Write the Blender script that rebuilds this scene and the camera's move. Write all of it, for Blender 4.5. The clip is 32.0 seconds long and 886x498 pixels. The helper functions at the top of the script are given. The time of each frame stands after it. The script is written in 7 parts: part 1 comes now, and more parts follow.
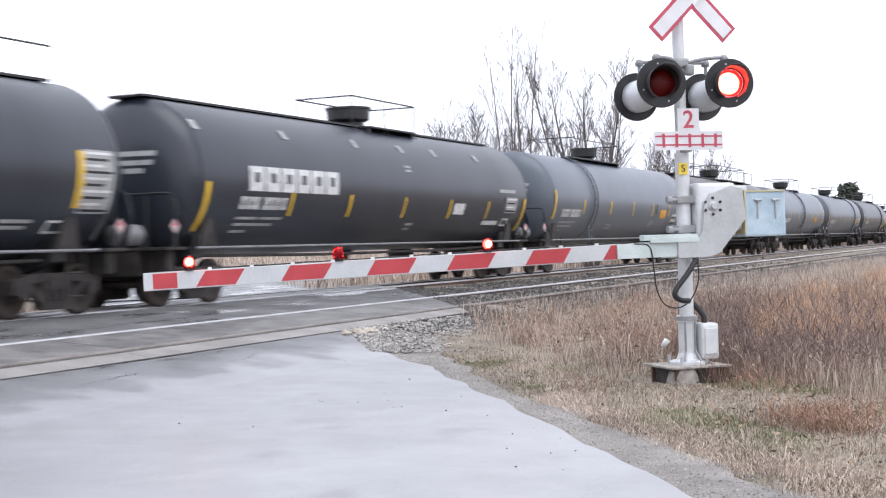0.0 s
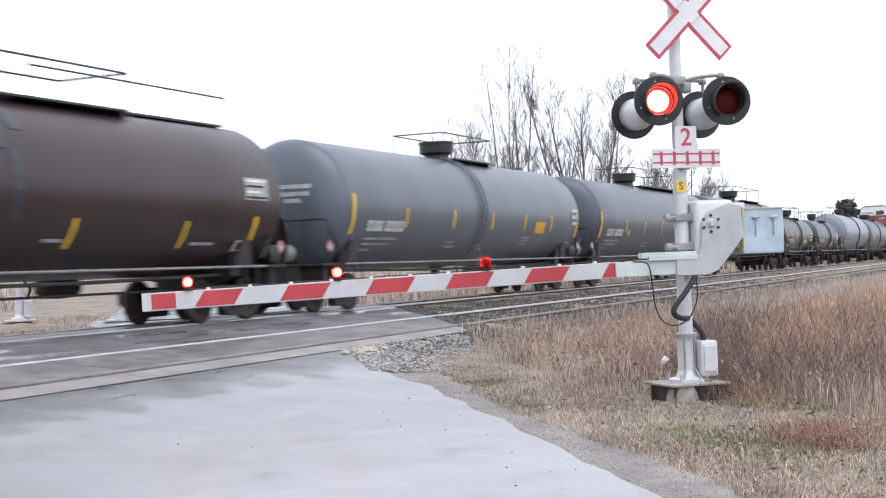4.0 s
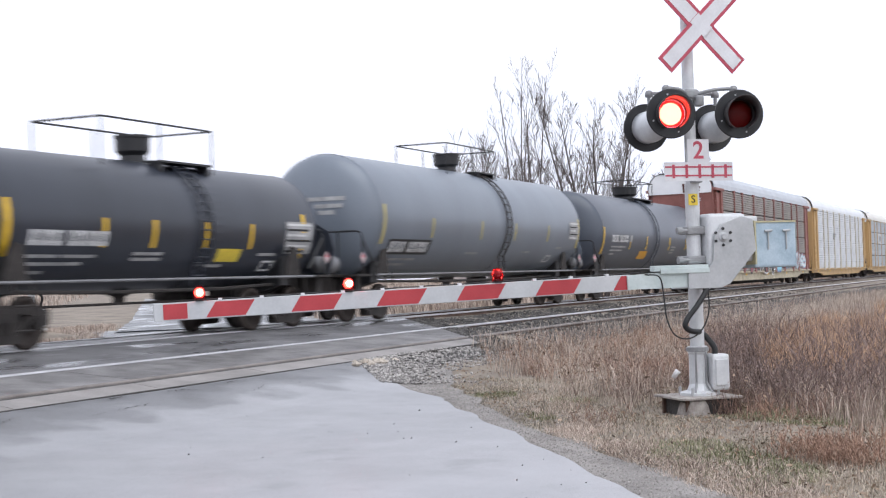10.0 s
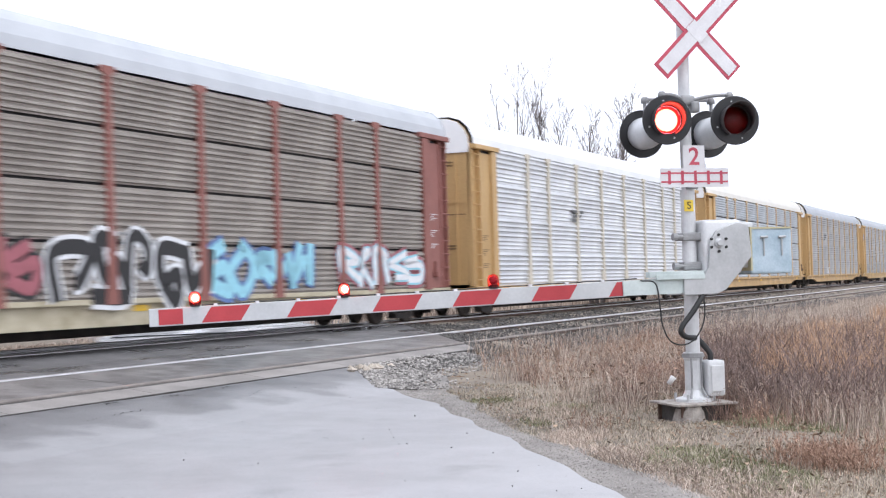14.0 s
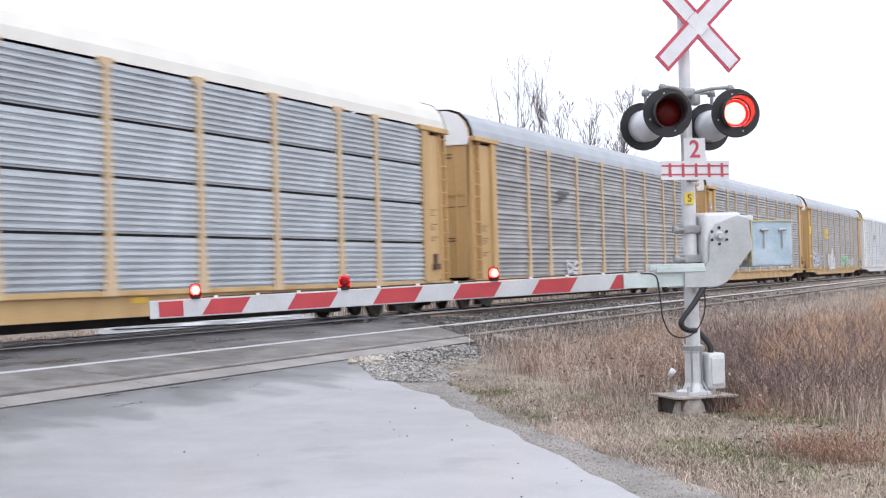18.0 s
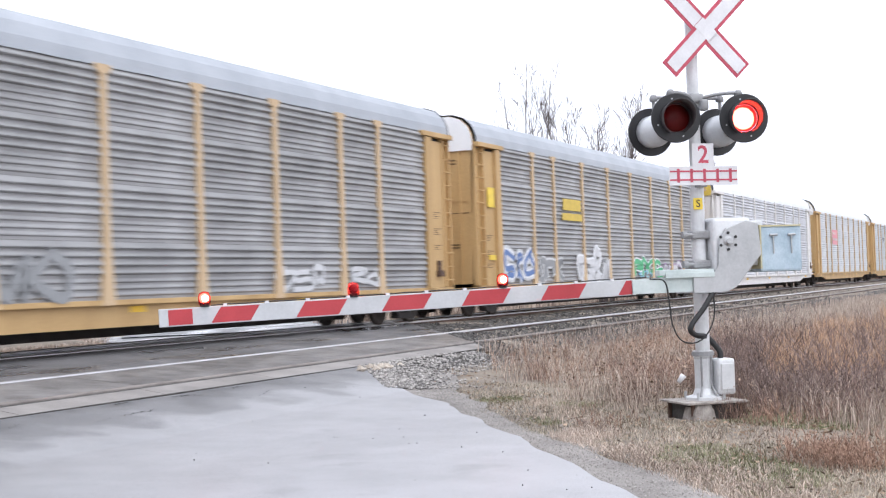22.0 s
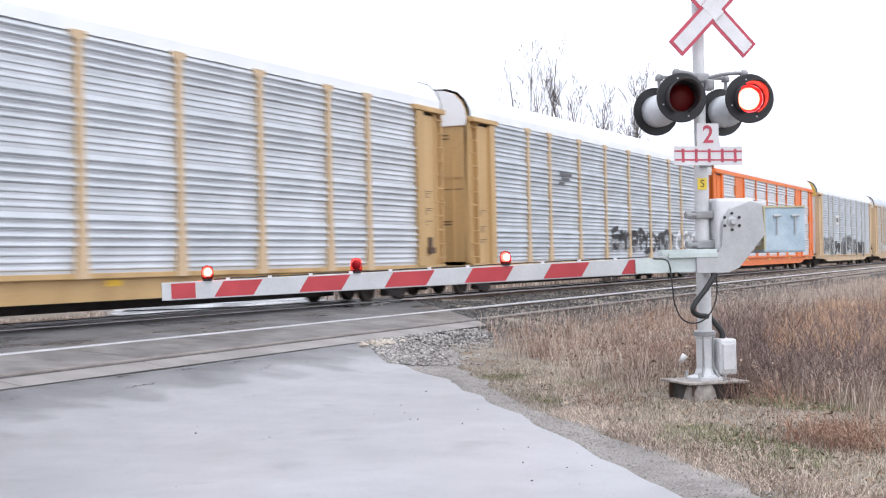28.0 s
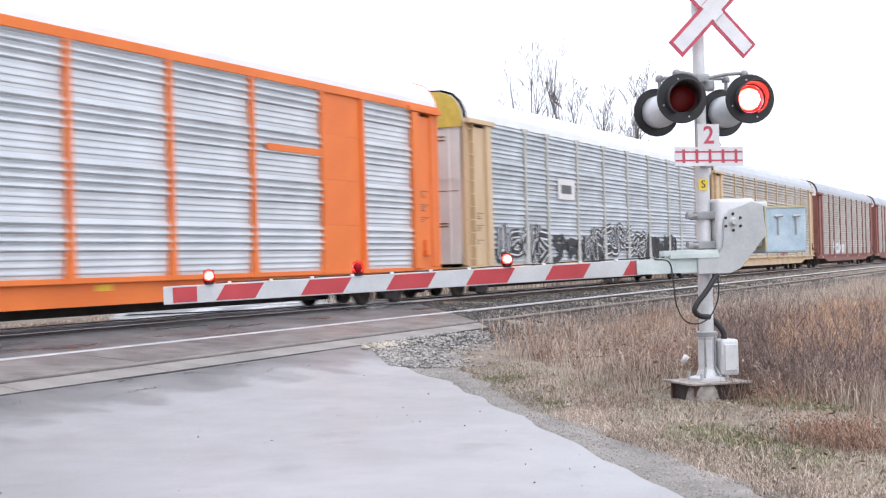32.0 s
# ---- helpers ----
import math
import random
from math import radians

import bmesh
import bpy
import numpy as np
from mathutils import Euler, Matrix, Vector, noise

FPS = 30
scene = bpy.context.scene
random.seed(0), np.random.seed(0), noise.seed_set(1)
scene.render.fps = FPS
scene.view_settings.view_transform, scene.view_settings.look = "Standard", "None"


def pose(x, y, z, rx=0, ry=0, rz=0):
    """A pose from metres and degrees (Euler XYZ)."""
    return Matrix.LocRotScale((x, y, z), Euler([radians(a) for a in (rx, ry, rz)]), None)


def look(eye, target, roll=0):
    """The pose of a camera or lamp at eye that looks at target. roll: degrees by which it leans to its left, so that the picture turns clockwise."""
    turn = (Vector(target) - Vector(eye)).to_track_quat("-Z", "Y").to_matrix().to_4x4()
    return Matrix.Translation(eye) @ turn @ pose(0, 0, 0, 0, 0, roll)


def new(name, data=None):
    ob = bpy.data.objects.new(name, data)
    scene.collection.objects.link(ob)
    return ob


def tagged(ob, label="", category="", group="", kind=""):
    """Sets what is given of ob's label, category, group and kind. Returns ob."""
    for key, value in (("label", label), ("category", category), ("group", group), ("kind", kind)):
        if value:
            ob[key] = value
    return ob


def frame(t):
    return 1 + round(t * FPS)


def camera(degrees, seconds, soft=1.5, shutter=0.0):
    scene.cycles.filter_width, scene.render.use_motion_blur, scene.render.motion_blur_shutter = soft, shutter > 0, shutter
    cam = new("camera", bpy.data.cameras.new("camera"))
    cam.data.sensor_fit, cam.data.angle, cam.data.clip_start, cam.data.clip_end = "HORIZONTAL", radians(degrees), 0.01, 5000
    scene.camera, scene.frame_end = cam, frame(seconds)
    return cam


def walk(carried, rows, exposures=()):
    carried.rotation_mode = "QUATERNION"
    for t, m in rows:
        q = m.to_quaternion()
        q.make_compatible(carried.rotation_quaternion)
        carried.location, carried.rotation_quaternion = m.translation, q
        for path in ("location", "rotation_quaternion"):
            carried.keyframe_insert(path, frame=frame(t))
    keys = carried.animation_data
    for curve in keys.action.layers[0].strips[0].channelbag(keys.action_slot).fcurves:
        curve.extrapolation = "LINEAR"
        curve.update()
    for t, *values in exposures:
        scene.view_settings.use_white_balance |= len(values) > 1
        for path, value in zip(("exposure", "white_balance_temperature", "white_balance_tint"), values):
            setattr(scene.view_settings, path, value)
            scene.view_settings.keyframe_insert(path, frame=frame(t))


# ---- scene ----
# ---------------------------------------------------------------- camera
CAMERA_ROWS = [
    (0, 89.967, 1.822, -65.009), (0.5, 89.987, 2.001, -65.081), (1, 89.923, 2.138, -65.092),
    (1.5, 89.999, 2.085, -65.001), (2, 90.349, 2.041, -65.103), (2.5, 90.613, 1.925, -65.122),
    (3, 90.715, 2.056, -65.066), (3.5, 90.722, 2.145, -65.073), (5.5, 91.196, 1.963, -64.761),
    (6, 91.492, 1.920, -64.567), (6.5, 91.518, 1.755, -64.661), (7, 91.570, 1.766, -64.768),
    (7.5, 91.473, 1.796, -64.994), (8, 91.164, 1.629, -64.929), (8.5, 91.091, 1.360, -64.751),
    (9, 91.201, 1.400, -64.766), (9.5, 91.276, 1.667, -64.692), (10, 91.258, 1.810, -64.593),
    (10.5, 91.205, 1.798, -64.525), (11, 91.168, 1.728, -64.595), (11.5, 91.182, 1.643, -64.443),
    (12, 91.338, 1.637, -64.436), (12.5, 91.434, 1.643, -64.497), (13, 91.517, 1.749, -64.670),
    (13.5, 91.538, 1.653, -64.675), (14, 91.490, 1.711, -64.769), (14.5, 91.241, 1.451, -64.758),
    (16.5, 90.992, 1.713, -64.962), (17, 91.008, 1.801, -64.810), (17.5, 91.021, 1.694, -64.813),
    (18, 91.176, 1.639, -64.753), (18.5, 91.402, 1.569, -64.762), (19, 91.333, 1.756, -64.880),
    (19.5, 91.162, 1.701, -64.973), (20, 90.936, 1.810, -65.045), (20.5, 91.053, 1.706, -65.031),
    (21, 91.194, 1.778, -64.877), (21.5, 91.378, 1.832, -64.608), (22, 91.471, 1.949, -64.384),
    (22.5, 91.522, 1.780, -64.470), (23, 91.379, 1.766, -64.696), (23.5, 91.261, 1.823, -64.663),
    (24, 91.012, 1.687, -64.553), (24.5, 90.891, 1.594, -64.466), (25, 90.901, 1.667, -64.390),
    (25.5, 90.908, 1.642, -64.452), (27.5, 90.367, 1.477, -64.269), (28, 90.514, 1.234, -64.260),
    (28.4, 90.683, 1.210, -64.329), (28.5, 90.656, 1.154, -64.391), (29, 90.786, 1.194, -64.435),
    (29.5, 90.596, 1.360, -64.507), (30, 90.490, 1.520, -64.490), (30.5, 90.406, 1.444, -64.440),
    (31, 90.497, 1.605, -64.333), (31.5, 90.666, 1.493, -64.247), (32, 90.608, 1.584, -64.204),
]
cam = camera(35.7, 32.0, soft=1.2, shutter=0.5)
walk(cam, [(t, pose(0, 0, 1.52, rx, ry, rz)) for t, rx, ry, rz in CAMERA_ROWS],
     exposures=[(0.0, 0.21), (3.0, 0.17), (5.5, 0.08), (7.0, 0.01), (9.0, -0.07), (10.0, -0.11), (11.0, -0.07), (13.0, 0.13),
                (14.2, 0.17), (17.0, 0.12), (19.0, 0.16), (22.0, 0.25), (25.0, 0.24), (29.0, 0.18), (32.0, 0.21)])

# ---------------------------------------------------------------- sky and sun (bright overcast)
world = bpy.data.worlds.new("overcast_sky")
scene.world = world
world.use_nodes = True
wn, wl = world.node_tree.nodes, world.node_tree.links
wn.clear()
sky = wn.new("ShaderNodeTexSky")
sky.sky_type = "NISHITA"
sky.sun_disc = False
sky.sun_elevation = radians(32)
sky.sun_rotation = radians(200)
sky.dust_density = 3.0
grey = wn.new("ShaderNodeHueSaturation")
grey.inputs["Saturation"].default_value = 0.12
cloud = wn.new("ShaderNodeMixRGB")
cloud.inputs[0].default_value = 0.72
cloud.inputs[2].default_value = (14.5, 15.1, 17.4, 1)
bg = wn.new("ShaderNodeBackground")
bg.inputs["Strength"].default_value = 0.10
wo = wn.new("ShaderNodeOutputWorld")
wl.new(sky.outputs[0], grey.inputs["Color"])
wl.new(grey.outputs[0], cloud.inputs[1])
wl.new(cloud.outputs[0], bg.inputs["Color"])
wl.new(bg.outputs[0], wo.inputs["Surface"])

sun_data = bpy.data.lights.new("sun", "SUN")
sun_data.energy, sun_data.angle, sun_data.color = 1.5, radians(50), (0.955, 0.98, 1.0)
sun = new("sun", sun_data)
sun.matrix_world = look((5, -8, 60), (15, 12, 0))


# ---------------------------------------------------------------- materials
def material(name, dark, light, rough=0.7, metal=0.0, scale=3.0, fine=40.0, bump=0.15, spread=0.5,
             streak=False, varied=0.0, island=False, spec=0.5):
    """Two-scale mottled surface between two base colours, with fine relief."""
    mt = bpy.data.materials.new(name)
    mt.use_nodes = True
    n, l = mt.node_tree.nodes, mt.node_tree.links
    b = n["Principled BSDF"]
    co = n.new("ShaderNodeTexCoord")
    mp = n.new("ShaderNodeMapping")
    if streak:
        mp.inputs["Scale"].default_value = (1.0, 1.0, 0.12)
    l.new(co.outputs["Object"], mp.inputs[0])
    a = n.new("ShaderNodeTexNoise")
    a.inputs["Scale"].default_value, a.inputs["Detail"].default_value = scale, 6
    f = n.new("ShaderNodeTexNoise")
    f.inputs["Scale"].default_value, f.inputs["Detail"].default_value = fine, 3
    l.new(mp.outputs[0], a.inputs["Vector"])
    l.new(co.outputs["Object"], f.inputs["Vector"])
    mx = n.new("ShaderNodeMath")
    mx.operation = "MULTIPLY_ADD"
    mx.inputs[1].default_value = 0.35
    l.new(f.outputs[0], mx.inputs[0])
    l.new(a.outputs[0], mx.inputs[2])
    last = mx.outputs[0]
    if varied or island:
        src = n.new("ShaderNodeNewGeometry") if island else n.new("ShaderNodeObjectInfo")
        vr = n.new("ShaderNodeMath")
        vr.operation = "MULTIPLY_ADD"
        vr.inputs[1].default_value = varied or 0.6
        l.new(src.outputs["Random Per Island" if island else "Random"], vr.inputs[0])
        l.new(last, vr.inputs[2])
        sb = n.new("ShaderNodeMath")
        sb.operation = "SUBTRACT"
        sb.inputs[1].default_value = (varied or 0.6) / 2
        l.new(vr.outputs[0], sb.inputs[0])
        last = sb.outputs[0]
    rp = n.new("ShaderNodeValToRGB")
    rp.color_ramp.elements[0].position = 0.67 - spread / 2
    rp.color_ramp.elements[1].position = 0.67 + spread / 2
    rp.color_ramp.elements[0].color = (*dark, 1)
    rp.color_ramp.elements[1].color = (*light, 1)
    l.new(last, rp.inputs[0])
    l.new(rp.outputs[0], b.inputs["Base Color"])
    b.inputs["Roughness"].default_value, b.inputs["Metallic"].default_value = rough, metal
    b.inputs["Specular IOR Level"].default_value = spec
    if bump:
        bp = n.new("ShaderNodeBump")
        bp.inputs["Strength"].default_value, bp.inputs["Distance"].default_value = bump, 0.02
        l.new(f.outputs[0], bp.inputs["Height"])
        l.new(bp.outputs[0], b.inputs["Normal"])
    return mt


def plain(name, c, rough=0.5, metal=0.0):
    return material(name, tuple(v * 0.82 for v in c), tuple(min(1, v * 1.12) for v in c), rough, metal, 6.0, 60.0, 0.05, 0.5)


def glowing(name, c, strength):
    mt = bpy.data.materials.new(name)
    mt.use_nodes = True
    b = mt.node_tree.nodes["Principled BSDF"]
    b.inputs["Base Color"].default_value = (*c, 1)
    b.inputs["Emission Color"].default_value = (*c, 1)
    b.inputs["Emission Strength"].default_value = strength
    return mt


def tinted_glass(name, c, body=(0.16, 0.01, 0.015), share=0.3):
    mt = bpy.data.materials.new(name)
    mt.use_nodes = True
    n, l = mt.node_tree.nodes, mt.node_tree.links
    b = n["Principled BSDF"]
    b.inputs["Base Color"].default_value = (*body, 1)
    b.inputs["Roughness"].default_value = 0.25
    tr = n.new("ShaderNodeBsdfTransparent")
    tr.inputs[0].default_value = (*c, 1)
    mx = n.new("ShaderNodeMixShader")
    mx.inputs[0].default_value = share
    l.new(tr.outputs[0], mx.inputs[1])
    l.new(b.outputs[0], mx.inputs[2])
    l.new(mx.outputs[0], n["Material Output"].inputs["Surface"])
    return mt


def puddled(name, dark, light, scale, smooth, rough):
    """Wet paving: standing water in the hollows, damp grain between."""
    mt = material(name, dark, light, 0.5, 0, scale, 45, 0.12, 0.6)
    n, l = mt.node_tree.nodes, mt.node_tree.links
    co = n.new("ShaderNodeTexCoord")
    w = n.new("ShaderNodeTexNoise")
    w.inputs["Scale"].default_value, w.inputs["Detail"].default_value = 0.8, 5
    mp = n.new("ShaderNodeMapping")
    mp.inputs["Scale"].default_value = (0.6, 1.8, 1.0)
    rp = n.new("ShaderNodeMapRange")
    rp.inputs["From Min"].default_value, rp.inputs["From Max"].default_value = 0.46, 0.60
    rp.inputs["To Min"].default_value, rp.inputs["To Max"].default_value = rough, smooth
    l.new(co.outputs["Object"], mp.inputs[0])
    l.new(mp.outputs[0], w.inputs["Vector"])
    l.new(w.outputs[0], rp.inputs["Value"])
    l.new(rp.outputs[0], n["Principled BSDF"].inputs["Roughness"])
    return mt


def worn_paving(name, dark, light, gloss):
    """Damp asphalt: broad damp areas, blotches, stone grain and a few dark stains."""
    mt = material(name, dark, light, 0.5, 0, 0.5, 90, 0.10, 0.75)
    n, l = mt.node_tree.nodes, mt.node_tree.links
    b = n["Principled BSDF"]
    base = b.inputs["Base Color"].links[0].from_socket
    co = n.new("ShaderNodeTexCoord")

    def layer(scale, detail, lo, hi, a, c, stretch=(1, 1, 1)):
        mp = n.new("ShaderNodeMapping")
        mp.inputs["Scale"].default_value = stretch
        mp.inputs["Rotation"].default_value = (0, 0, radians(-37))
        tx = n.new("ShaderNodeTexNoise")
        tx.inputs["Scale"].default_value, tx.inputs["Detail"].default_value = scale, detail
        rg = n.new("ShaderNodeMapRange")
        for k, v in zip(("From Min", "From Max", "To Min", "To Max"), (lo, hi, a, c)):
            rg.inputs[k].default_value = v
        l.new(co.outputs["Object"], mp.inputs[0])
        l.new(mp.outputs[0], tx.inputs["Vector"])
        l.new(tx.outputs[0], rg.inputs["Value"])
        return rg.outputs[0]

    def times(socket, factor):
        v = n.new("ShaderNodeVectorMath")
        v.operation = "SCALE"
        l.new(socket, v.inputs[0])
        l.new(factor, v.inputs["Scale"])
        return v.outputs[0]
    # blotches, dark stains and light stone grain
    base = times(base, layer(2.2, 8, 0.35, 0.65, 0.94, 1.05))
    base = times(base, layer(0.9, 9, 0.62, 0.76, 1.0, 0.72))
    base = times(base, layer(160, 2, 0.35, 0.70, 0.90, 1.16))
    base = times(base, layer(26, 3, 0.64, 0.72, 1.0, 0.74))
    # base colour darkened leftwards to imitate the sky's sheen on the middle
    dot = n.new("ShaderNodeVectorMath")
    dot.operation = "DOT_PRODUCT"
    dot.inputs[1].default_value = (0.6, -0.8, 0)
    sheen_fade = n.new("ShaderNodeMapRange")
    sheen_fade.interpolation_type = "SMOOTHSTEP"
    for k, v in zip(("From Min", "From Max", "To Min", "To Max"), (-2.4, 1.2, 0.80, 1.0)):
        sheen_fade.inputs[k].default_value = v
    l.new(co.outputs["Object"], dot.inputs[0])
    l.new(dot.outputs["Value"], sheen_fade.inputs["Value"])
    base = times(base, sheen_fade.outputs[0])
    # older, darker surface next to the planks, with a broken edge
    xyz = n.new("ShaderNodeVectorMath")
    xyz.operation = "DOT_PRODUCT"
    xyz.inputs[1].default_value = (-0.0205, 0.9998, 0)
    l.new(co.outputs["Object"], xyz.inputs[0])
    edge = n.new("ShaderNodeMath")
    edge.operation = "ADD"
    l.new(xyz.outputs["Value"], edge.inputs[0])
    l.new(layer(1.1, 6, 0.25, 0.75, -0.75, 0.75), edge.inputs[1])
    old = n.new("ShaderNodeMapRange")
    for k, v in zip(("From Min", "From Max", "To Min", "To Max"), (10.1, 10.55, 1.0, 0.64)):
        old.inputs[k].default_value = v
    l.new(edge.outputs[0], old.inputs["Value"])
    base = times(base, old.outputs[0])
    scuff = n.new("ShaderNodeMapRange")
    for k, v in zip(("From Min", "From Max", "To Min", "To Max"), (10.8, 11.3, 1.0, 0.66)):
        scuff.inputs[k].default_value = v
    l.new(edge.outputs[0], scuff.inputs["Value"])
    base = times(base, scuff.outputs[0])
    l.new(base, b.inputs["Base Color"])
    l.new(layer(0.22, 5, 0.36, 0.64, gloss[0], gloss[1], (0.8, 1.2, 1)), b.inputs["Roughness"])
    return mt


SOIL = material("dry_turf_soil", (0.13, 0.108, 0.09), (0.31, 0.262, 0.21), 0.95, 0, 0.9, 14, 0.5)
ASPHALT = worn_paving("damp_worn_asphalt", (0.285, 0.285, 0.295), (0.385, 0.385, 0.40), (0.43, 0.49))
ASPHALT_DARK = puddled("dark_wet_asphalt", (0.065, 0.064, 0.067), (0.19, 0.185, 0.19), 0.9, 0.22, 0.75)
WET = puddled("wet_asphalt", (0.09, 0.092, 0.095), (0.20, 0.205, 0.21), 0.5, 0.10, 0.6)
GRAVEL = material("fine_grey_gravel", (0.16, 0.148, 0.138), (0.37, 0.345, 0.325), 0.95, 0, 2.0, 60, 1.0, 0.6)
STONE = material("ballast_stone", (0.13, 0.122, 0.117), (0.46, 0.435, 0.41), 0.9, 0, 3, 30, 0.5, 0.6, island=True)
BALLAST_BED = material("ballast_bed", (0.028, 0.026, 0.025), (0.10, 0.094, 0.09), 0.95, 0, 3.0, 26, 1.0, 0.5)
STONE_DARK = material("grimy_ballast_stone", (0.026, 0.024, 0.023), (0.135, 0.127, 0.12), 0.9, 0, 3, 30, 0.5, 0.6, island=True)
CONCRETE = material("stained_crossing_concrete", (0.17, 0.158, 0.15), (0.345, 0.322, 0.308), 0.7, 0, 1.2, 30, 0.3, 0.6, varied=0.1)
RUBBER = material("grey_crossing_surface", (0.085, 0.080, 0.079), (0.265, 0.254, 0.250), 0.45, 0, 2.2, 35, 0.3, 0.5, varied=0.12)
RAIL_HEAD = material("polished_rail_head", (0.52, 0.51, 0.51), (0.74, 0.73, 0.73), 0.38, 1.0, 2, 30, 0.02)
RAIL_RUST = material("rusty_rail_web", (0.07, 0.045, 0.035), (0.16, 0.10, 0.075), 0.85, 0.2, 3, 40, 0.3)
TIE = material("weathered_tie", (0.045, 0.035, 0.03), (0.13, 0.105, 0.085), 0.95, 0, 3, 30, 0.5, varied=0.2)
GRASS_TALL = material("dry_tall_grass", (0.205, 0.155, 0.13), (0.69, 0.575, 0.485), 0.9, 0, 0.5, 6, 0, 0.62, island=True, varied=0.8, spec=0.2)
GRASS_ORANGE = material("dry_russet_grass", (0.29, 0.17, 0.11), (0.75, 0.515, 0.345), 0.9, 0, 0.4, 6, 0, 0.62, island=True, varied=0.7, spec=0.2)
GRASS_SHORT = material("short_faded_grass", (0.15, 0.132, 0.095), (0.60, 0.52, 0.425), 0.9, 0, 0.8, 8, 0, 0.6, island=True, varied=0.8, spec=0.2)
WEED = material("dead_weed_stalks", (0.12, 0.075, 0.062), (0.44, 0.30, 0.245), 0.9, 0, 0.5, 5, 0, 0.6, island=True, varied=0.75, spec=0.2)
BRUSH_DARK = material("dark_bare_brush", (0.10, 0.074, 0.07), (0.32, 0.24, 0.215), 0.9, 0, 0.5, 5, 0, 0.6, island=True, varied=0.7, spec=0.2)
BRUSH_RED = material("reddish_brown_brush", (0.19, 0.115, 0.085), (0.50, 0.335, 0.25), 0.9, 0, 0.5, 5, 0, 0.6, island=True, varied=0.7, spec=0.2)
RACK_INK = plain("faded_dark_rack_lettering", (0.16, 0.105, 0.05), 0.7)
BARK = material("bare_winter_bark", (0.075, 0.064, 0.062), (0.19, 0.165, 0.16), 0.95, 0, 1, 12, 0.2, spec=0.2)
# needle colour lifted to stand in for haze over distance
EVERGREEN = material("dark_evergreen_hazed", (0.045, 0.055, 0.045), (0.115, 0.13, 0.10), 0.9, 0, 1, 8, 0, island=True)
FAR_WOOD = material("distant_bare_scrub", (0.16, 0.14, 0.13), (0.34, 0.30, 0.28), 0.95, 0, 0.3, 3, 0, island=True)
CAST = material("weathered_grey_casting", (0.20, 0.20, 0.205), (0.38, 0.385, 0.39), 0.55, 0.3, 4, 40, 0.15, 0.6)
GALV = material("galvanised_steel", (0.34, 0.35, 0.36), (0.56, 0.57, 0.58), 0.45, 0.3, 2.5, 30, 0.08, 0.7)
MAST_PAINT = material("aluminium_mast_paint", (0.52, 0.53, 0.54), (0.72, 0.73, 0.74), 0.4, 0.2, 3, 30, 0.05)
PALE_GREEN = material("faded_green_grey_paint", (0.42, 0.49, 0.48), (0.62, 0.68, 0.67), 0.6, 0.1, 3, 30, 0.1)
BLUE_BOX = material("faded_pale_blue_paint", (0.27, 0.38, 0.46), (0.56, 0.66, 0.73), 0.6, 0.0, 4, 40, 0.1, 0.6)
OCHRE_EDGE = plain("ochre_box_edge", (0.55, 0.50, 0.32), 0.7)
BLACK = plain("black_painted_metal", (0.018, 0.018, 0.02), 0.45)
BLACK_RUBBER = plain("black_rubber_cable", (0.02, 0.02, 0.021), 0.6)
WHITE = material("reflective_white_sheeting", (0.62, 0.61, 0.63), (0.78, 0.78, 0.80), 0.45, 0, 3, 40, 0.02)
ARM_WHITE = material("dull_white_gate_board", (0.42, 0.43, 0.44), (0.56, 0.57, 0.58), 0.5, 0, 2, 30, 0.03)
RED = material("reflective_red_sheeting", (0.36, 0.030, 0.040), (0.48, 0.05, 0.06), 0.4, 0, 3, 40, 0.02)
RED_PRINT = plain("faded_red_print", (0.50, 0.07, 0.11), 0.5)
YELLOW_TAG = plain("yellow_tag", (0.80, 0.58, 0.06), 0.5)
HEAD_CAN = material("light_grey_lamp_can", (0.50, 0.52, 0.54), (0.66, 0.68, 0.70), 0.4, 0.1, 4, 40, 0.03)
RED_LENS = tinted_glass("red_signal_lens", (1.0, 0.30, 0.22))
GATE_LENS = tinted_glass("red_gate_lamp_lens", (1.0, 0.45, 0.42), (0.34, 0.015, 0.03), 0.16)
RAIL_DULL = material("dull_rail_head", (0.14, 0.122, 0.112), (0.28, 0.25, 0.23), 0.6, 0.1, 2, 30, 0.05)
CRACK = plain("dark_crack", (0.12, 0.118, 0.118), 0.85)
PLATE_OLD = material("stained_old_board", (0.15, 0.125, 0.11), (0.54, 0.50, 0.46), 0.85, 0, 9, 60, 0.4, 0.55)
LEAF = material("dead_brown_leaves", (0.10, 0.065, 0.045), (0.46, 0.34, 0.25), 0.9, 0, 2, 9, 0, 0.6, island=True, varied=0.8, spec=0.2)
GRIT = material("shoulder_grit", (0.16, 0.147, 0.135), (0.44, 0.41, 0.385), 0.95, 0, 3, 30, 0.4, 0.7, island=True, varied=0.7)
TAN_STONE = material("tan_broken_concrete", (0.34, 0.29, 0.24), (0.56, 0.50, 0.43), 0.9, 0, 5, 40, 0.5)
LAMP_ON = glowing("lit_lamp", (1.0, 0.74, 0.86), 44.0)
LAMP_BLOOM = glowing("added_bloom_glow", (1.0, 0.025, 0.04), 26.0)
DOOR_WHITE = material("white_door_top", (0.74, 0.75, 0.77), (0.86, 0.87, 0.88), 0.5, 0, 1.5, 25, 0.05)
GATE_ON = glowing("lit_gate_lamp", (1.0, 0.40, 0.36), 46.0)
GATE_GLOW = glowing("red_lamp_glow", (1.0, 0.04, 0.03), 30.0)
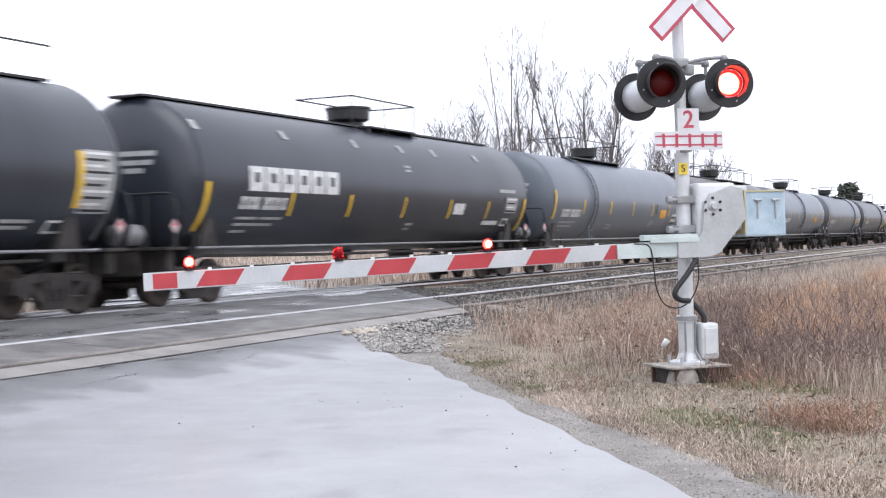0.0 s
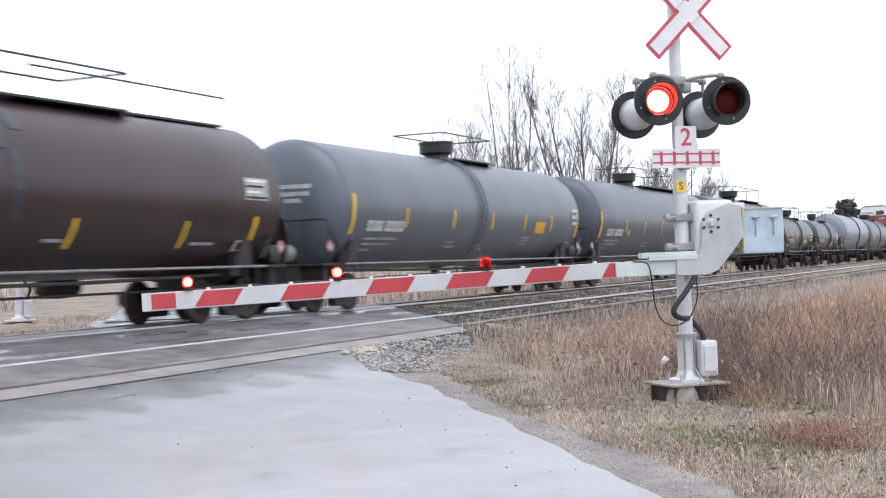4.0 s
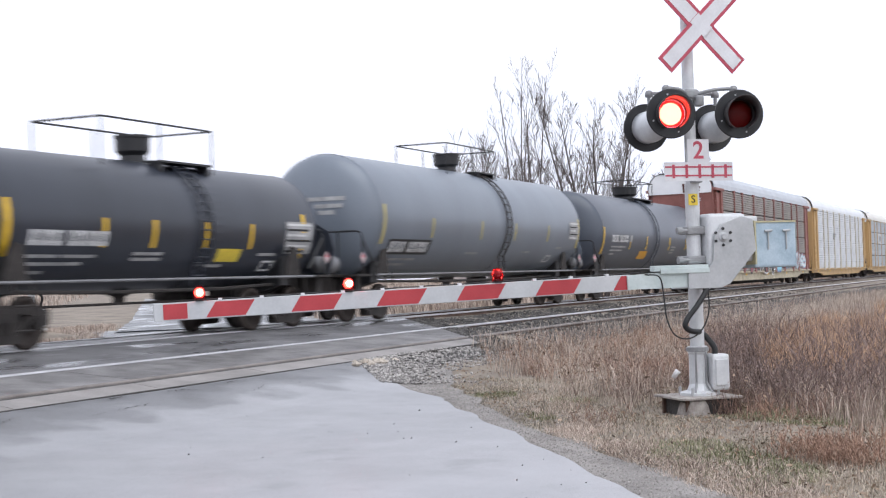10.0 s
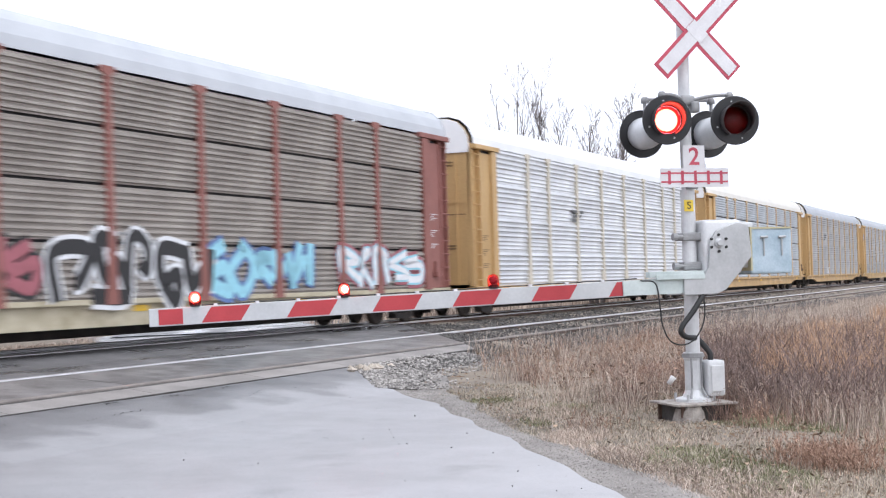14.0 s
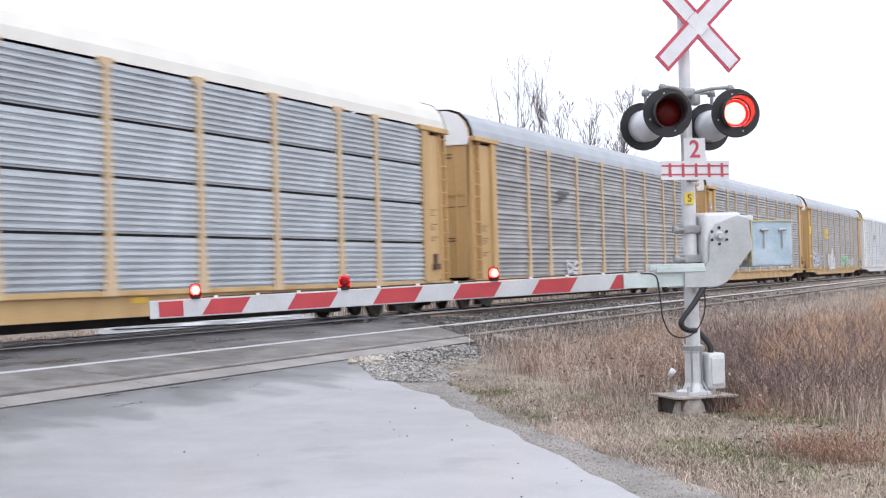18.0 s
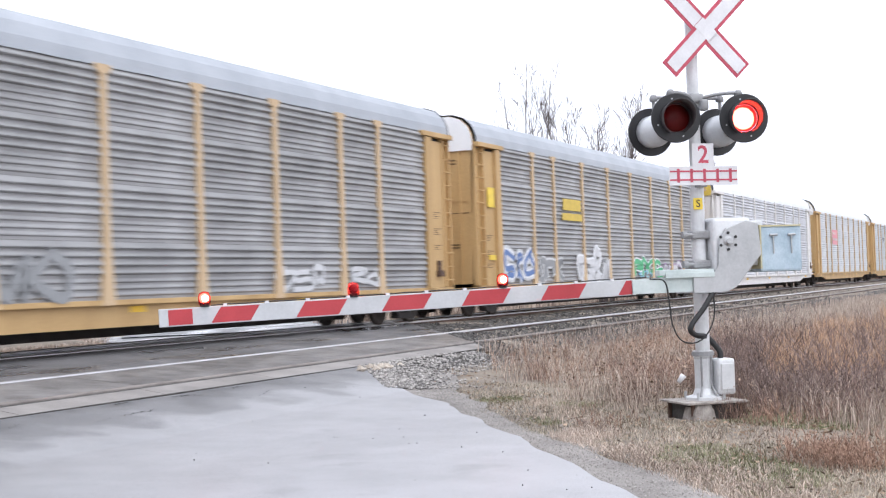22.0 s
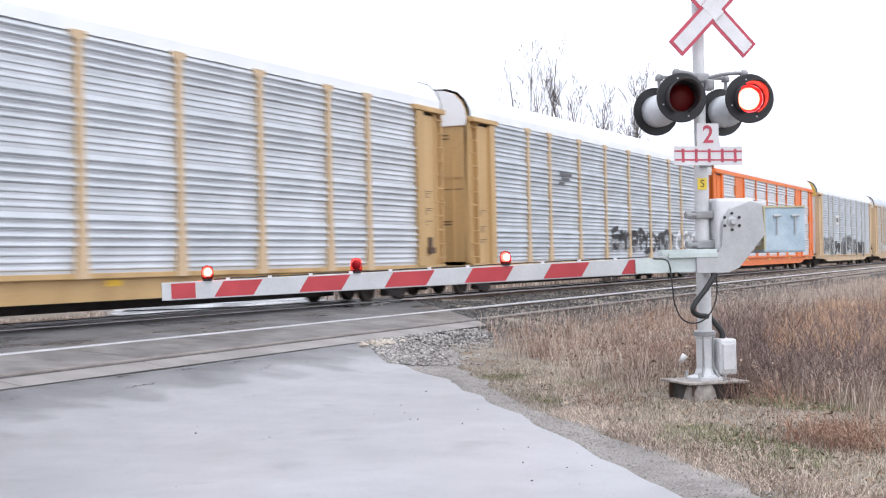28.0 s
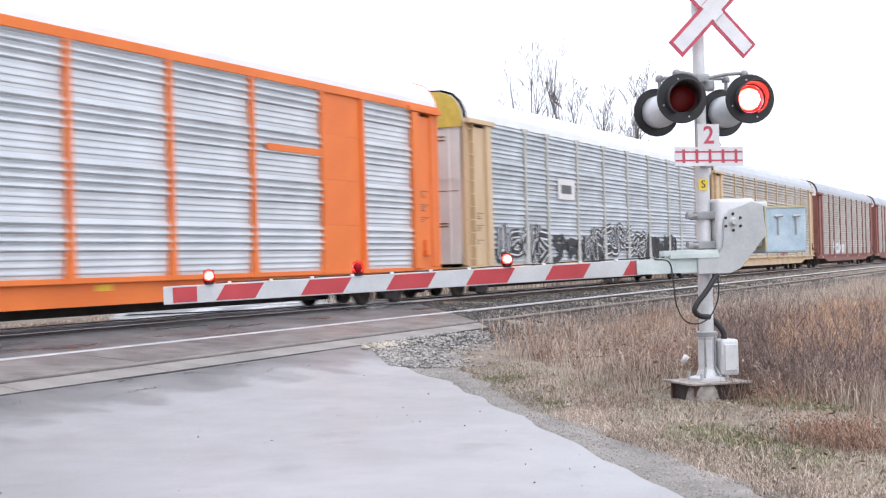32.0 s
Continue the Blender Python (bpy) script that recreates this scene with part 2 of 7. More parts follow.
GATE_RED = plain("red_plastic_lens", (0.26, 0.018, 0.04), 0.3)
PLATE_CONC = material("weathered_concrete_plate", (0.42, 0.40, 0.37), (0.68, 0.66, 0.62), 0.9, 0, 4, 50, 0.4)
CUP = plain("white_paper_cup", (0.82, 0.82, 0.82), 0.5)
STEEL_DARK = material("grimy_bogie_steel", (0.014, 0.012, 0.0115), (0.055, 0.047, 0.043), 0.8, 0.1, 3, 30, 0.2)
WHEEL_STEEL = material("brown_wheel_steel", (0.022, 0.017, 0.015), (0.075, 0.058, 0.049), 0.65, 0.3, 3, 30, 0.1)
DECAL_WHITE = material("worn_white_stencil", (0.45, 0.45, 0.45), (0.80, 0.80, 0.80), 0.6, 0, 5, 60, 0, 0.5)
DECAL_GREY = material("faded_grey_stencil", (0.22, 0.22, 0.22), (0.46, 0.46, 0.46), 0.6, 0, 5, 60, 0, 0.5)
HOOD = plain("black_hood_inside", (0.060, 0.054, 0.055), 0.5)
MOSS = material("greenish_turf", (0.10, 0.11, 0.05), (0.37, 0.375, 0.23), 0.9, 0, 0.8, 8, 0, 0.6, island=True, varied=0.8, spec=0.2)
STRIPE_YELLOW = plain("yellow_reflector", (0.80, 0.50, 0.03), 0.4)
PLACARD = plain("white_red_placard", (0.50, 0.38, 0.38), 0.5)
RUST_PATCH = plain("bare_rusty_steel", (0.11, 0.055, 0.048), 0.8)
SIDE_PIPE = material("grey_side_pipe", (0.12, 0.12, 0.125), (0.26, 0.26, 0.27), 0.5, 0.2, 3, 30, 0.05)
ROOF_WHITE = material("pale_roof_steel", (0.40, 0.425, 0.46), (0.52, 0.545, 0.58), 0.45, 0.1, 0.8, 20, 0.05)
ROOF_BRIGHT = material("white_roof_paint", (0.62, 0.64, 0.67), (0.76, 0.78, 0.80), 0.45, 0.0, 0.8, 20, 0.05)
ROOF_GREY = material("grey_roof_steel", (0.29, 0.315, 0.35), (0.41, 0.435, 0.47), 0.45, 0.2, 0.8, 20, 0.05)
ROOF_CREAM = material("cream_roof_steel", (0.58, 0.565, 0.52), (0.70, 0.68, 0.63), 0.5, 0.0, 0.8, 20, 0.05)
# near-black for painted interior shade, and for small print
SHADE_PRINT_DARK = plain("dark_shade_and_print", (0.03, 0.03, 0.032), 0.9)


# ---------------------------------------------------------------- mesh helpers
def mesh_of(bm, name, smooth=False):
    bmesh.ops.recalc_face_normals(bm, faces=bm.faces)
    if smooth:
        for f in bm.faces:
            f.smooth = True
    me = bpy.data.meshes.new(name)
    bm.to_mesh(me)
    bm.free()
    return me


def put(name, me, mt, parent=None, label="", m=None):
    """An object on a mesh, its material held by the object, so that meshes can be shared."""
    ob = new(name, me)
    if not me.materials:
        me.materials.append(mt)
    ob.material_slots[0].link = "OBJECT"
    ob.material_slots[0].material = mt
    if m is not None:
        ob.matrix_basis = m
    if parent is not None:
        ob.parent = parent
    if label:
        ob["label"] = label
    return ob


def part(name, bm, mt, parent, label="", smooth=False, m=None):
    return put(name, mesh_of(bm, name, smooth), mt, parent, label, m)


def empty(name, m, label="", category="", group="", kind=""):
    e = new(name)
    e.matrix_basis = m
    e.empty_display_size = 0.2
    return tagged(e, label, category, group, kind)


def box(bm, x0, y0, z0, x1, y1, z1, bevel=0.0):
    r = bmesh.ops.create_cube(bm, size=1)
    for v in r["verts"]:
        v.co = (x0 + (v.co.x + 0.5) * (x1 - x0), y0 + (v.co.y + 0.5) * (y1 - y0), z0 + (v.co.z + 0.5) * (z1 - z0))
    if bevel:
        es = {e for v in r["verts"] for e in v.link_edges}
        bmesh.ops.bevel(bm, geom=list(es), offset=bevel, segments=2, affect="EDGES", profile=0.6)
    return bm


def rod(bm, p, q, r0, r1=None, n=8, caps=True):
    p, q = Vector(p), Vector(q)
    d = q - p
    k = bmesh.ops.create_cone(bm, cap_ends=caps, segments=n, radius1=r0, radius2=r0 if r1 is None else r1, depth=d.length)
    m = Matrix.Translation((p + q) / 2) @ d.to_track_quat("Z", "Y").to_matrix().to_4x4()
    bmesh.ops.transform(bm, matrix=m, verts=k["verts"])
    return bm


def pipe(bm, pts, r, n=6):
    for a, b in zip(pts, pts[1:]):
        rod(bm, a, b, r, n=n)
    return bm


def smooth_path(pts, steps=5):
    out, P = [], [Vector(p) for p in pts]
    P = [P[0] * 2 - P[1], *P, P[-1] * 2 - P[-2]]
    for a, b, c, d in zip(P, P[1:], P[2:], P[3:]):
        for i in range(steps):
            t = i / steps
            out.append(0.5 * (2 * b + (c - a) * t + (2 * a - 5 * b + 4 * c - d) * t * t + (3 * b - a - 3 * c + d) * t ** 3))
    return out + [P[-2]]


def hose(bm, pts, r, n=8):
    """One skinned tube along a path."""
    rings = []
    for i, p in enumerate(pts):
        d = (pts[min(i + 1, len(pts) - 1)] - pts[max(i - 1, 0)]).normalized()
        u = d.cross(Vector((0.31, 0.52, 0.79))).normalized()
        w = d.cross(u)
        rings.append([bm.verts.new(p + r * (math.cos(a) * u + math.sin(a) * w)) for a in (2 * math.pi * k / n for k in range(n))])
    for A, B in zip(rings, rings[1:]):
        for k in range(n):
            bm.faces.new((A[k], A[(k + 1) % n], B[(k + 1) % n], B[k]))
    return bm


def lathe(bm, prof, axis="X", n=32, center=(0, 0, 0)):
    """Turns a profile of (radius, along) about an axis."""
    c = Vector(center)
    rings = []
    for r, s in prof:
        ring = []
        for k in range(n if r > 1e-6 else 1):
            a = 2 * math.pi * k / n
            u, w = r * math.cos(a), r * math.sin(a)
            co = {"X": (s, u, w), "Y": (u, s, w), "Z": (u, w, s)}[axis]
            ring.append(bm.verts.new(c + Vector(co)))
        rings.append(ring)
    for A, B in zip(rings, rings[1:]):
        for k in range(n):
            q = [A[k % len(A)], A[(k + 1) % len(A)], B[(k + 1) % len(B)], B[k % len(B)]]
            q = list(dict.fromkeys(q))
            if len(q) > 2:
                bm.faces.new(q)
    return bm


def prism(bm, outline, y0, y1, plane="XZ"):
    """An outline of points pulled into a plate."""
    def co(a, b, y):
        return {"XZ": (a, y, b), "YZ": (y, a, b), "XY": (a, b, y)}[plane]
    A = [bm.verts.new(co(a, b, y0)) for a, b in outline]
    B = [bm.verts.new(co(a, b, y1)) for a, b in outline]
    bm.faces.new(A)
    bm.faces.new(B[::-1])
    for k in range(len(A)):
        j = (k + 1) % len(A)
        bm.faces.new((A[k], B[k], B[j], A[j]))
    return bm


def from_arrays(name, verts, faces):
    me = bpy.data.meshes.new(name)
    me.from_pydata(verts, [], faces)
    me.update()
    return me


MESHES = {}


def shared(key, make):
    if key not in MESHES:
        MESHES[key] = make()
    return MESHES[key]


def text_mesh(body, size, bold=0.0):
    cu = bpy.data.curves.new("lettering", "FONT")
    cu.offset = bold
    cu.body, cu.size, cu.extrude, cu.align_x, cu.align_y = body, size, 0.002, "CENTER", "CENTER"
    tmp = bpy.data.objects.new("lettering", cu)
    me = bpy.data.meshes.new_from_object(tmp)
    bpy.data.objects.remove(tmp)
    return me


# ---------------------------------------------------------------- lie of the land
# across the railway: distance from the eye's line along the tracks, and height
PROFILE_Y = [-400, 8.0, 9.52, 11.2, 11.92, 13.42, 14.71, 15.96, 17.55, 18.85, 22.9, 37.0, 57.0, 100.0, 400]
PROFILE_Z = [-0.18, -0.18, -0.13, 0.09, 0.20, 0.335, 0.44, 0.52, 0.52, 0.47, 0.255, 0.15, 0.55, 1.45, 1.9]
RAIL_NEAR, RAIL_FAR = ((12.0, 0.23), (13.5, 0.36)), ((16.0, 0.55), (17.5, 0.55))
TRACK_Y, RAIL_Z = 16.75, 0.55
LINE = radians(1.173)            # the railway runs this much off the x axis
TURN = Matrix.Rotation(LINE, 4, "Z")
LC, LS = math.cos(LINE), math.sin(LINE)
PLANK_Y = 11.40                  # near edge of the crossing planks, across the railway
ROAD = Vector((0.8, 0.6))        # the way the road runs
ROAD_R = Vector((0.6, -0.8))     # to its right
EDGE = Vector((17.0, 8.3))       # a point of its right edge


def off_line(x, y):
    """Distance across the railway."""
    return LC * y - LS * x


def from_line(u, v):
    """Plan position from distances along and across the railway."""
    return LC * u - LS * v, LS * u + LC * v


def bed(v):
    return float(np.interp(v, PROFILE_Y, PROFILE_Z))


def land(x, y):
    return bed(off_line(x, y))


def paving(x, y):
    return land(x, y) + 0.004 * noise.noise((x * 0.35, y * 0.35, 2))


def spaced(stops):
    out = []
    for a, b, n in stops:
        out += list(np.linspace(a, b, n, endpoint=False))
    return out + [stops[-1][1]]


def sheet(xs, ys, lift, rough=0.0, keep=None):
    vs = [(x, y, land(x, y) + lift + (rough * noise.noise((x * 0.7, y * 0.7, 3.0)) if rough else 0)) for x in xs for y in ys]
    m = len(ys)
    fs = []
    for i in range(len(xs) - 1):
        for j in range(m - 1):
            if keep is None or keep((xs[i] + xs[i + 1]) / 2, (ys[j] + ys[j + 1]) / 2):
                fs.append((i * m + j, (i + 1) * m + j, (i + 1) * m + j + 1, i * m + j + 1))
    return vs, fs


def build_ground():
    xs = spaced([(-1500, -60, 12), (-60, 0, 20), (0, 60, 90), (60, 200, 40), (200, 2500, 16)])
    ys = spaced([(-1500, -40, 12), (-40, 0, 20), (0, 12, 24), (12, 21, 18), (21, 60, 20), (60, 2500, 20)])
    vs, fs = sheet(xs, ys, -0.06, 0.05)
    g = put("ground", from_arrays("ground", vs, fs), SOIL)
    tagged(g, "dry turf and bare soil of a flat field in late autumn", "ground", kind="structure")


def strip(name, mt, lo, hi, along, lift, label, category, wobble=0.0, n=60, across=10):
    """A strip along the road between two distances right of its edge."""
    vs, fs = [], []
    for i in range(n + 1):
        s = along[0] + (along[1] - along[0]) * i / n
        for j in range(across + 1):
            f = j / across
            a = lo if not callable(lo) else lo(s)
            b = hi if not callable(hi) else hi(s)
            w = a + (b - a) * f
            if wobble and j in (0, across):
                w += wobble * noise.noise((s * 0.9, j * 3.0, 1.0)) + 0.4 * wobble * noise.noise((s * 4.0, j * 3.0, 5.0))
            p = EDGE + ROAD * s + ROAD_R * w
            vs.append((p.x, p.y, land(p.x, p.y) + lift))
    for i in range(n):
        for j in range(across):
            a = i * (across + 1) + j
            fs.append((a, a + across + 1, a + across + 2, a + 1))
    ob = put(name, from_arrays(name, vs, fs), mt)
    return tagged(ob, label, category, kind="structure")


def build_road():
    # right edge bulges inwards towards the crossing
    def edge(s):
        return float(np.interp(s, [-30, -14, -9, -4, -1, 0.8, 2.2, 5, 8], [-0.7, -0.40, -0.05, 0.13, 0.16, 0.30, 0.05, -0.15, -0.2]))
    vs, fs, n, across = [], [], 150, 24
    for i in range(n + 1):
        for j in range(across + 1):
            w = -9.0 + 9.0 * j / across
            b = EDGE + ROAD_R * w
            reach = (PLANK_Y - off_line(b.x, b.y)) / off_line(ROAD.x, ROAD.y)
            s = -40 + (reach + 40) * (1 - (1 - i / n) ** 1.6)
            w = w + (edge(s) + 0.12 * noise.noise((s * 0.9, 3.0, 1.0)) + 0.03 * noise.noise((s * 4.0, 3.0, 5.0))) * max(0, (w + 9) / 9) ** 4
            p = EDGE + ROAD * s + ROAD_R * w
            y = p.y - max(0.0, off_line(p.x, p.y) - PLANK_Y) / LC
            vs.append((p.x, y, paving(p.x, y)))
    for i in range(n):
        for j in range(across):
            a = i * (across + 1) + j
            fs.append((a, a + across + 1, a + across + 2, a + 1))
    tagged(put("road", from_arrays("road", vs, fs), ASPHALT), "damp pale grey worn asphalt road leading to the crossing", "road", kind="structure")
    for k, (x, y, dx, dy) in enumerate(((12.96, 10.91, 0.5, 0.06), (13.62, 11.0, 0.8, 0.06), (14.22, 11.6, 0.35, 0.03), (16.84, 11.62, 0.45, 0.0), (16.53, 10.91, 0.8, 0.25), (15.44, 11.58, 0.6, -0.1), (18.34, 10.7, 0.7, -0.1), (11.59, 11.2, 0.7, 0.1))):
        bm = bmesh.new()
        prev = None
        for q in range(25):
            f = q / 24
            px = x + dx * f
            py = y + dy * f + 0.09 * noise.noise((f * 6, k * 3.1, 1)) + 0.04 * noise.noise((f * 19, k * 3.1, 2))
            t = (0.002 + (0.010, 0.026, 0.04, 0.035, 0.010, 0.03, 0.006, 0.012)[k] * f * (1 - f) * 3.2) * (0.4 + 1.2 * abs(noise.noise((f * 9, k * 1.7, 7))))
            cur = [bm.verts.new((px, py - t, paving(px, py) + 0.004)), bm.verts.new((px, py + t, paving(px, py) + 0.004))]
            if prev:
                bm.faces.new((prev[0], cur[0], cur[1], prev[1]))
            prev = cur
        tagged(part("road_crack", bm, CRACK, None), "dark crack in the worn asphalt", "crack", "road cracks", "structure")
    strip("road_far", WET, -5.0, 3.6, (24.0, 90), 0.02, "wet shining asphalt road beyond the tracks", "road", 0.15, 40, 8)
    strip("wet_verge", WET, -26.0, 3.0, (20.4, 26.5), -0.02, "wet shining ground between the tracks and the far road", "verge", 0.5, 20, 20)
    strip("gravel_shoulder", GRAVEL, -1.0, lambda s: float(np.interp(s, [-40, -8, -3, 2, 5], [0.80, 0.60, 0.48, 0.8, 1.3])), (-40, 5.6), -0.012,
          "fine grey gravel shoulder beside the asphalt", "shoulder", 0.25, 110, 10)


CROSS_X0, CROSS_X1 = -8.0, 29.5


def cross_end(y):
    """Right-hand end of the crossing surface."""
    return 27.8 + (y - 11.92) * 1.22


def slab(bm, x0, x1, y0, y1, gap=0.0, thick=0.18, lift=0.0):
    za, zb = bed(y0) + 0.02 + lift, bed(y1) + 0.02 + lift
    x1a, x1b = x1 if not callable(x1) else x1(y0), x1 if not callable(x1) else x1(y1)
    A = [bm.verts.new(c) for c in ((x0, y0, za), (x1a, y0, za), (x1b, y1, zb), (x0, y1, zb))]
    B = [bm.verts.new((v.co.x, v.co.y, v.co.z - thick)) for v in A]
    bm.faces.new(A)
    bm.faces.new(B[::-1])
    for k in range(4):
        j = (k + 1) % 4
        bm.faces.new((A[k], B[k], B[j], A[j]))


def build_crossing():
    c = empty("level_crossing", TURN, "worn skewed railway crossing of concrete planks and asphalt between the rails", "crossing", kind="structure")
    # joint and flangeway rows are dark strips laid flush in place of gaps
    rows = [("joint_filler", 11.403, 11.434, BALLAST_BED, 60), ("edge_plank", 11.437, 11.89, CONCRETE, 2.9), ("flangeway_filler", 11.893, 11.955, BALLAST_BED, 60), ("flangeway_filler", 12.05, 12.12, BALLAST_BED, 60), ("gauge_panel", 12.124, 13.41, RUBBER, 2.9),
            ("infill", 13.57, 15.91, ASPHALT_DARK, 60), ("gauge_panel", 16.11, 17.39, RUBBER, 2.9), ("edge_plank", 17.57, 18.76, ASPHALT_DARK, 60)]
    for name, y0, y1, mt, step in rows:
        x = -8.0 + 0.4 * y0 % 1
        end = cross_end((y0 + y1) / 2)
        while x < end - 0.3:
            bm = bmesh.new()
            x1 = min(x + step, end)
            last = x1 >= end - 0.4
            slab(bm, x, (cross_end if last else x1 - 0.018), y0, y1, lift=-0.012 if y1 < 11.96 else 0.0)
            part(name, bm, mt, c)
            x = x1
            if last:
                break


RAIL_SHAPE = [(-0.07, -0.17), (0.07, -0.17), (0.07, -0.155), (0.012, -0.13), (0.012, -0.045), (0.036, -0.035), (0.036, -0.004), (0.028, 0.0),
              (-0.028, 0.0), (-0.036, -0.004), (-0.036, -0.035), (-0.012, -0.045), (-0.012, -0.13), (-0.07, -0.155)]


def build_track(name, rails, label):
    t = empty(name, TURN, label, "railway track", "railway tracks", "structure")
    for y, z in rails:
        bm = bmesh.new()
        prism(bm, [(y + a, z + b) for a, b in RAIL_SHAPE], -300, 900, "YZ")
        rail = part("rail", bm, RAIL_RUST, t)
        bm = bmesh.new()
        prism(bm, [(y - 0.038, z - 0.03), (y - 0.038, z - 0.004), (y - 0.028, z + 0.012), (y - 0.010, z + 0.02), (y + 0.010, z + 0.02), (y + 0.028, z + 0.012), (y + 0.038, z - 0.004), (y + 0.038, z - 0.03)], -300, 900, "YZ")
        part("rail_head", bm, RAIL_DULL if y < 12.6 else RAIL_HEAD, rail, "polished steel running surface")
    mid = (rails[0][0] + rails[1][0]) / 2
    zm = (rails[0][1] + rails[1][1]) / 2
    tilt = math.degrees(math.atan2(rails[1][1] - rails[0][1], 1.5))
    tie = shared("tie", lambda: mesh_of(box(bmesh.new(), -0.115, -1.3, -0.18, 0.115, 1.3, 0, 0.012), "tie"))
    x = cross_end(mid) + 0.3
    for k in range(110):
        put("tie", tie, TIE, t, m=pose(x + 0.55 * k, mid, zm - 0.165, tilt))
    return t


def stones(name, n, place, size, mt, label, parent=None):
    """Many small angular stones in one mesh."""
    rng = np.random.default_rng(7 + n)
    base = np.array([(1, 0, 0), (-1, 0, 0), (0, 1, 0), (0, -1, 0), (0, 0, 1), (0, 0, -1)], float)
    tri = [(0, 2, 4), (2, 1, 4), (1, 3, 4), (3, 0, 4), (2, 0, 5), (1, 2, 5), (3, 1, 5), (0, 3, 5)]
    vs, fs = [], []
    for _ in range(n):
        x, y, z = place(rng)
        s = size * rng.uniform(0.5, 1.5)
        a = rng.uniform(0, 6.28)
        c, d = math.cos(a), math.sin(a)
        k = len(vs)
        for p in base * rng.uniform(0.5, 1.2, (6, 1)) * s * (1, 1, 0.7):
            vs.append((x + c * p[0] - d * p[1], y + d * p[0] + c * p[1], z + p[2] + 0.15 * s * p[0] / max(s, 1e-6)))
        fs += [tuple(k + i for i in t) for t in tri]
    ob = put(name, from_arrays(name, vs, fs), mt)
    return tagged(ob, label, "gravel", kind="stuff")


def build_ballast():
    vs, fs = [], []
    xs = spaced([(-300, 20, 10), (20, 80, 60), (80, 900, 40)])
    ys = [10.5, 11.05, 11.5, 11.92, 12.67, 13.42, 14.1, 14.71, 15.34, 15.96, 16.75, 17.55, 18.2, 18.95, 19.7]
    off = [-0.03, -0.02, -0.03, -0.07, -0.07, -0.07, -0.08, -0.08, -0.08, -0.07, -0.07, -0.07, -0.06, -0.05, -0.05]
    m = len(ys)
    for x in xs:
        for y, o in zip(ys, off):
            vs.append((x, y, bed(y) + o - 0.02 + 0.02 * noise.noise((x * 2, y * 2, 0))))
    for i in range(len(xs) - 1):
        for j in range(m - 1):
            fs.append((i * m + j, (i + 1) * m + j, (i + 1) * m + j + 1, i * m + j + 1))
    b = put("ballast_bed", from_arrays("ballast_bed", vs, fs), BALLAST_BED, m=TURN)
    tagged(b, "dark crushed-stone bed under both railway tracks", "ballast", kind="structure")

    def heap(rng):
        s, w = rng.uniform(3.0, 9.5), rng.normal(0.0, 0.6)
        p = EDGE + ROAD * s + ROAD_R * (-0.25 + abs(w))
        p.y -= max(0.0, off_line(p.x, p.y) - PLANK_Y)
        return p.x, p.y, land(p.x, p.y) + 0.01
    stones("loose_stone_heap", 3000, heap, 0.032, STONE, "pale loose stones at the corner of the crossing")

    def along(rng):
        x, y = from_line(27.8 + rng.exponential(16), rng.uniform(10.8, 15.4))
        return x, y, land(x, y) - 0.05
    stones("ballast_stones", 12000, along, 0.045, STONE_DARK, "crushed grey ballast stones between the rails")

    def shoulder(rng):
        s, w = rng.uniform(-14, 4), abs(rng.normal(0, 0.55)) + 0.0
        p = EDGE + ROAD * s + ROAD_R * (w - 0.1)
        return p.x, p.y, land(p.x, p.y) - 0.01
    stones("shoulder_gravel", 11000, shoulder, 0.009, GRIT, "small loose gravel along the edge of the asphalt")

    def chunk(rng):
        x, y = from_line(rng.normal(21.6, 0.35), min(rng.normal(11.1, 0.12), 11.3))
        return x, y, land(x, y) + 0.03
    def plank_end(rng):
        v = rng.uniform(10.7, 15.6)
        x, y = from_line(cross_end(v) + abs(rng.normal(0, 0.55)) - 0.05, v)
        return x, y, land(x, y) - 0.05 + 0.05 * rng.uniform(0, 1)
    stones("plank_end_ballast", 2600, plank_end, 0.05, STONE_DARK, "crushed stone packed against the end of the crossing")

    def corner(rng):
        x, y = from_line(21.2 + 5.2 * rng.uniform(0, 1) ** 1.4, 11.38 - 1.5 * rng.uniform(0, 1) ** 1.5)
        return x, y, land(x, y) - 0.015
    stones("corner_gravel", 2400, corner, 0.026, STONE, "pale loose gravel between the planks and the grass")
    stones("broken_concrete", 26, chunk, 0.085, TAN_STONE, "tan broken concrete chunks at the end of the planks")

    def litter(rng):
        s, w = rng.uniform(-13, 3), -rng.exponential(1.6)
        p = EDGE + ROAD * s + ROAD_R * w
        return p.x, p.y, land(p.x, p.y) + 0.004
    stones("road_pebbles", 46, litter, 0.011, BALLAST_BED, "scattered dark pebbles on the asphalt")


# ---------------------------------------------------------------- crossing signal with gate
SIGNAL = pose(16.64, 4.47, 0, 0, 0, -48)
FLASH_P, FLASH_PH, FLASH_DUTY = 1.462, 0.88, 0.45
REFLECTORS, GLOBES = [], []


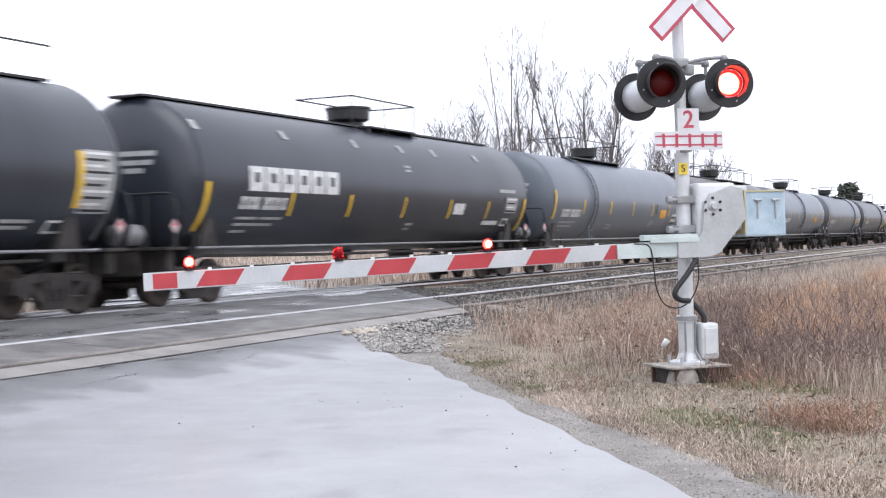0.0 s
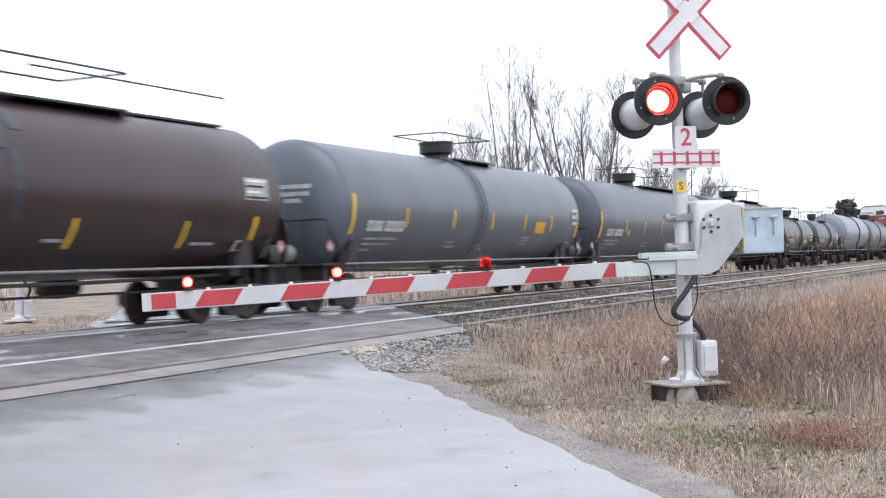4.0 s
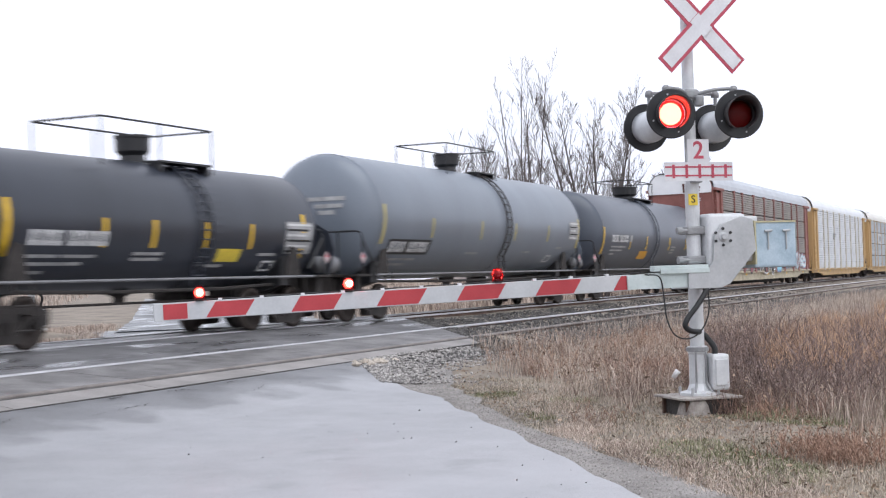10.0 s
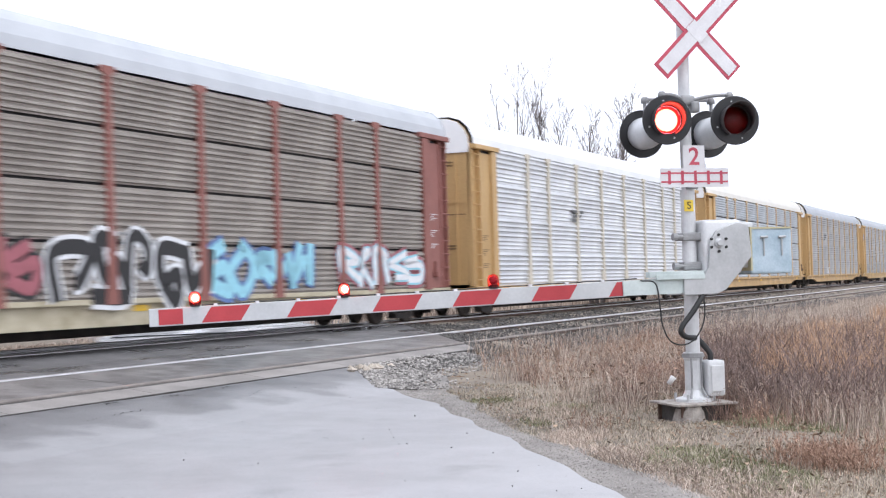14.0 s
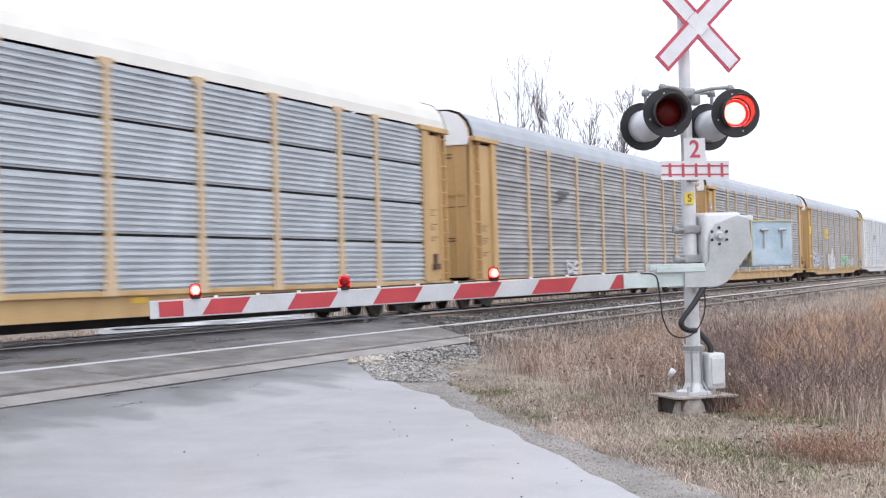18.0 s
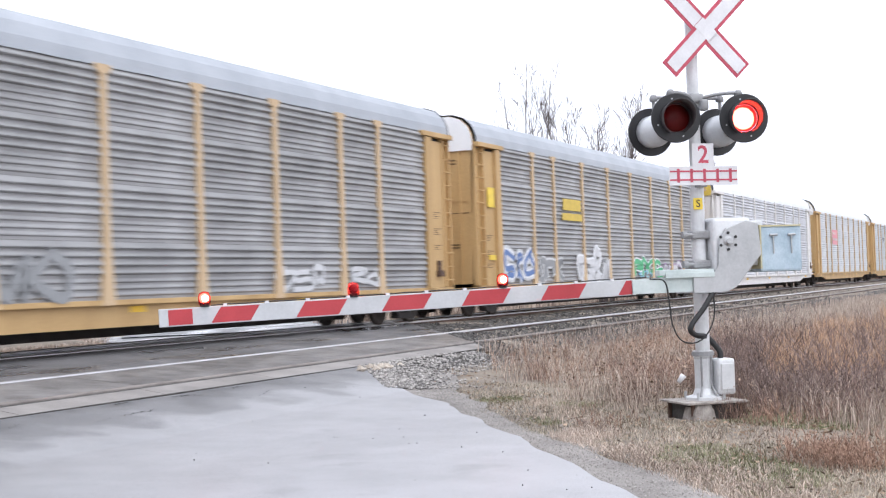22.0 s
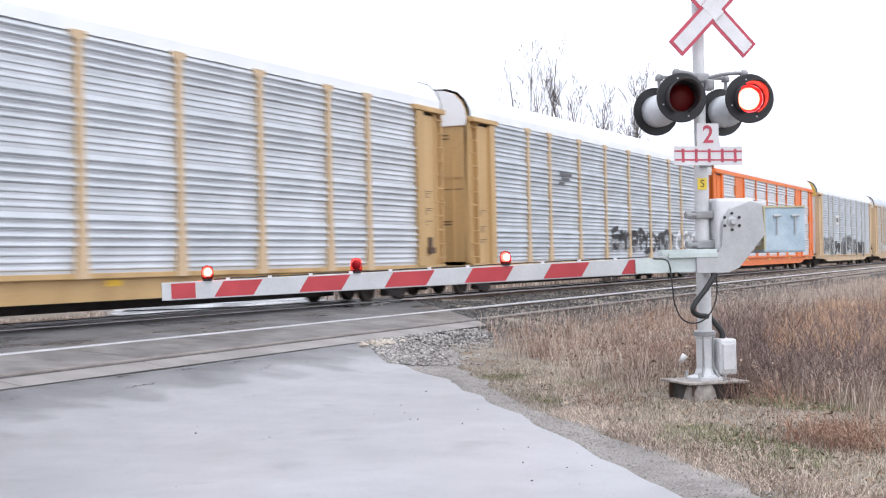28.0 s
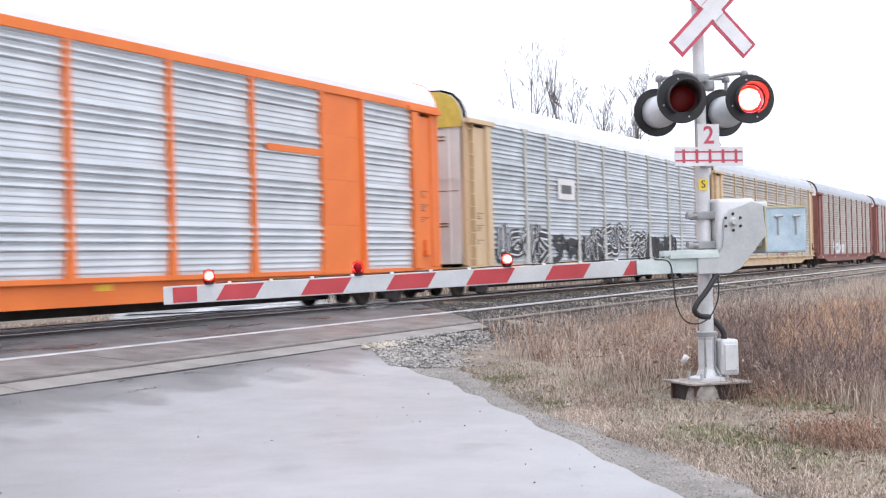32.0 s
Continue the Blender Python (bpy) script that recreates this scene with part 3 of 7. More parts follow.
def head(parent, x, y, z, facing, lamp=None):
    """A flashing light head: facing 1 looks along -y, -1 along +y."""
    turn = pose(x, y, z, 0, 0, -13 if facing > 0 else 180)
    bm = bmesh.new()
    lathe(bm, [(0.30, 0.012), (0.30, -0.004), (0.292, -0.012), (0.17, -0.012), (0.165, 0.012), (0.30, 0.012)], "Y", 40)
    h = part("background_disc", bm, BLACK, parent, "round black target disc", m=turn)
    bm = bmesh.new()
    lathe(bm, [(0.17, 0.0), (0.20, 0.012), (0.20, 0.16), (0.18, 0.27), (0.12, 0.345), (0.0, 0.37)], "Y", 32)
    can = part("lamp_can", bm, HEAD_CAN, h, "light grey rounded lamp housing", smooth=True)
    bm = bmesh.new()
    n = 26
    for r0, r1 in ((0.182, 0.186),):
        rings = []
        for k in range(n + 1):
            a = radians(-65 + 310 * k / n)
            c, s = math.cos(a), math.sin(a)
            reach = 0.12 + 0.20 * (0.5 + 0.5 * s)
            rings.append([bm.verts.new(v) for v in ((r0 * c, -0.01, r0 * s), (r0 * 1.06 * c, -reach, r0 * 1.06 * s),
                                                    (r1 * 1.08 * c, -reach, r1 * 1.08 * s), (r1 * 1.03 * c, -0.01, r1 * 1.03 * s))])
        for A, B in zip(rings, rings[1:]):
            for k in range(4):
                bm.faces.new((A[k], A[(k + 1) % 4], B[(k + 1) % 4], B[k]))
    part("hood", bm, HOOD, h, "black hood open below", smooth=True)
    bm = bmesh.new()
    lathe(bm, [(0.0, -0.035), (0.08, -0.03), (0.13, -0.018), (0.163, 0.0), (0.163, 0.006), (0.0, 0.006)], "Y", 32)
    part("lens", bm, RED_LENS, h, "red round lens", smooth=True)
    if lamp:
        # glowing disc for the lit lamp, turned away from the lens to flash
        bm = bmesh.new()
        lathe(bm, [(0.0, 0.0), (0.135, 0.0)], "Y", 32)
        r = put("reflector", mesh_of(bm, "reflector"), LAMP_ON, h, "glowing red lamp", pose(0, 0.035, 0))
        # oversized black disc, added to block glow leaking round the unlit lamp
        bm = bmesh.new()
        lathe(bm, [(0.0, 0.006), (0.192, 0.006), (0.192, 0.012), (0.0, 0.012)], "Y", 32)
        back = part("reflector_back", bm, BLACK, h, "black disc added to stop red light leaking when unlit", m=pose(0, 0.035, 0))
        # added glowing ring: imitates bloom round the lamp and reddens the hood
        bm = bmesh.new()
        lathe(bm, [(0.138, 0.0), (0.163, 0.0)], "Y", 32)
        rim = put("lens_rim_glow", mesh_of(bm, "lens_rim_glow"), LAMP_BLOOM, h, "red glowing ring added to imitate bloom and redden the hood", pose(0, 0.035, 0))
        REFLECTORS.append((r, back, rim, lamp))
    for a in (20, 100, 200, 290):
        bm = bmesh.new()
        rod(bm, (0.235 * math.cos(radians(a)), -0.012, 0.235 * math.sin(radians(a))), (0.235 * math.cos(radians(a)), -0.02, 0.235 * math.sin(radians(a))), 0.011, n=8)
        part("bolt", bm, GALV, h)
    return h


def build_signal():
    s = empty("crossing_signal", SIGNAL, "aluminium crossing signal mast with red flashing lights and white crossbuck", "crossing signal")
    bm = bmesh.new()
    rod(bm, (0, 0, 0.02), (0, 0, 2.6), 0.088, n=24)
    rod(bm, (0, 0, 2.6), (0, 0, 4.75), 0.072, n=24)
    part("mast", bm, MAST_PAINT, s, "round aluminium mast", smooth=False)
    bm = bmesh.new()
    lathe(bm, [(0.095, 0.60), (0.125, 0.60), (0.125, 0.52), (0.115, 0.50), (0.115, 0.14), (0.15, 0.06), (0.24, 0.035), (0.24, 0.0), (0.0, 0.0)], "Z", 8)
    part("base_casting", bm, MAST_PAINT, s, "flared cast base bolted down")
    bm = bmesh.new()
    box(bm, 0.10, -0.20, 0.06, 0.33, 0.06, 0.50, 0.035)
    jb = part("junction_box", bm, MAST_PAINT, s, "rounded grey cast junction box", smooth=True)
    bm = bmesh.new()
    box(bm, 0.13, -0.222, 0.12, 0.30, -0.20, 0.44, 0.01)
    part("box_lid", bm, MAST_PAINT, jb)
    bm = bmesh.new()
    rod(bm, (0.2, -0.07, 0.0), (0.2, -0.07, 0.07), 0.045, n=12)
    part("conduit_stub", bm, GALV, jb)
    for a in (-128, -62):
        bm = bmesh.new()
        c, d = math.cos(radians(a)), math.sin(radians(a))
        rod(bm, (0.20 * c, 0.20 * d, 0.04), (0.118 * c, 0.118 * d, 0.16), 0.016, n=6)
        rod(bm, (0.118 * c, 0.118 * d, 0.15), (0.118 * c, 0.118 * d, 0.53), 0.013, n=6)
        part("base_rib", bm, CAST, s)
    bm = bmesh.new()
    lathe(bm, [(0.128, 0.535), (0.138, 0.54), (0.138, 0.585), (0.128, 0.59)], "Z", 16)
    part("base_collar", bm, CAST, s)
    for x, y in ((-0.17, -0.17), (0.17, -0.17), (-0.17, 0.17), (0.17, 0.17)):
        bm = bmesh.new()
        rod(bm, (x, y, 0.02), (x, y, 0.1), 0.018, n=6)
        part("anchor_bolt", bm, GALV, s)
    # crossbuck
    for sgn in (1, -1):
        L, w = 0.71, 0.125
        bm = bmesh.new()
        box(bm, -L, -0.006, -w, L, 0.006, w)
        m = pose(0.10, -0.19 - (0.008 if sgn > 0 else -0.008), 4.53, 0, -45 * sgn, 0)
        blade = part("crossbuck_blade", bm, RED_PRINT, s, "white blade with a faded red border", m=m)
        bm = bmesh.new()
        if sgn > 0:
            box(bm, -L + 0.042, -0.010, -w + 0.042, L - 0.042, -0.0065, w - 0.042)
            part("white_face", bm, WHITE, blade)
            bm = bmesh.new()
            box(bm, -w + 0.042, -0.0118, -w - 0.003, w - 0.042, -0.0102, w + 0.003)
            part("white_face", bm, WHITE, blade)
        else:
            for x0, x1 in ((-L + 0.042, -w - 0.005), (w + 0.005, L - 0.03)):
                bm = bmesh.new()
                box(bm, x0, -0.010, -w + 0.042, x1, -0.0065, w - 0.042)
                part("white_face", bm, WHITE, blade)
    bm = bmesh.new()
    box(bm, -0.03, -0.185, 4.45, 0.03, -0.06, 4.6, 0.006)
    part("crossbuck_bracket", bm, GALV, s)
    # number plate of tracks and pictogram below it
    bm = bmesh.new()
    box(bm, -0.145, -0.206, 2.85, 0.145, -0.20, 3.13)
    plate = part("track_count_sign", bm, WHITE, s, "white square sign with a red 2")
    num = put("numeral", text_mesh("2", 0.30, 0.004), RED_PRINT, plate, "red 2", pose(0, -0.209, 2.985, 90, 0, 0))
    bm = bmesh.new()
    box(bm, -0.46, -0.206, 2.62, 0.46, -0.20, 2.85)
    pict = part("track_pictogram_sign", bm, WHITE, s, "white sign with red rails and ties")
    for z in (2.685, 2.79):
        bm = bmesh.new()
        box(bm, -0.45, -0.2095, z - 0.010, 0.45, -0.2065, z + 0.010)
        part("printed_rail", bm, RED_PRINT, pict)
    for k in range(5):
        bm = bmesh.new()
        x = -0.34 + 0.175 * k
        box(bm, x - 0.018, -0.2115, 2.655, x + 0.018, -0.2095, 2.82)
        part("printed_tie", bm, RED_PRINT, pict)
    bm = bmesh.new()
    box(bm, -0.05, -0.2, 2.6, 0.05, -0.05, 2.66, 0.01)
    part("sign_clamp", bm, CAST, s)
    bm = bmesh.new()
    box(bm, -0.05, -0.2, 2.98, 0.05, -0.05, 3.02, 0.01)
    part("sign_clamp", bm, CAST, s)
    bm = bmesh.new()
    box(bm, -0.095, -0.098, 2.33, 0.025, -0.086, 2.47)
    tag_ = part("letter_tag", bm, YELLOW_TAG, s, "small yellow tag with a black S")
    put("letter", text_mesh("S", 0.13), BLACK, tag_, "black S", pose(-0.035, -0.1005, 2.40, 90, 0, 0))
    # light heads and their arms
    for x, lamp in ((-0.42, "L"), (0.49, "R")):
        head(s, x, -0.36, 3.42, 1, lamp)
        head(s, x, 0.36, 3.33, -1)
    bm = bmesh.new()
    box(bm, -0.095, -0.11, 3.64, 0.095, 0.10, 3.76, 0.03)
    box(bm, 0.03, -0.17, 3.54, 0.13, -0.06, 3.68, 0.03)
    part("cross_arm_casting", bm, CAST, s, "weathered cast arm clamp", smooth=True)
    for x in (-0.42, 0.49):
        for y in (-0.24, 0.24):
            bm = bmesh.new()
            hose(bm, smooth_path([(0.07 * (1 if x > 0 else -1), y * 0.35, 3.70), (x * 0.5, y * 0.8, 3.735), (x * 0.92, y, 3.745), (x, y, 3.72), (x, y, 3.60)]), 0.022)
            part("light_arm", bm, CAST, s, smooth=True)
            bm = bmesh.new()
            lathe(bm, [(0.0, 0.055), (0.03, 0.05), (0.05, 0.02), (0.05, -0.03), (0.0, -0.03)], "Z", 14, (x, y, 3.73))
            part("arm_knuckle", bm, CAST, s, smooth=True)
    # foundation plate on stub legs
    bm = bmesh.new()
    box(bm, -0.42, -0.40, -0.026, 0.38, 0.40, 0.0, 0.006)
    f = part("foundation_plate", bm, PLATE_OLD, s, "thin weathered plate on short legs")
    for x, y in ((-0.32, -0.32), (0.32, -0.32), (-0.32, 0.32), (0.32, 0.32)):
        bm = bmesh.new()
        box(bm, x - 0.02, y - 0.02, -0.26, x + 0.02, y + 0.02, -0.030, 0.004)
        part("foundation_leg", bm, RAIL_RUST, f, "rusty steel leg")
    # dark block put where there is only a shaded void under the plate
    bm = bmesh.new()
    box(bm, -0.30, -0.30, -0.3, 0.30, 0.36, -0.030)
    part("foundation_block", bm, BALLAST_BED, f, "dark block imitating the shaded void under the plate")
    bm = bmesh.new()
    prism(bm, [(-0.38, -0.3), (-0.02, -0.3), (-0.07, -0.10), (-0.10, -0.032), (-0.28, -0.032), (-0.32, -0.10)], -0.37, -0.08)
    bmesh.ops.bevel(bm, geom=bm.edges[:], offset=0.012, segments=1, affect="EDGES")
    part("concrete_pier", bm, PLATE_OLD, f, "stained concrete pier under the plate")
    bm = bmesh.new()
    rod(bm, (0.12, -0.36, -0.28), (0.34, -0.40, -0.035), 0.012, n=6)
    rod(bm, (0.40, -0.36, -0.28), (0.30, -0.40, -0.035), 0.012, n=6)
    part("leg_brace", bm, RAIL_RUST, f, "rusty bent brace")


def build_gate():
    g = empty("gate_mechanism", SIGNAL, "grey gate machine with pale blue box clamped to the mast", "gate machine")
    # outline traced from the camera's view and scaled to metres
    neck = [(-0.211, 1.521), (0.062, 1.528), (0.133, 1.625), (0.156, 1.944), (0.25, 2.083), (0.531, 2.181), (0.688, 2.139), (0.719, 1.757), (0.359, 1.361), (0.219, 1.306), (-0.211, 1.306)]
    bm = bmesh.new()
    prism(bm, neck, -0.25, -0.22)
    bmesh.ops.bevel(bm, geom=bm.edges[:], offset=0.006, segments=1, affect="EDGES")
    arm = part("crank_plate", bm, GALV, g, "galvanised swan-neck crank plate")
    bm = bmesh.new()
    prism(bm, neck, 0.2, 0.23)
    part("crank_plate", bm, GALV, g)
    bm = bmesh.new()
    box(bm, 0.10, -0.20, 1.55, 0.62, 0.18, 2.22, 0.05)
    part("gear_housing", bm, MAST_PAINT, g, "light grey gear housing", smooth=True)
    cx, cz = 0.27, 1.93
    bm = bmesh.new()
    lathe(bm, [(0.0, -0.30), (0.035, -0.30), (0.04, -0.27), (0.06, -0.262), (0.06, -0.25)], "Y", 16, (cx, 0, cz))
    part("pivot_hub", bm, GALV, arm)
    for k in range(6):
        a = radians(30 + 60 * k)
        bm = bmesh.new()
        lathe(bm, [(0.0, -0.268), (0.018, -0.266), (0.018, -0.25)], "Y", 8, (cx + 0.115 * math.cos(a), 0, cz + 0.1 * math.sin(a)))
        part("hub_bolt", bm, BLACK, arm)
    # pale blue box
    bm = bmesh.new()
    box(bm, 0.72, -0.22, 1.54, 1.30, 0.24, 2.11, 0.03)
    b = part("counter_box", bm, BLUE_BOX, g, "faded pale blue steel box", smooth=False)
    bm = bmesh.new()
    box(bm, 0.715, -0.235, 1.58, 0.735, 0.2, 2.12)
    box(bm, 0.72, -0.232, 2.095, 1.29, -0.20, 2.115)
    part("box_trim", bm, OCHRE_EDGE, b, "ochre-stained edge")
    for x in (0.90, 1.15):
        bm = bmesh.new()
        rod(bm, (x, -0.235, 1.99), (x, -0.235, 1.76), 0.010, n=8)
        rod(bm, (x - 0.05, -0.24, 1.99), (x + 0.05, -0.24, 1.995), 0.016, n=8)
        part("latch", bm, GALV, b)
    bm = bmesh.new()
    box(bm, 0.55, -0.16, 1.62, 0.74, 0.16, 1.98, 0.03)
    box(bm, 0.55, -0.16, 2.08, 0.80, 0.1, 2.18, 0.02)
    part("box_bracket", bm, MAST_PAINT, b)
    # clamps round the mast
    for z in (2.02, 1.66, 1.47):
        bm = bmesh.new()
        box(bm, -0.14, -0.12, z - 0.05, 0.13, 0.12, z + 0.05, 0.02)
        rod(bm, (-0.26, -0.1, z), (0.1, -0.1, z), 0.022, n=8)
        rod(bm, (-0.27, -0.1, z), (-0.21, -0.1, z), 0.045, n=10)
        part("mast_clamp", bm, CAST, g)
    bm = bmesh.new()
    box(bm, -0.66, -0.24, 1.53, 0.07, -0.12, 1.60, 0.008)
    box(bm, -0.58, -0.26, 1.50, 0.07, -0.24, 1.56, 0.004)
    part("arm_rest_bar", bm, PALE_GREEN, g, "pale green-grey flat bar")
    # hoses
    bm = bmesh.new()
    hose(bm, smooth_path([(0.05, -0.22, 1.30), (-0.1, -0.26, 1.12), (-0.26, -0.28, 0.95), (-0.29, -0.28, 0.86), (-0.20, -0.25, 0.80), (-0.04, -0.15, 0.78)]), 0.034, 10)
    hose(bm, smooth_path([(0.08, 0.02, 0.76), (0.14, -0.02, 0.68), (0.2, -0.06, 0.58), (0.2, -0.07, 0.49)]), 0.036, 10)
    part("flexible_conduit", bm, BLACK_RUBBER, g, "thick black flexible conduit", smooth=True)
    bm = bmesh.new()
    hose(bm, smooth_path([(-0.78, -0.22, 1.50), (-0.58, -0.22, 1.46), (-0.54, -0.24, 1.2), (-0.52, -0.26, 0.95), (-0.42, -0.26, 0.76), (-0.24, -0.26, 0.71), (-0.06, -0.24, 0.80), (0.06, -0.22, 1.02), (0.07, -0.2, 1.30)]), 0.009, 6)
    part("thin_cable", bm, BLACK_RUBBER, g, "thin looping black cable", smooth=True)

    # arm of the gate: a long striped board, slightly sagging
    arm_len, z0, z1 = 6.57, 1.43, 1.275
    slope = math.degrees(math.atan2(z0 - z1, arm_len - 0.96))
    ga = empty("crossing_gate", SIGNAL @ pose(0, -0.17, 1.435, 0, 0, 0) @ pose(0, 0, 0, 0, -slope, 0), "lowered red and white striped crossing gate with red lamps", "crossing gate")
    bm = bmesh.new()
    h0, h1 = 0.095, 0.098
    prism(bm, [(-0.95, -h0), (-0.95, h0), (-arm_len, h1), (-arm_len, -h1)], -0.022, 0.022)
    bmesh.ops.bevel(bm, geom=bm.edges[:], offset=0.005, segments=1, affect="EDGES")
    part("arm_board", bm, ARM_WHITE, ga, "white reflective board")
    tops = [(0.955, 1.07), (1.58, 2.06), (2.53, 3.03), (3.49, 3.98), (4.48, 4.96), (5.47, 5.90)]
    lean = 0.11
    for a, b in tops:
        bm = bmesh.new()
        a2, b2 = (a if a < 1 else a + lean), b + lean
        outline = [(-a, h0 - 0.012), (-b, h0 - 0.012), (-b2, -h0 + 0.012), (-a2, -h0 + 0.012)]
        prism(bm, outline, -0.026, -0.0215)
        part("red_stripe", bm, RED, ga, "red slanted stripe")
        bm = bmesh.new()
        prism(bm, outline, 0.0215, 0.026)
        part("red_stripe", bm, RED, ga)
    for y0, y1 in ((-0.026, -0.0215), (0.0215, 0.026)):
        bm = bmesh.new()
        box(bm, -6.47, y0, -h0 + 0.012, -6.21, y1, h0 - 0.012)
        part("red_stripe", bm, RED, ga)
    bm = bmesh.new()
    prism(bm, [(-1.0, -0.085), (-1.0, 0.085), (-0.1, 0.11), (0.02, 0.06), (0.02, -0.05), (-0.25, -0.1)], -0.05, -0.024)
    prism(bm, [(-1.0, -0.085), (-1.0, 0.085), (-0.1, 0.11), (0.02, 0.06), (0.02, -0.05), (-0.25, -0.1)], 0.024, 0.05)
    part("arm_socket", bm, PALE_GREEN, ga, "pale green-grey arm socket")
    bm = bmesh.new()
    x = -0.8
    pts = []
    while x > -6.1:
        pts.append(Vector((x, 0.0, h0 + 0.012 + (0.006 if int(-x * 4) % 2 else 0))))
        x -= 0.2
    hose(bm, pts, 0.007, 5)
    part("lamp_cable", bm, BLACK_RUBBER, ga, "thin black cable along the top edge")
    for k in range(11):
        bm = bmesh.new()
        x = -1.25 - 0.46 * k
        box(bm, x - 0.02, -0.028, h0 - 0.004, x + 0.02, 0.028, h0 + 0.024)
        part("cable_clip", bm, WHITE, ga)
    for x, lamp in ((-6.07, "tip"), (-4.40, "L"), (-2.62, "R")):
        bm = bmesh.new()
        lathe(bm, [(0.0, 0.0), (0.05, 0.0), (0.055, 0.02), (0.05, 0.045), (0.0, 0.045)], "Z", 14, (x, 0, h0))
        base = part("lamp_base", bm, BLACK, ga, "dark lamp foot")
        bm = bmesh.new()
        lathe(bm, [(0.060, 0.02), (0.068, 0.045), (0.068, 0.10), (0.054, 0.155), (0.0, 0.172)], "Z", 18, (x, 0, h0))
        part("lamp_lens", bm, GATE_LENS, base, "red lamp lens", smooth=True)
        # globe, bright on one side only
        bm = bmesh.new()
        bmesh.ops.create_uvsphere(bm, u_segments=16, v_segments=10, radius=0.056)
        bmesh.ops.bisect_plane(bm, geom=bm.verts[:] + bm.edges[:] + bm.faces[:], plane_co=(0, 0, 0), plane_no=(0, 1, 0), clear_outer=True)
        gl = put("globe", mesh_of(bm, "globe", True), GATE_GLOW, base, "glowing red lamp globe", pose(x, 0, h0 + 0.095))
        # small glowing cap on the viewer's side, imitating an overexposed lamp centre
        bm = bmesh.new()
        lathe(bm, [(0.0, -0.062), (0.018, -0.060), (0.032, -0.054), (0.038, -0.045)], "Y", 16)
        gc = put("filament", mesh_of(bm, "filament", True), GATE_ON, base, "white-hot cap added for the overexposed lamp centre", pose(x, 0, h0 + 0.095))
        bm = bmesh.new()
        bmesh.ops.create_uvsphere(bm, u_segments=16, v_segments=10, radius=0.056)
        bmesh.ops.bisect_plane(bm, geom=bm.verts[:] + bm.edges[:] + bm.faces[:], plane_co=(0, 0, 0), plane_no=(0, 1, 0), clear_inner=True)
        gb = put("globe_shield", mesh_of(bm, "globe_shield", True), GATE_RED, base, "dark red side of the globe", pose(x, 0, h0 + 0.095))
        if lamp != "tip":
            GLOBES.append(((gl, gb, gc), x, h0 + 0.095, lamp))


def build_far_signal():
    """Foot of the other signal, seen under the train."""
    bm = bmesh.new()
    lathe(bm, [(0.0, 0.50), (0.5, 0.48), (1.1, 0.38), (1.8, 0.2), (2.6, 0.02)], "Z", 28, (27.2, 24.55, 0))
    for v in bm.verts:
        v.co.z += 0.05 * noise.noise(v.co * 2.0)
    tagged(part("earth_mound", bm, SOIL, None, smooth=True), "low turf mound round the far signal", "mound", kind="structure")
    s = empty("far_crossing_signal", pose(27.2, 24.55, 0.58, 0, 0, 132), "pale crossing signal mast standing beyond the tracks", "crossing signal")
    bm = bmesh.new()
    rod(bm, (0, 0, 0), (0, 0, 3.2), 0.088, n=20)
    part("mast", bm, MAST_PAINT, s)
    bm = bmesh.new()
    lathe(bm, [(0.095, 0.60), (0.125, 0.60), (0.125, 0.52), (0.115, 0.14), (0.15, 0.06), (0.24, 0.035), (0.24, 0.0), (0.0, 0.0)], "Z", 8)
    part("base_casting", bm, MAST_PAINT, s, "flared cast base bolted down")
    bm = bmesh.new()
    box(bm, -0.33, -0.06, 0.06, -0.10, 0.20, 0.50, 0.035)
    part("junction_box", bm, MAST_PAINT, s)
    bm = bmesh.new()
    box(bm, -0.38, -0.38, -0.045, 0.38, 0.38, -0.002, 0.01)
    f = part("foundation_plate", bm, PLATE_CONC, s)
    bm = bmesh.new()
    box(bm, -0.28, -0.28, -0.6, 0.28, 0.28, -0.046)
    part("foundation_block", bm, SOIL, f)
    bm = bmesh.new()
    hose(bm, smooth_path([(0.05, 0.2, 1.2), (-0.14, 0.22, 0.95), (-0.26, 0.18, 0.8), (-0.22, 0.1, 0.6), (-0.2, 0.07, 0.48)]), 0.034, 8)
    part("flexible_conduit", bm, BLACK_RUBBER, s, "thick black flexible conduit", smooth=True)


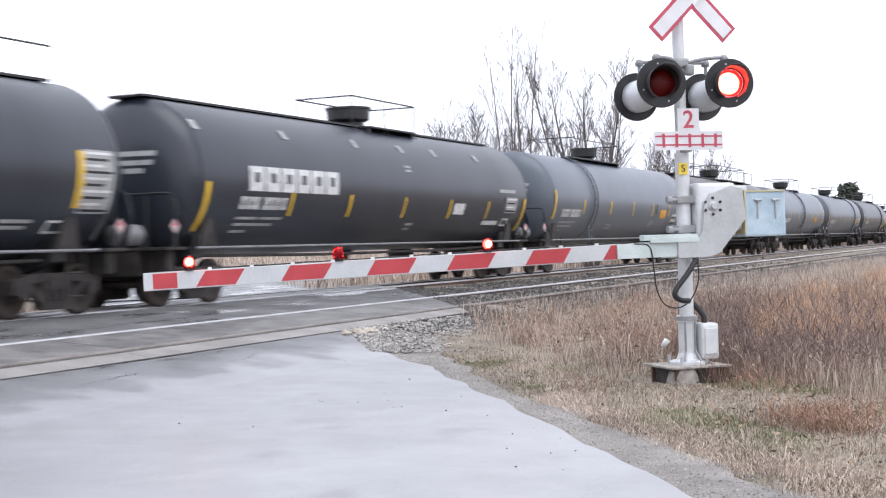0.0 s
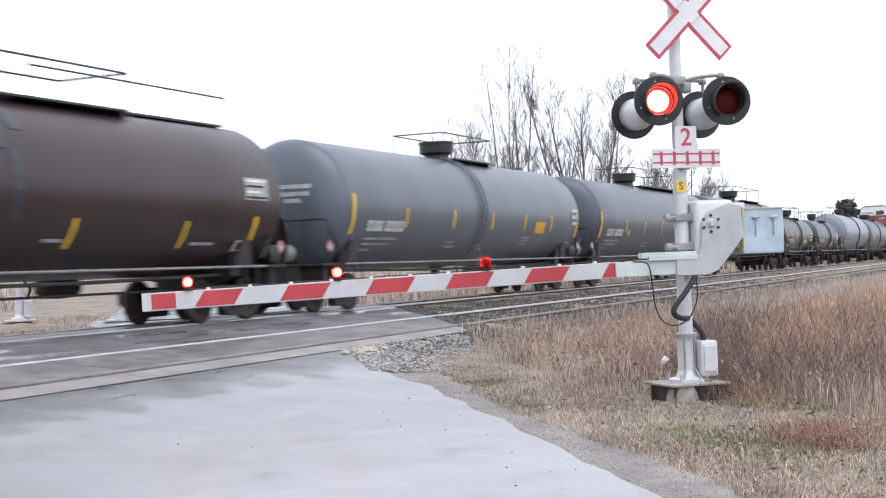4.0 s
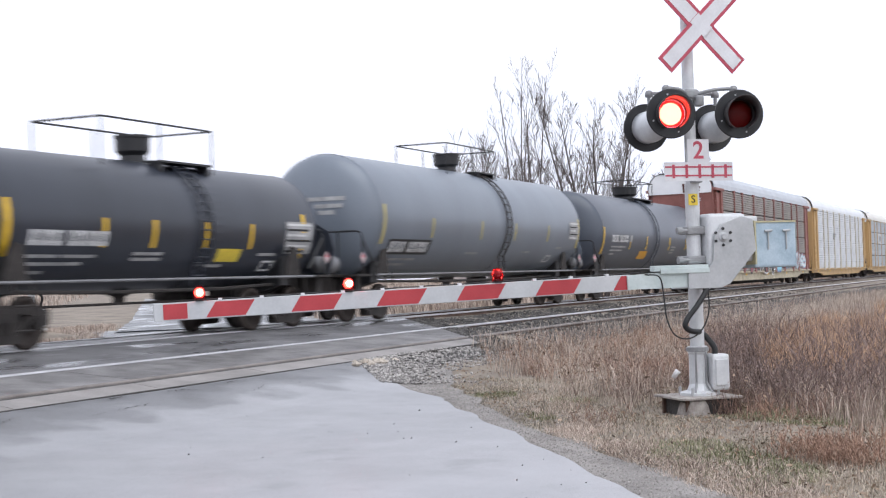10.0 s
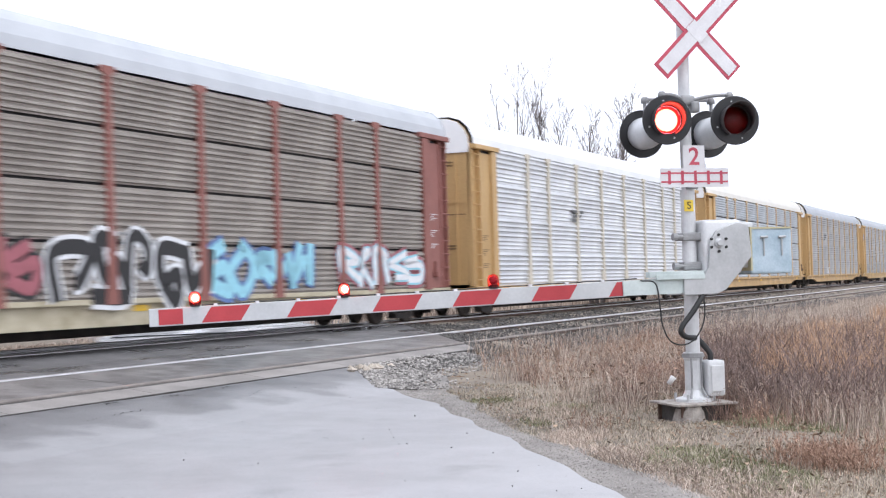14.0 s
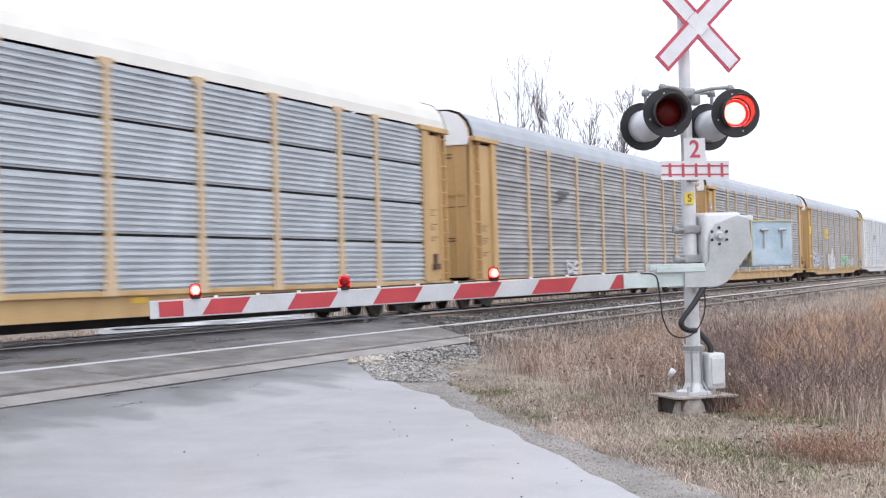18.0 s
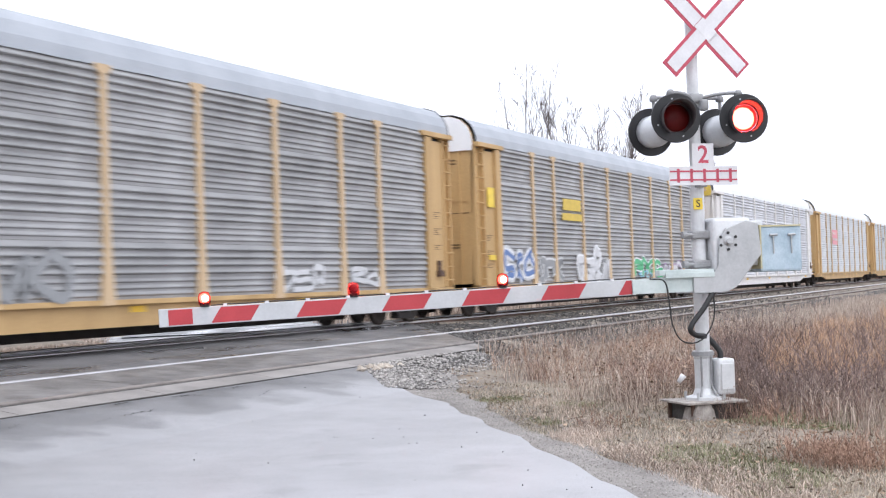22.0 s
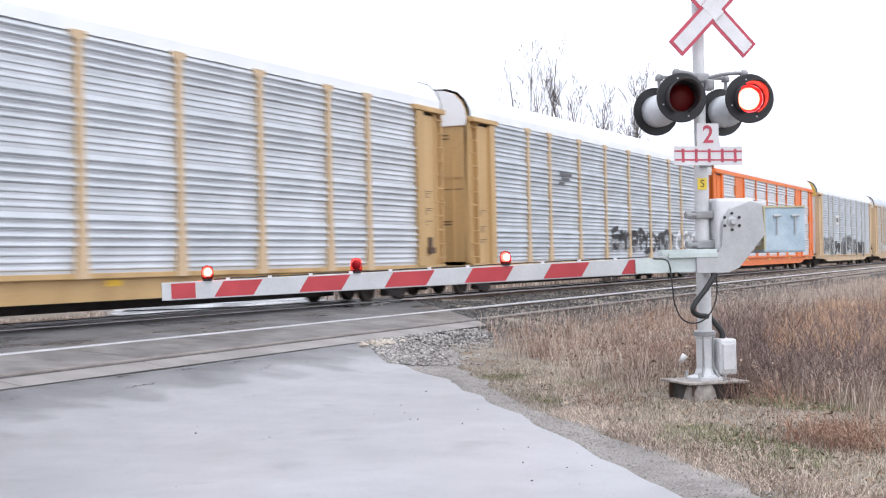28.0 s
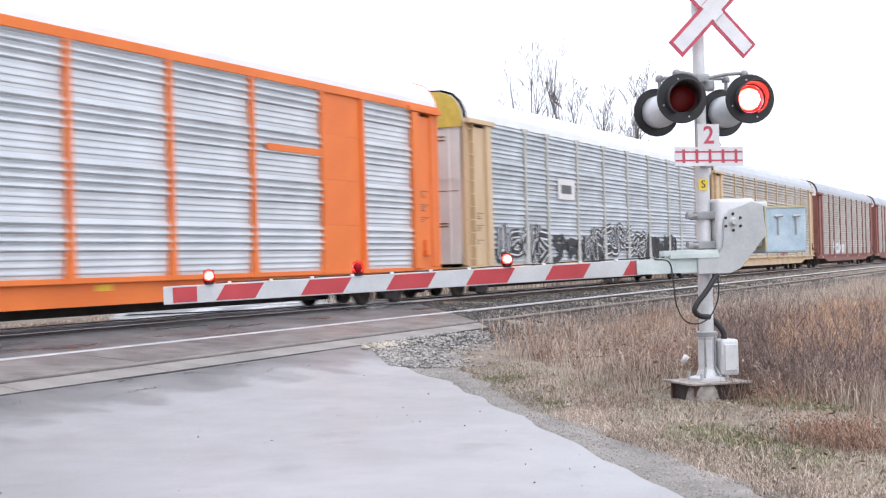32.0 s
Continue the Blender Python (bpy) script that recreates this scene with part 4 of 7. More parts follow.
# ---------------------------------------------------------------- plants
def blades(name, n, place, height, width, mt, label, seed, lean=0.35):
    rng = np.random.default_rng(seed)
    pts = place(rng, n)
    h = height(rng, pts)
    n = len(pts)
    az, th = rng.uniform(0, 6.28, n), rng.uniform(0, 6.28, n)
    w = width * rng.uniform(0.6, 1.4, n)
    z0 = np.interp(off_line(pts[:, 0], pts[:, 1]), PROFILE_Y, PROFILE_Z) - 0.05
    lx, ly = np.cos(th) * h * lean * rng.uniform(0, 1, n), np.sin(th) * h * lean * rng.uniform(0, 1, n)
    wx, wy = np.cos(az) * w / 2, np.sin(az) * w / 2
    V = np.empty((n, 5, 3))
    V[:, 0] = np.c_[pts[:, 0] - wx, pts[:, 1] - wy, z0]
    V[:, 1] = np.c_[pts[:, 0] + wx, pts[:, 1] + wy, z0]
    V[:, 2] = np.c_[pts[:, 0] + lx * 0.35 + wx * 0.8, pts[:, 1] + ly * 0.35 + wy * 0.8, z0 + h * 0.6]
    V[:, 3] = np.c_[pts[:, 0] + lx * 0.35 - wx * 0.8, pts[:, 1] + ly * 0.35 - wy * 0.8, z0 + h * 0.6]
    V[:, 4] = np.c_[pts[:, 0] + lx, pts[:, 1] + ly, z0 + h]
    fs = []
    for k in range(0, 5 * n, 5):
        fs.append((k, k + 1, k + 2, k + 3))
        fs.append((k + 3, k + 2, k + 4))
    ob = put(name, from_arrays(name, V.reshape(-1, 3).tolist(), fs), mt)
    return tagged(ob, label, "grass", kind="stuff")


def off_road(p):
    return (p[:, 0] - EDGE.x) * ROAD_R.x + (p[:, 1] - EDGE.y) * ROAD_R.y


def patchy(p, scale, seed):
    return np.array([noise.noise((a * scale, b * scale, seed)) for a, b in p])


def build_grass():
    def meadow(near, far, spread_y):
        def place(rng, n):
            # denser towards the camera
            x = near + (far - near) * rng.uniform(0, 1, n * 3) ** 1.7
            y = rng.uniform(*spread_y, n * 3)
            p = np.c_[x, y]
            return p[off_line(p[:, 0], p[:, 1]) < np.interp(p[:, 0], [21, 24.5, 27], [10.0, 10.6, 11.3]) + 0.35 * np.sin(p[:, 0] * 1.7)]
        return place

    def tall(rng, n):
        p = meadow(15, 95, (-6, 12.2))(rng, n)
        d = off_road(p)
        ok = (d > 2.3 + 0.7 * patchy(p, 0.6, 2.0)) & (d > 1.5) & ~((p[:, 0] < 17.4) & (p[:, 1] < 5.4) & (d < 3.6))
        return p[ok][:n]
    blades("tall_grass", 78000, tall, lambda r, p: r.uniform(0.12, 0.5, len(p)) * (1 + 0.3 * patchy(p, 0.3, 7.0)), 0.0075, GRASS_TALL,
           "dense dry tan grass on the verge behind the signal", 11, 0.75)

    def russet(rng, n):
        x = 21 + 60 * rng.uniform(0, 1, n * 3) ** 1.6
        y = rng.uniform(-5, 7.0, n * 3)
        p = np.c_[x, y]
        return p[(patchy(p, 0.22, 4.0) > -0.12) & (p[:, 1] / p[:, 0] < 0.21 + 0.05 * patchy(p, 0.3, 5.0))][:n]
    blades("russet_grass", 40000, russet, lambda r, p: r.uniform(0.25, 0.75, len(p)), 0.012, GRASS_ORANGE, "tall russet-orange dry grass in the field", 12, 0.7)

    def short(rng, n):
        x = 7.5 + 14 * rng.uniform(0, 1, n * 4) ** 1.2
        y = rng.uniform(-4, 10.5, n * 4)
        p = np.c_[x, y]
        d = off_road(p)
        ok = (d > 0.46 + 0.4 * patchy(p, 1.2, 9.0)) & (d < 9) & (np.hypot(p[:, 0] - 16.64, p[:, 1] - 4.47) > 0.46) & (patchy(p, 0.75, 31.0) > -0.22 + 0.25 * rng.normal(0, 1, len(p)))
        return p[ok][:n]
    blades("short_grass", 95000, short, lambda r, p: r.uniform(0.012, 0.058, len(p)) * (1.1 + 0.7 * patchy(p, 1.0, 5.0)), 0.007, GRASS_SHORT,
           "short trampled greenish-tan grass beside the gravel", 13, 1.5)

    def mossy(rng, n):
        x = 9.0 + 11 * rng.uniform(0, 1, n * 6)
        y = rng.uniform(-1, 9.5, n * 6)
        p = np.c_[x, y]
        d = off_road(p)
        ok = (d > 0.8) & (d < 6) & (patchy(p, 0.5, 12.0) > 0.06) & (np.hypot(p[:, 0] - 16.64, p[:, 1] - 4.47) > 0.5)
        return p[ok][:n]
    blades("greenish_turf", 38000, mossy, lambda r, p: r.uniform(0.015, 0.06, len(p)), 0.007, MOSS, "low greenish turf in patches on the verge", 19, 1.4)

    def fringe(rng, n):
        # long pale blades lying along the gravel
        s, w = rng.uniform(-13, -2, n * 2), 0.85 + 0.5 * rng.normal(0, 0.6, n * 2)
        p = np.c_[EDGE.x + ROAD.x * s + ROAD_R.x * w, EDGE.y + ROAD.y * s + ROAD_R.y * w]
        return p[(patchy(p, 0.9, 14.0) > -0.08) & (w > 0.5)][:n]
    blades("grass_fringe", 12000, fringe, lambda r, p: r.uniform(0.03, 0.115, len(p)), 0.006, GRASS_TALL, "long pale dry grass fringe along the gravel", 20, 1.6)

    def tufts(rng, n):
        c = np.c_[rng.uniform(8.5, 20, 230), rng.uniform(-2, 9, 230)]
        c = c[(off_road(c) > 0.9) & (np.hypot(c[:, 0] - 16.5, c[:, 1] - 4.4) > 0.9)]
        k = rng.integers(0, len(c), n)
        return c[k] + rng.normal(0, 0.12, (n, 2))
    blades("grass_tufts", 9000, tufts, lambda r, p: r.uniform(0.03, 0.13, len(p)), 0.006, GRASS_TALL, "dry tan grass tufts on the verge", 14, 1.1)

    def weeds(rng, n):
        c = np.concatenate([np.c_[rng.uniform(16.2, 25, 130), rng.uniform(0.5, 7.0, 130)],
                            np.c_[rng.uniform(20, 44, 60), rng.uniform(3, 11.0, 60)]])
        c = c[off_road(c) > 2.7]
        k = rng.integers(0, len(c), n)
        return c[k] + rng.normal(0, 0.12, (n, 2))
    blades("dead_weeds", 26000, weeds, lambda r, p: r.uniform(0.08, 0.42, len(p)), 0.006, WEED,
           "dead reddish-brown weed stalks in clumps", 15, 1.45)

    def behind_mast(rng, n):
        x = 16.4 + 14 * rng.uniform(0, 1, n * 5) ** 1.4
        y = rng.uniform(-2.5, 8.5, n * 5)
        p = np.c_[x, y]
        a = p[:, 1] / p[:, 0]
        ok = (off_road(p) > 2.5) & (a < 0.262) & (patchy(p, 0.45, 21.0) > -0.16) & (np.hypot(p[:, 0] - 16.64, p[:, 1] - 4.47) > 0.7)
        return p[ok][:n]
    brush("dark_brush", 2500, behind_mast, (0.28, 0.95), BRUSH_DARK, "dark purplish-brown bare brush behind the signal", 41)

    def along_verge(rng, n):
        x = 18.5 + 16 * rng.uniform(0, 1, n * 5)
        y = rng.uniform(5.5, 10.6, n * 5)
        p = np.c_[x, y]
        return p[(off_road(p) > 2.3) & (patchy(p, 0.6, 23.0) > 0.02)][:n]
    brush("verge_brush", 950, along_verge, (0.18, 0.50), BRUSH_RED, "thin reddish-brown stalks among the tan grass", 42)

    def clump(rng, n):
        c = np.array([(12.75, 2.35), (12.45, 2.0), (13.1, 2.15), (15.9, 3.35), (15.3, 5.35), (17.1, 3.3)])
        k = rng.choice(len(c), n, p=(0.34, 0.26, 0.16, 0.09, 0.06, 0.09))
        return c[k] + rng.normal(0, 0.17, (n, 2)) * (1.0, 1.3)
    brush("weed_clumps", 420, clump, (0.12, 0.30), BRUSH_RED, "low rust-brown weed clump on the verge", 43)
    scattered_leaves()

    def beyond(rng, n):
        p = np.c_[rng.uniform(20, 44, n * 3), 22.3 + 12 * rng.uniform(0, 1, n * 3) ** 1.5]
        d = off_road(p)
        return p[(d < -5.4 + 0.5 * patchy(p, 0.8, 3.0)) & (patchy(p, 0.5, 8.0) > -0.3)][:n]
    blades("far_verge_grass", 16000, beyond, lambda r, p: r.uniform(0.06, 0.20, len(p)), 0.016, GRASS_TALL, "tan grass beyond the railway beside the far road", 17, 1.1)

    def far_side(rng, n):
        x = rng.uniform(18, 190, n * 2)
        y = 23 + 75 * rng.uniform(0, 1, n * 2) ** 1.6
        p = np.c_[x, y]
        d = off_road(p)
        return p[(d > 1.6) | (d < -10)][:n]
    blades("far_field_grass", 46000, far_side, lambda r, p: r.uniform(0.2, 0.7, len(p)), 0.04, GRASS_TALL, "dry tan grass in the field beyond the tracks", 16, 0.8)


def brush(name, n, place, height, mt, label, seed):
    """Bare branching stalks: a crooked stem with thin side twigs."""
    rng = np.random.default_rng(seed)
    pts = place(rng, n)
    vs, fs = [], []

    def sliver(a, b, w):
        az = rng.uniform(0, 3.14)
        o = Vector((math.cos(az) * w, math.sin(az) * w, 0))
        k = len(vs)
        vs.extend((tuple(a - o), tuple(a + o), tuple(b + o * 0.45), tuple(b - o * 0.45)))
        fs.append((k, k + 1, k + 2, k + 3))
    for x, y in pts:
        h = rng.uniform(*height) * (0.75 + 0.5 * rng.uniform())
        p = Vector((x, y, land(x, y) - 0.06))
        d = Vector((rng.normal(0, 0.28), rng.normal(0, 0.28), 1)).normalized()
        for k in range(4):
            q = p + d * h / 4
            sliver(p, q, 0.0048 * (1 - 0.17 * k))
            if k:
                for _ in range(3):
                    s = p.lerp(q, rng.uniform())
                    td = (d + Vector((rng.normal(0, 0.7), rng.normal(0, 0.7), rng.normal(0.1, 0.3)))).normalized()
                    e = s + td * h * rng.uniform(0.12, 0.34)
                    sliver(s, e, 0.0032)
                    sliver(s.lerp(e, 0.5), s.lerp(e, 0.5) + (td + Vector(rng.normal(0, 0.5, 3))) * h * 0.09, 0.0045)
            d = (d + Vector((rng.normal(0, 0.22), rng.normal(0, 0.22), 0.05))).normalized()
            p = q
    return tagged(put(name, from_arrays(name, vs, fs), mt), label, "brush", kind="stuff")


def scattered_leaves():
    """Dead leaves caught in the weeds and lying on the turf."""
    rng = np.random.default_rng(33)
    n = 80000
    x = 9.5 + 34 * rng.uniform(0, 1, n) ** 1.8
    y = rng.uniform(-3, 11.0, n)
    p = np.c_[x, y]
    d = off_road(p)
    p = p[(d > 0.75) & ((d > 2.4) | (rng.uniform(0, 1, n) < 0.45)) & (np.hypot(x - 16.64, y - 4.47) > 0.5)]
    n = len(p)
    d = off_road(p)
    tall = np.where((p[:, 0] > 16.2) & (d > 2.2), 0.42, 0.035)
    z = np.interp(off_line(p[:, 0], p[:, 1]), PROFILE_Y, PROFILE_Z) - 0.03 + tall * rng.uniform(0, 1, n) ** 1.4
    s = rng.uniform(0.007, 0.024, (n, 1))
    u = rng.normal(0, 1, (n, 3)) * (1, 1, 0.5)
    w = rng.normal(0, 1, (n, 3)) * (1, 1, 0.6)
    c = np.c_[p, z]
    V = np.stack([c - u * s, c + w * s * 0.45, c + u * s, c - w * s * 0.45], 1)
    fs = [(k, k + 1, k + 2, k + 3) for k in range(0, 4 * n, 4)]
    tagged(put("dead_leaves", from_arrays("dead_leaves", V.reshape(-1, 3).tolist(), fs), LEAF), "small dead brown leaves and seed heads among the weeds", "leaves", kind="stuff")


def bare_tree(x, y, height, seed, label, stems=3, spread=0.5, r0=0.16, forks=(10, 6, 4), bough=0.55):
    """Tapered stems that fork into ever thinner twigs."""
    rng = random.Random(seed)
    t = empty("bare_tree", pose(x, y, land(x, y) - 0.1), label, "tree", "bare trees beyond the tracks")
    tb, cb = ([], []), ([], [])

    def tube(store, pts, rads, n):
        vs, fs = store
        rings = []
        for i, p in enumerate(pts):
            d = (pts[min(i + 1, len(pts) - 1)] - pts[max(i - 1, 0)]).normalized()
            u = d.cross(Vector((0.3, 0.9, 0.2))).normalized()
            w = d.cross(u)
            rings.append(len(vs))
            for k in range(n):
                a = 2 * math.pi * k / n
                vs.append(tuple(p + rads[i] * (math.cos(a) * u + math.sin(a) * w)))
        for a, b in zip(rings, rings[1:]):
            for k in range(n):
                fs.append((a + k, a + (k + 1) % n, b + (k + 1) % n, b + k))

    def grow(p, d, length, r, level):
        steps = 6 if level < 2 else 3
        pts, rads = [p], [r]
        for i in range(steps):
            d = (d + Vector((rng.gauss(0, 0.035), rng.gauss(0, 0.035), 0.055 + rng.gauss(0, 0.02)))).normalized()
            p = p + d * length / steps
            pts.append(p)
            rads.append(max(r * (1 - 0.8 * (i + 1) / steps), 0.007))
        tube(tb if level == 0 else cb, pts, rads, 6 if level == 0 else 3)
        if level >= 3:
            return
        for k in range(forks[level]):
            f = rng.uniform(0.28, 1.0) ** 0.8 * 0.99 if level == 0 else rng.uniform(0.15, 0.97)
            i = min(int(f * steps), steps - 1)
            q = pts[i].lerp(pts[i + 1], f * steps - i)
            way = (pts[i + 1] - pts[i]).normalized()
            a = rng.uniform(0, 6.28)
            side = Vector((math.cos(a), math.sin(a), rng.uniform(-0.05, 0.3)))
            nd = (way + side * rng.uniform(0.35, 0.65)).normalized()
            grow(q, nd, length * (1.1 - 0.7 * f) * bough * rng.uniform(0.7, 1.25) + 0.2, max(rads[i] * 0.5, (0.011, 0.008, 0.007)[level]), level + 1)

    for k in range(stems):
        a = 6.28 * k / stems + rng.uniform(-0.5, 0.5)
        tilt = spread * rng.uniform(0.3, 1.0)
        d = Vector((math.cos(a) * tilt, math.sin(a) * tilt, 1.4)).normalized()
        grow(Vector((0.3 * math.cos(a), 0.3 * math.sin(a), 0)), d, height * rng.uniform(0.6, 0.82), r0 * rng.uniform(0.7, 1.0), 0)
    put("trunk", from_arrays("trunk", *tb), BARK, t)
    put("crown", from_arrays("crown", *cb), BARK, t, "bare twigs without leaves")
    return t


def build_trees():
    bare_tree(64.7, 26.0, 14.5, 6, "tall bare multi-stemmed tree behind the railway", 6, 0.16, 0.085, (8, 4, 2), 0.32)
    bare_tree(66.7, 22.75, 13.2, 8, "broad bare tree with fine twigs behind the railway", 6, 0.50, 0.11, (14, 6, 4), 0.40)
    bare_tree(68.0, 28.6, 9.6, 21, "low bare thicket tree behind the railway", 5, 0.8, 0.07, (9, 6, 4), 0.5)
    bare_tree(69.8, 31.1, 10.2, 22, "low bare thicket tree behind the railway", 5, 0.9, 0.06, (9, 6, 4), 0.5)
    bare_tree(66.5, 27.6, 8.4, 23, "low bare thicket tree behind the railway", 5, 0.8, 0.06, (9, 6, 4), 0.5)
    bare_tree(80, 22.6, 7.4, 5, "small bare tree behind the railway", 4, 0.8, 0.09, (9, 6, 4), 0.5)
    bare_tree(86, 23.0, 9.6, 14, "slim bare tree behind the railway", 4, 0.5, 0.10, (9, 6, 4), 0.45)
    bare_tree(92, 23.2, 8.6, 17, "slim bare tree behind the railway", 3, 0.6, 0.10, (9, 6, 4), 0.5)
    # dark evergreen far along the line
    e = empty("evergreen_tree", pose(148, 22.2, 0), "dark evergreen tree far along the railway", "tree")
    bm = bmesh.new()
    rod(bm, (0, 0, 0), (0, 0, 7), 0.25, 0.05)
    part("trunk", bm, BARK, e)
    rng = np.random.default_rng(5)
    vs, fs = [], []
    for _ in range(2600):
        z = rng.uniform(1.5, 6.6)
        r = (3.4 - 0.38 * z) * rng.uniform(0.3, 1) ** 0.5 * (0.7 + 0.5 * noise.noise((z, rng.uniform(0, 3), 1)))
        a = rng.uniform(0, 6.28)
        c = Vector((r * math.cos(a), r * math.sin(a), z))
        k = len(vs)
        for _ in range(3):
            vs.append(tuple(c + Vector(rng.normal(0, 0.28, 3))))
        fs.append((k, k + 1, k + 2))
    put("crown", from_arrays("crown", vs, fs), EVERGREEN, e, "dark needle clumps")
    # far scrub on the horizon
    rng = np.random.default_rng(9)
    vs, fs = [], []
    for _ in range(9000):
        x = rng.uniform(150, 900)
        y = 28 + (x - 150) * 0.06 + rng.uniform(0, 45)
        top = 4.5 + 3.5 * noise.noise((x * 0.02, y * 0.02, 2)) + 2 * noise.noise((x * 0.1, y * 0.1, 4))
        z = rng.uniform(0, max(top, 1.5))
        k = len(vs)
        for _ in range(3):
            vs.append((x + rng.normal(0, 0.8), y + rng.normal(0, 0.8), max(z + rng.normal(0, 0.9), 0)))
        fs.append((k, k + 1, k + 2))
    tagged(put("far_scrub", from_arrays("far_scrub", vs, fs), FAR_WOOD), "distant grey-brown winter scrub along the line", "scrub", kind="stuff")


def build_litter():
    bm = bmesh.new()
    lathe(bm, [(0.0, 0.0), (0.03, 0.0), (0.041, 0.11), (0.037, 0.11), (0.027, 0.006), (0.0, 0.006)], "Z", 16)
    c = put("paper_cup", mesh_of(bm, "paper_cup", True), CUP, None, "", pose(17.55, 5.05, 0.14, 35, 20, 10))
    tagged(c, "white discarded paper cup caught in dry grass", "cup")
    bm = bmesh.new()
    bmesh.ops.create_icosphere(bm, subdivisions=2, radius=0.07)
    for v in bm.verts:
        v.co *= 1 + 0.3 * noise.noise(v.co * 20)
        v.co.z *= 0.5
    tagged(put("pale_stone", mesh_of(bm, "pale_stone"), PLATE_CONC, None, "", pose(10.9, 1.3, -0.15)), "pale stone lying in short grass", "stone")


# ---------------------------------------------------------------- the train
TRAIN = []       # (thing, place along the track at the start)


def stencil(parent, x0, z0, x1, z1, mt, r=None, zc=None, y=None, name="stencil", label="", lines=0):
    """A flat painted mark on the near side: on a tank of radius r, or on a plane y."""
    bm = bmesh.new()
    n = 5
    vs = []
    for i in range(n + 1):
        z = z0 + (z1 - z0) * i / n
        yy = y if y is not None else -math.sqrt(max(r * r - (z - zc) ** 2, 0.01)) - 0.006
        vs.append([bm.verts.new((x, yy, z)) for x in (x0, x1)])
    for a, b in zip(vs, vs[1:]):
        bm.faces.new((a[0], a[1], b[1], b[0]))
    return part(name, bm, mt, parent, label)


def wheelset_mesh():
    bm = bmesh.new()
    for s in (-1, 1):
        lathe(bm, [(0.0, 0.75 * s - 0.05), (0.14, 0.75 * s - 0.06), (0.15, 0.75 * s - 0.03), (0.34, 0.75 * s - 0.02), (0.36, 0.75 * s - 0.05), (0.455, 0.75 * s - 0.06),
                   (0.455, 0.75 * s + 0.065), (0.37, 0.75 * s + 0.065), (0.35, 0.75 * s + 0.03), (0.15, 0.75 * s + 0.02), (0.13, 0.75 * s + 0.07), (0.0, 0.75 * s + 0.08)], "Y", 28)
    rod(bm, (0, -1.02, 0), (0, 1.02, 0), 0.08, n=12)
    return mesh_of(bm, "wheelset", True)


def side_frame_mesh():
    bm = bmesh.new()
    # cast frame with two windows: outer outline pieces
    prism(bm, [(-1.12, 0.42), (-1.12, 0.66), (-0.75, 0.74), (-0.42, 0.76), (0.42, 0.76), (0.75, 0.74), (1.12, 0.66), (1.12, 0.42), (0.98, 0.40), (0.86, 0.56),
               (0.40, 0.62), (-0.40, 0.62), (-0.86, 0.56), (-0.98, 0.40)], -0.09, 0.09)
    for s in (-1, 1):
        prism(bm, [(0.78 * s, 0.58), (0.62 * s, 0.60), (0.26 * s, 0.24), (0.40 * s, 0.20)], -0.08, 0.08)
        prism(bm, [(0.44 * s, 0.63), (0.30 * s, 0.63), (0.26 * s, 0.25), (0.34 * s, 0.2)], -0.075, 0.075)
        rod(bm, (0.89 * s, -0.13, 0.455), (0.89 * s, 0.1, 0.455), 0.13, n=14)
    prism(bm, [(-0.42, 0.16), (-0.42, 0.27), (0.42, 0.27), (0.42, 0.16), (0.3, 0.13), (-0.3, 0.13)], -0.12, 0.12)
    for x in (-0.16, 0.0, 0.16):
        rod(bm, (x, -0.07, 0.27), (x, -0.07, 0.5), 0.07, n=10)
    prism(bm, [(-0.27, 0.48), (-0.27, 0.64), (0.27, 0.64), (0.27, 0.48)], -0.12, 0.12)
    return mesh_of(bm, "side_frame")


def truck(parent, x):
    """Three-piece freight bogie; its parts hang on the bolster."""
    bol = put("bogie", shared("bolster", lambda: mesh_of(box(box(bmesh.new(), -0.2, -1.1, 0.5, 0.2, 1.1, 0.72, 0.03), -0.5, -0.3, 0.45, 0.5, 0.3, 0.6, 0.02), "bolster")), STEEL_DARK, parent,
              "grimy dark freight bogie", pose(x, 0, 0))
    for y in (-1.0, 1.0):
        put("side_frame", shared("side_frame", side_frame_mesh), STEEL_DARK, bol, m=pose(0, y, 0))
    for dx in (-0.89, 0.89):
        put("wheelset", shared("wheelset", wheelset_mesh), WHEEL_STEEL, bol, m=pose(dx, 0, 0.455))
    return bol


def coupler(parent, x, s):
    def make():
        bm = bmesh.new()
        box(bm, -0.2, -0.09, 0.80, 0.42, 0.09, 1.0, 0.02)
        box(bm, 0.38, -0.16, 0.74, 0.62, 0.14, 1.06, 0.05)
        rod(bm, (0.1, -0.32, 0.95), (0.35, -0.30, 0.55), 0.028, n=8)
        rod(bm, (0.35, -0.30, 0.55), (0.62, -0.22, 0.42), 0.028, n=8)
        return mesh_of(bm, "coupler")
    put("coupler", shared("coupler", make), STEEL_DARK, parent, m=pose(x, 0, 0) if s > 0 else pose(x, 0, 0, 0, 0, 180))


def tank_shell(half, r, head_depth):
    bm = bmesh.new()
    prof = []
    n = 9
    for i in range(n + 1):
        a = math.pi / 2 * i / n
        prof.append((r * math.sin(a), -half - head_depth * math.cos(a)))
    k = max(4, int(half))
    for i in range(1, k):
        prof.append((r, -half + 2 * half * i / k))
    for i in range(n + 1):
        a = math.pi / 2 * (1 - i / n)
        prof.append((r * math.sin(a), half + head_depth * math.cos(a)))
    lathe(bm, prof, "X", 64)
    return mesh_of(bm, "tank_shell", True)


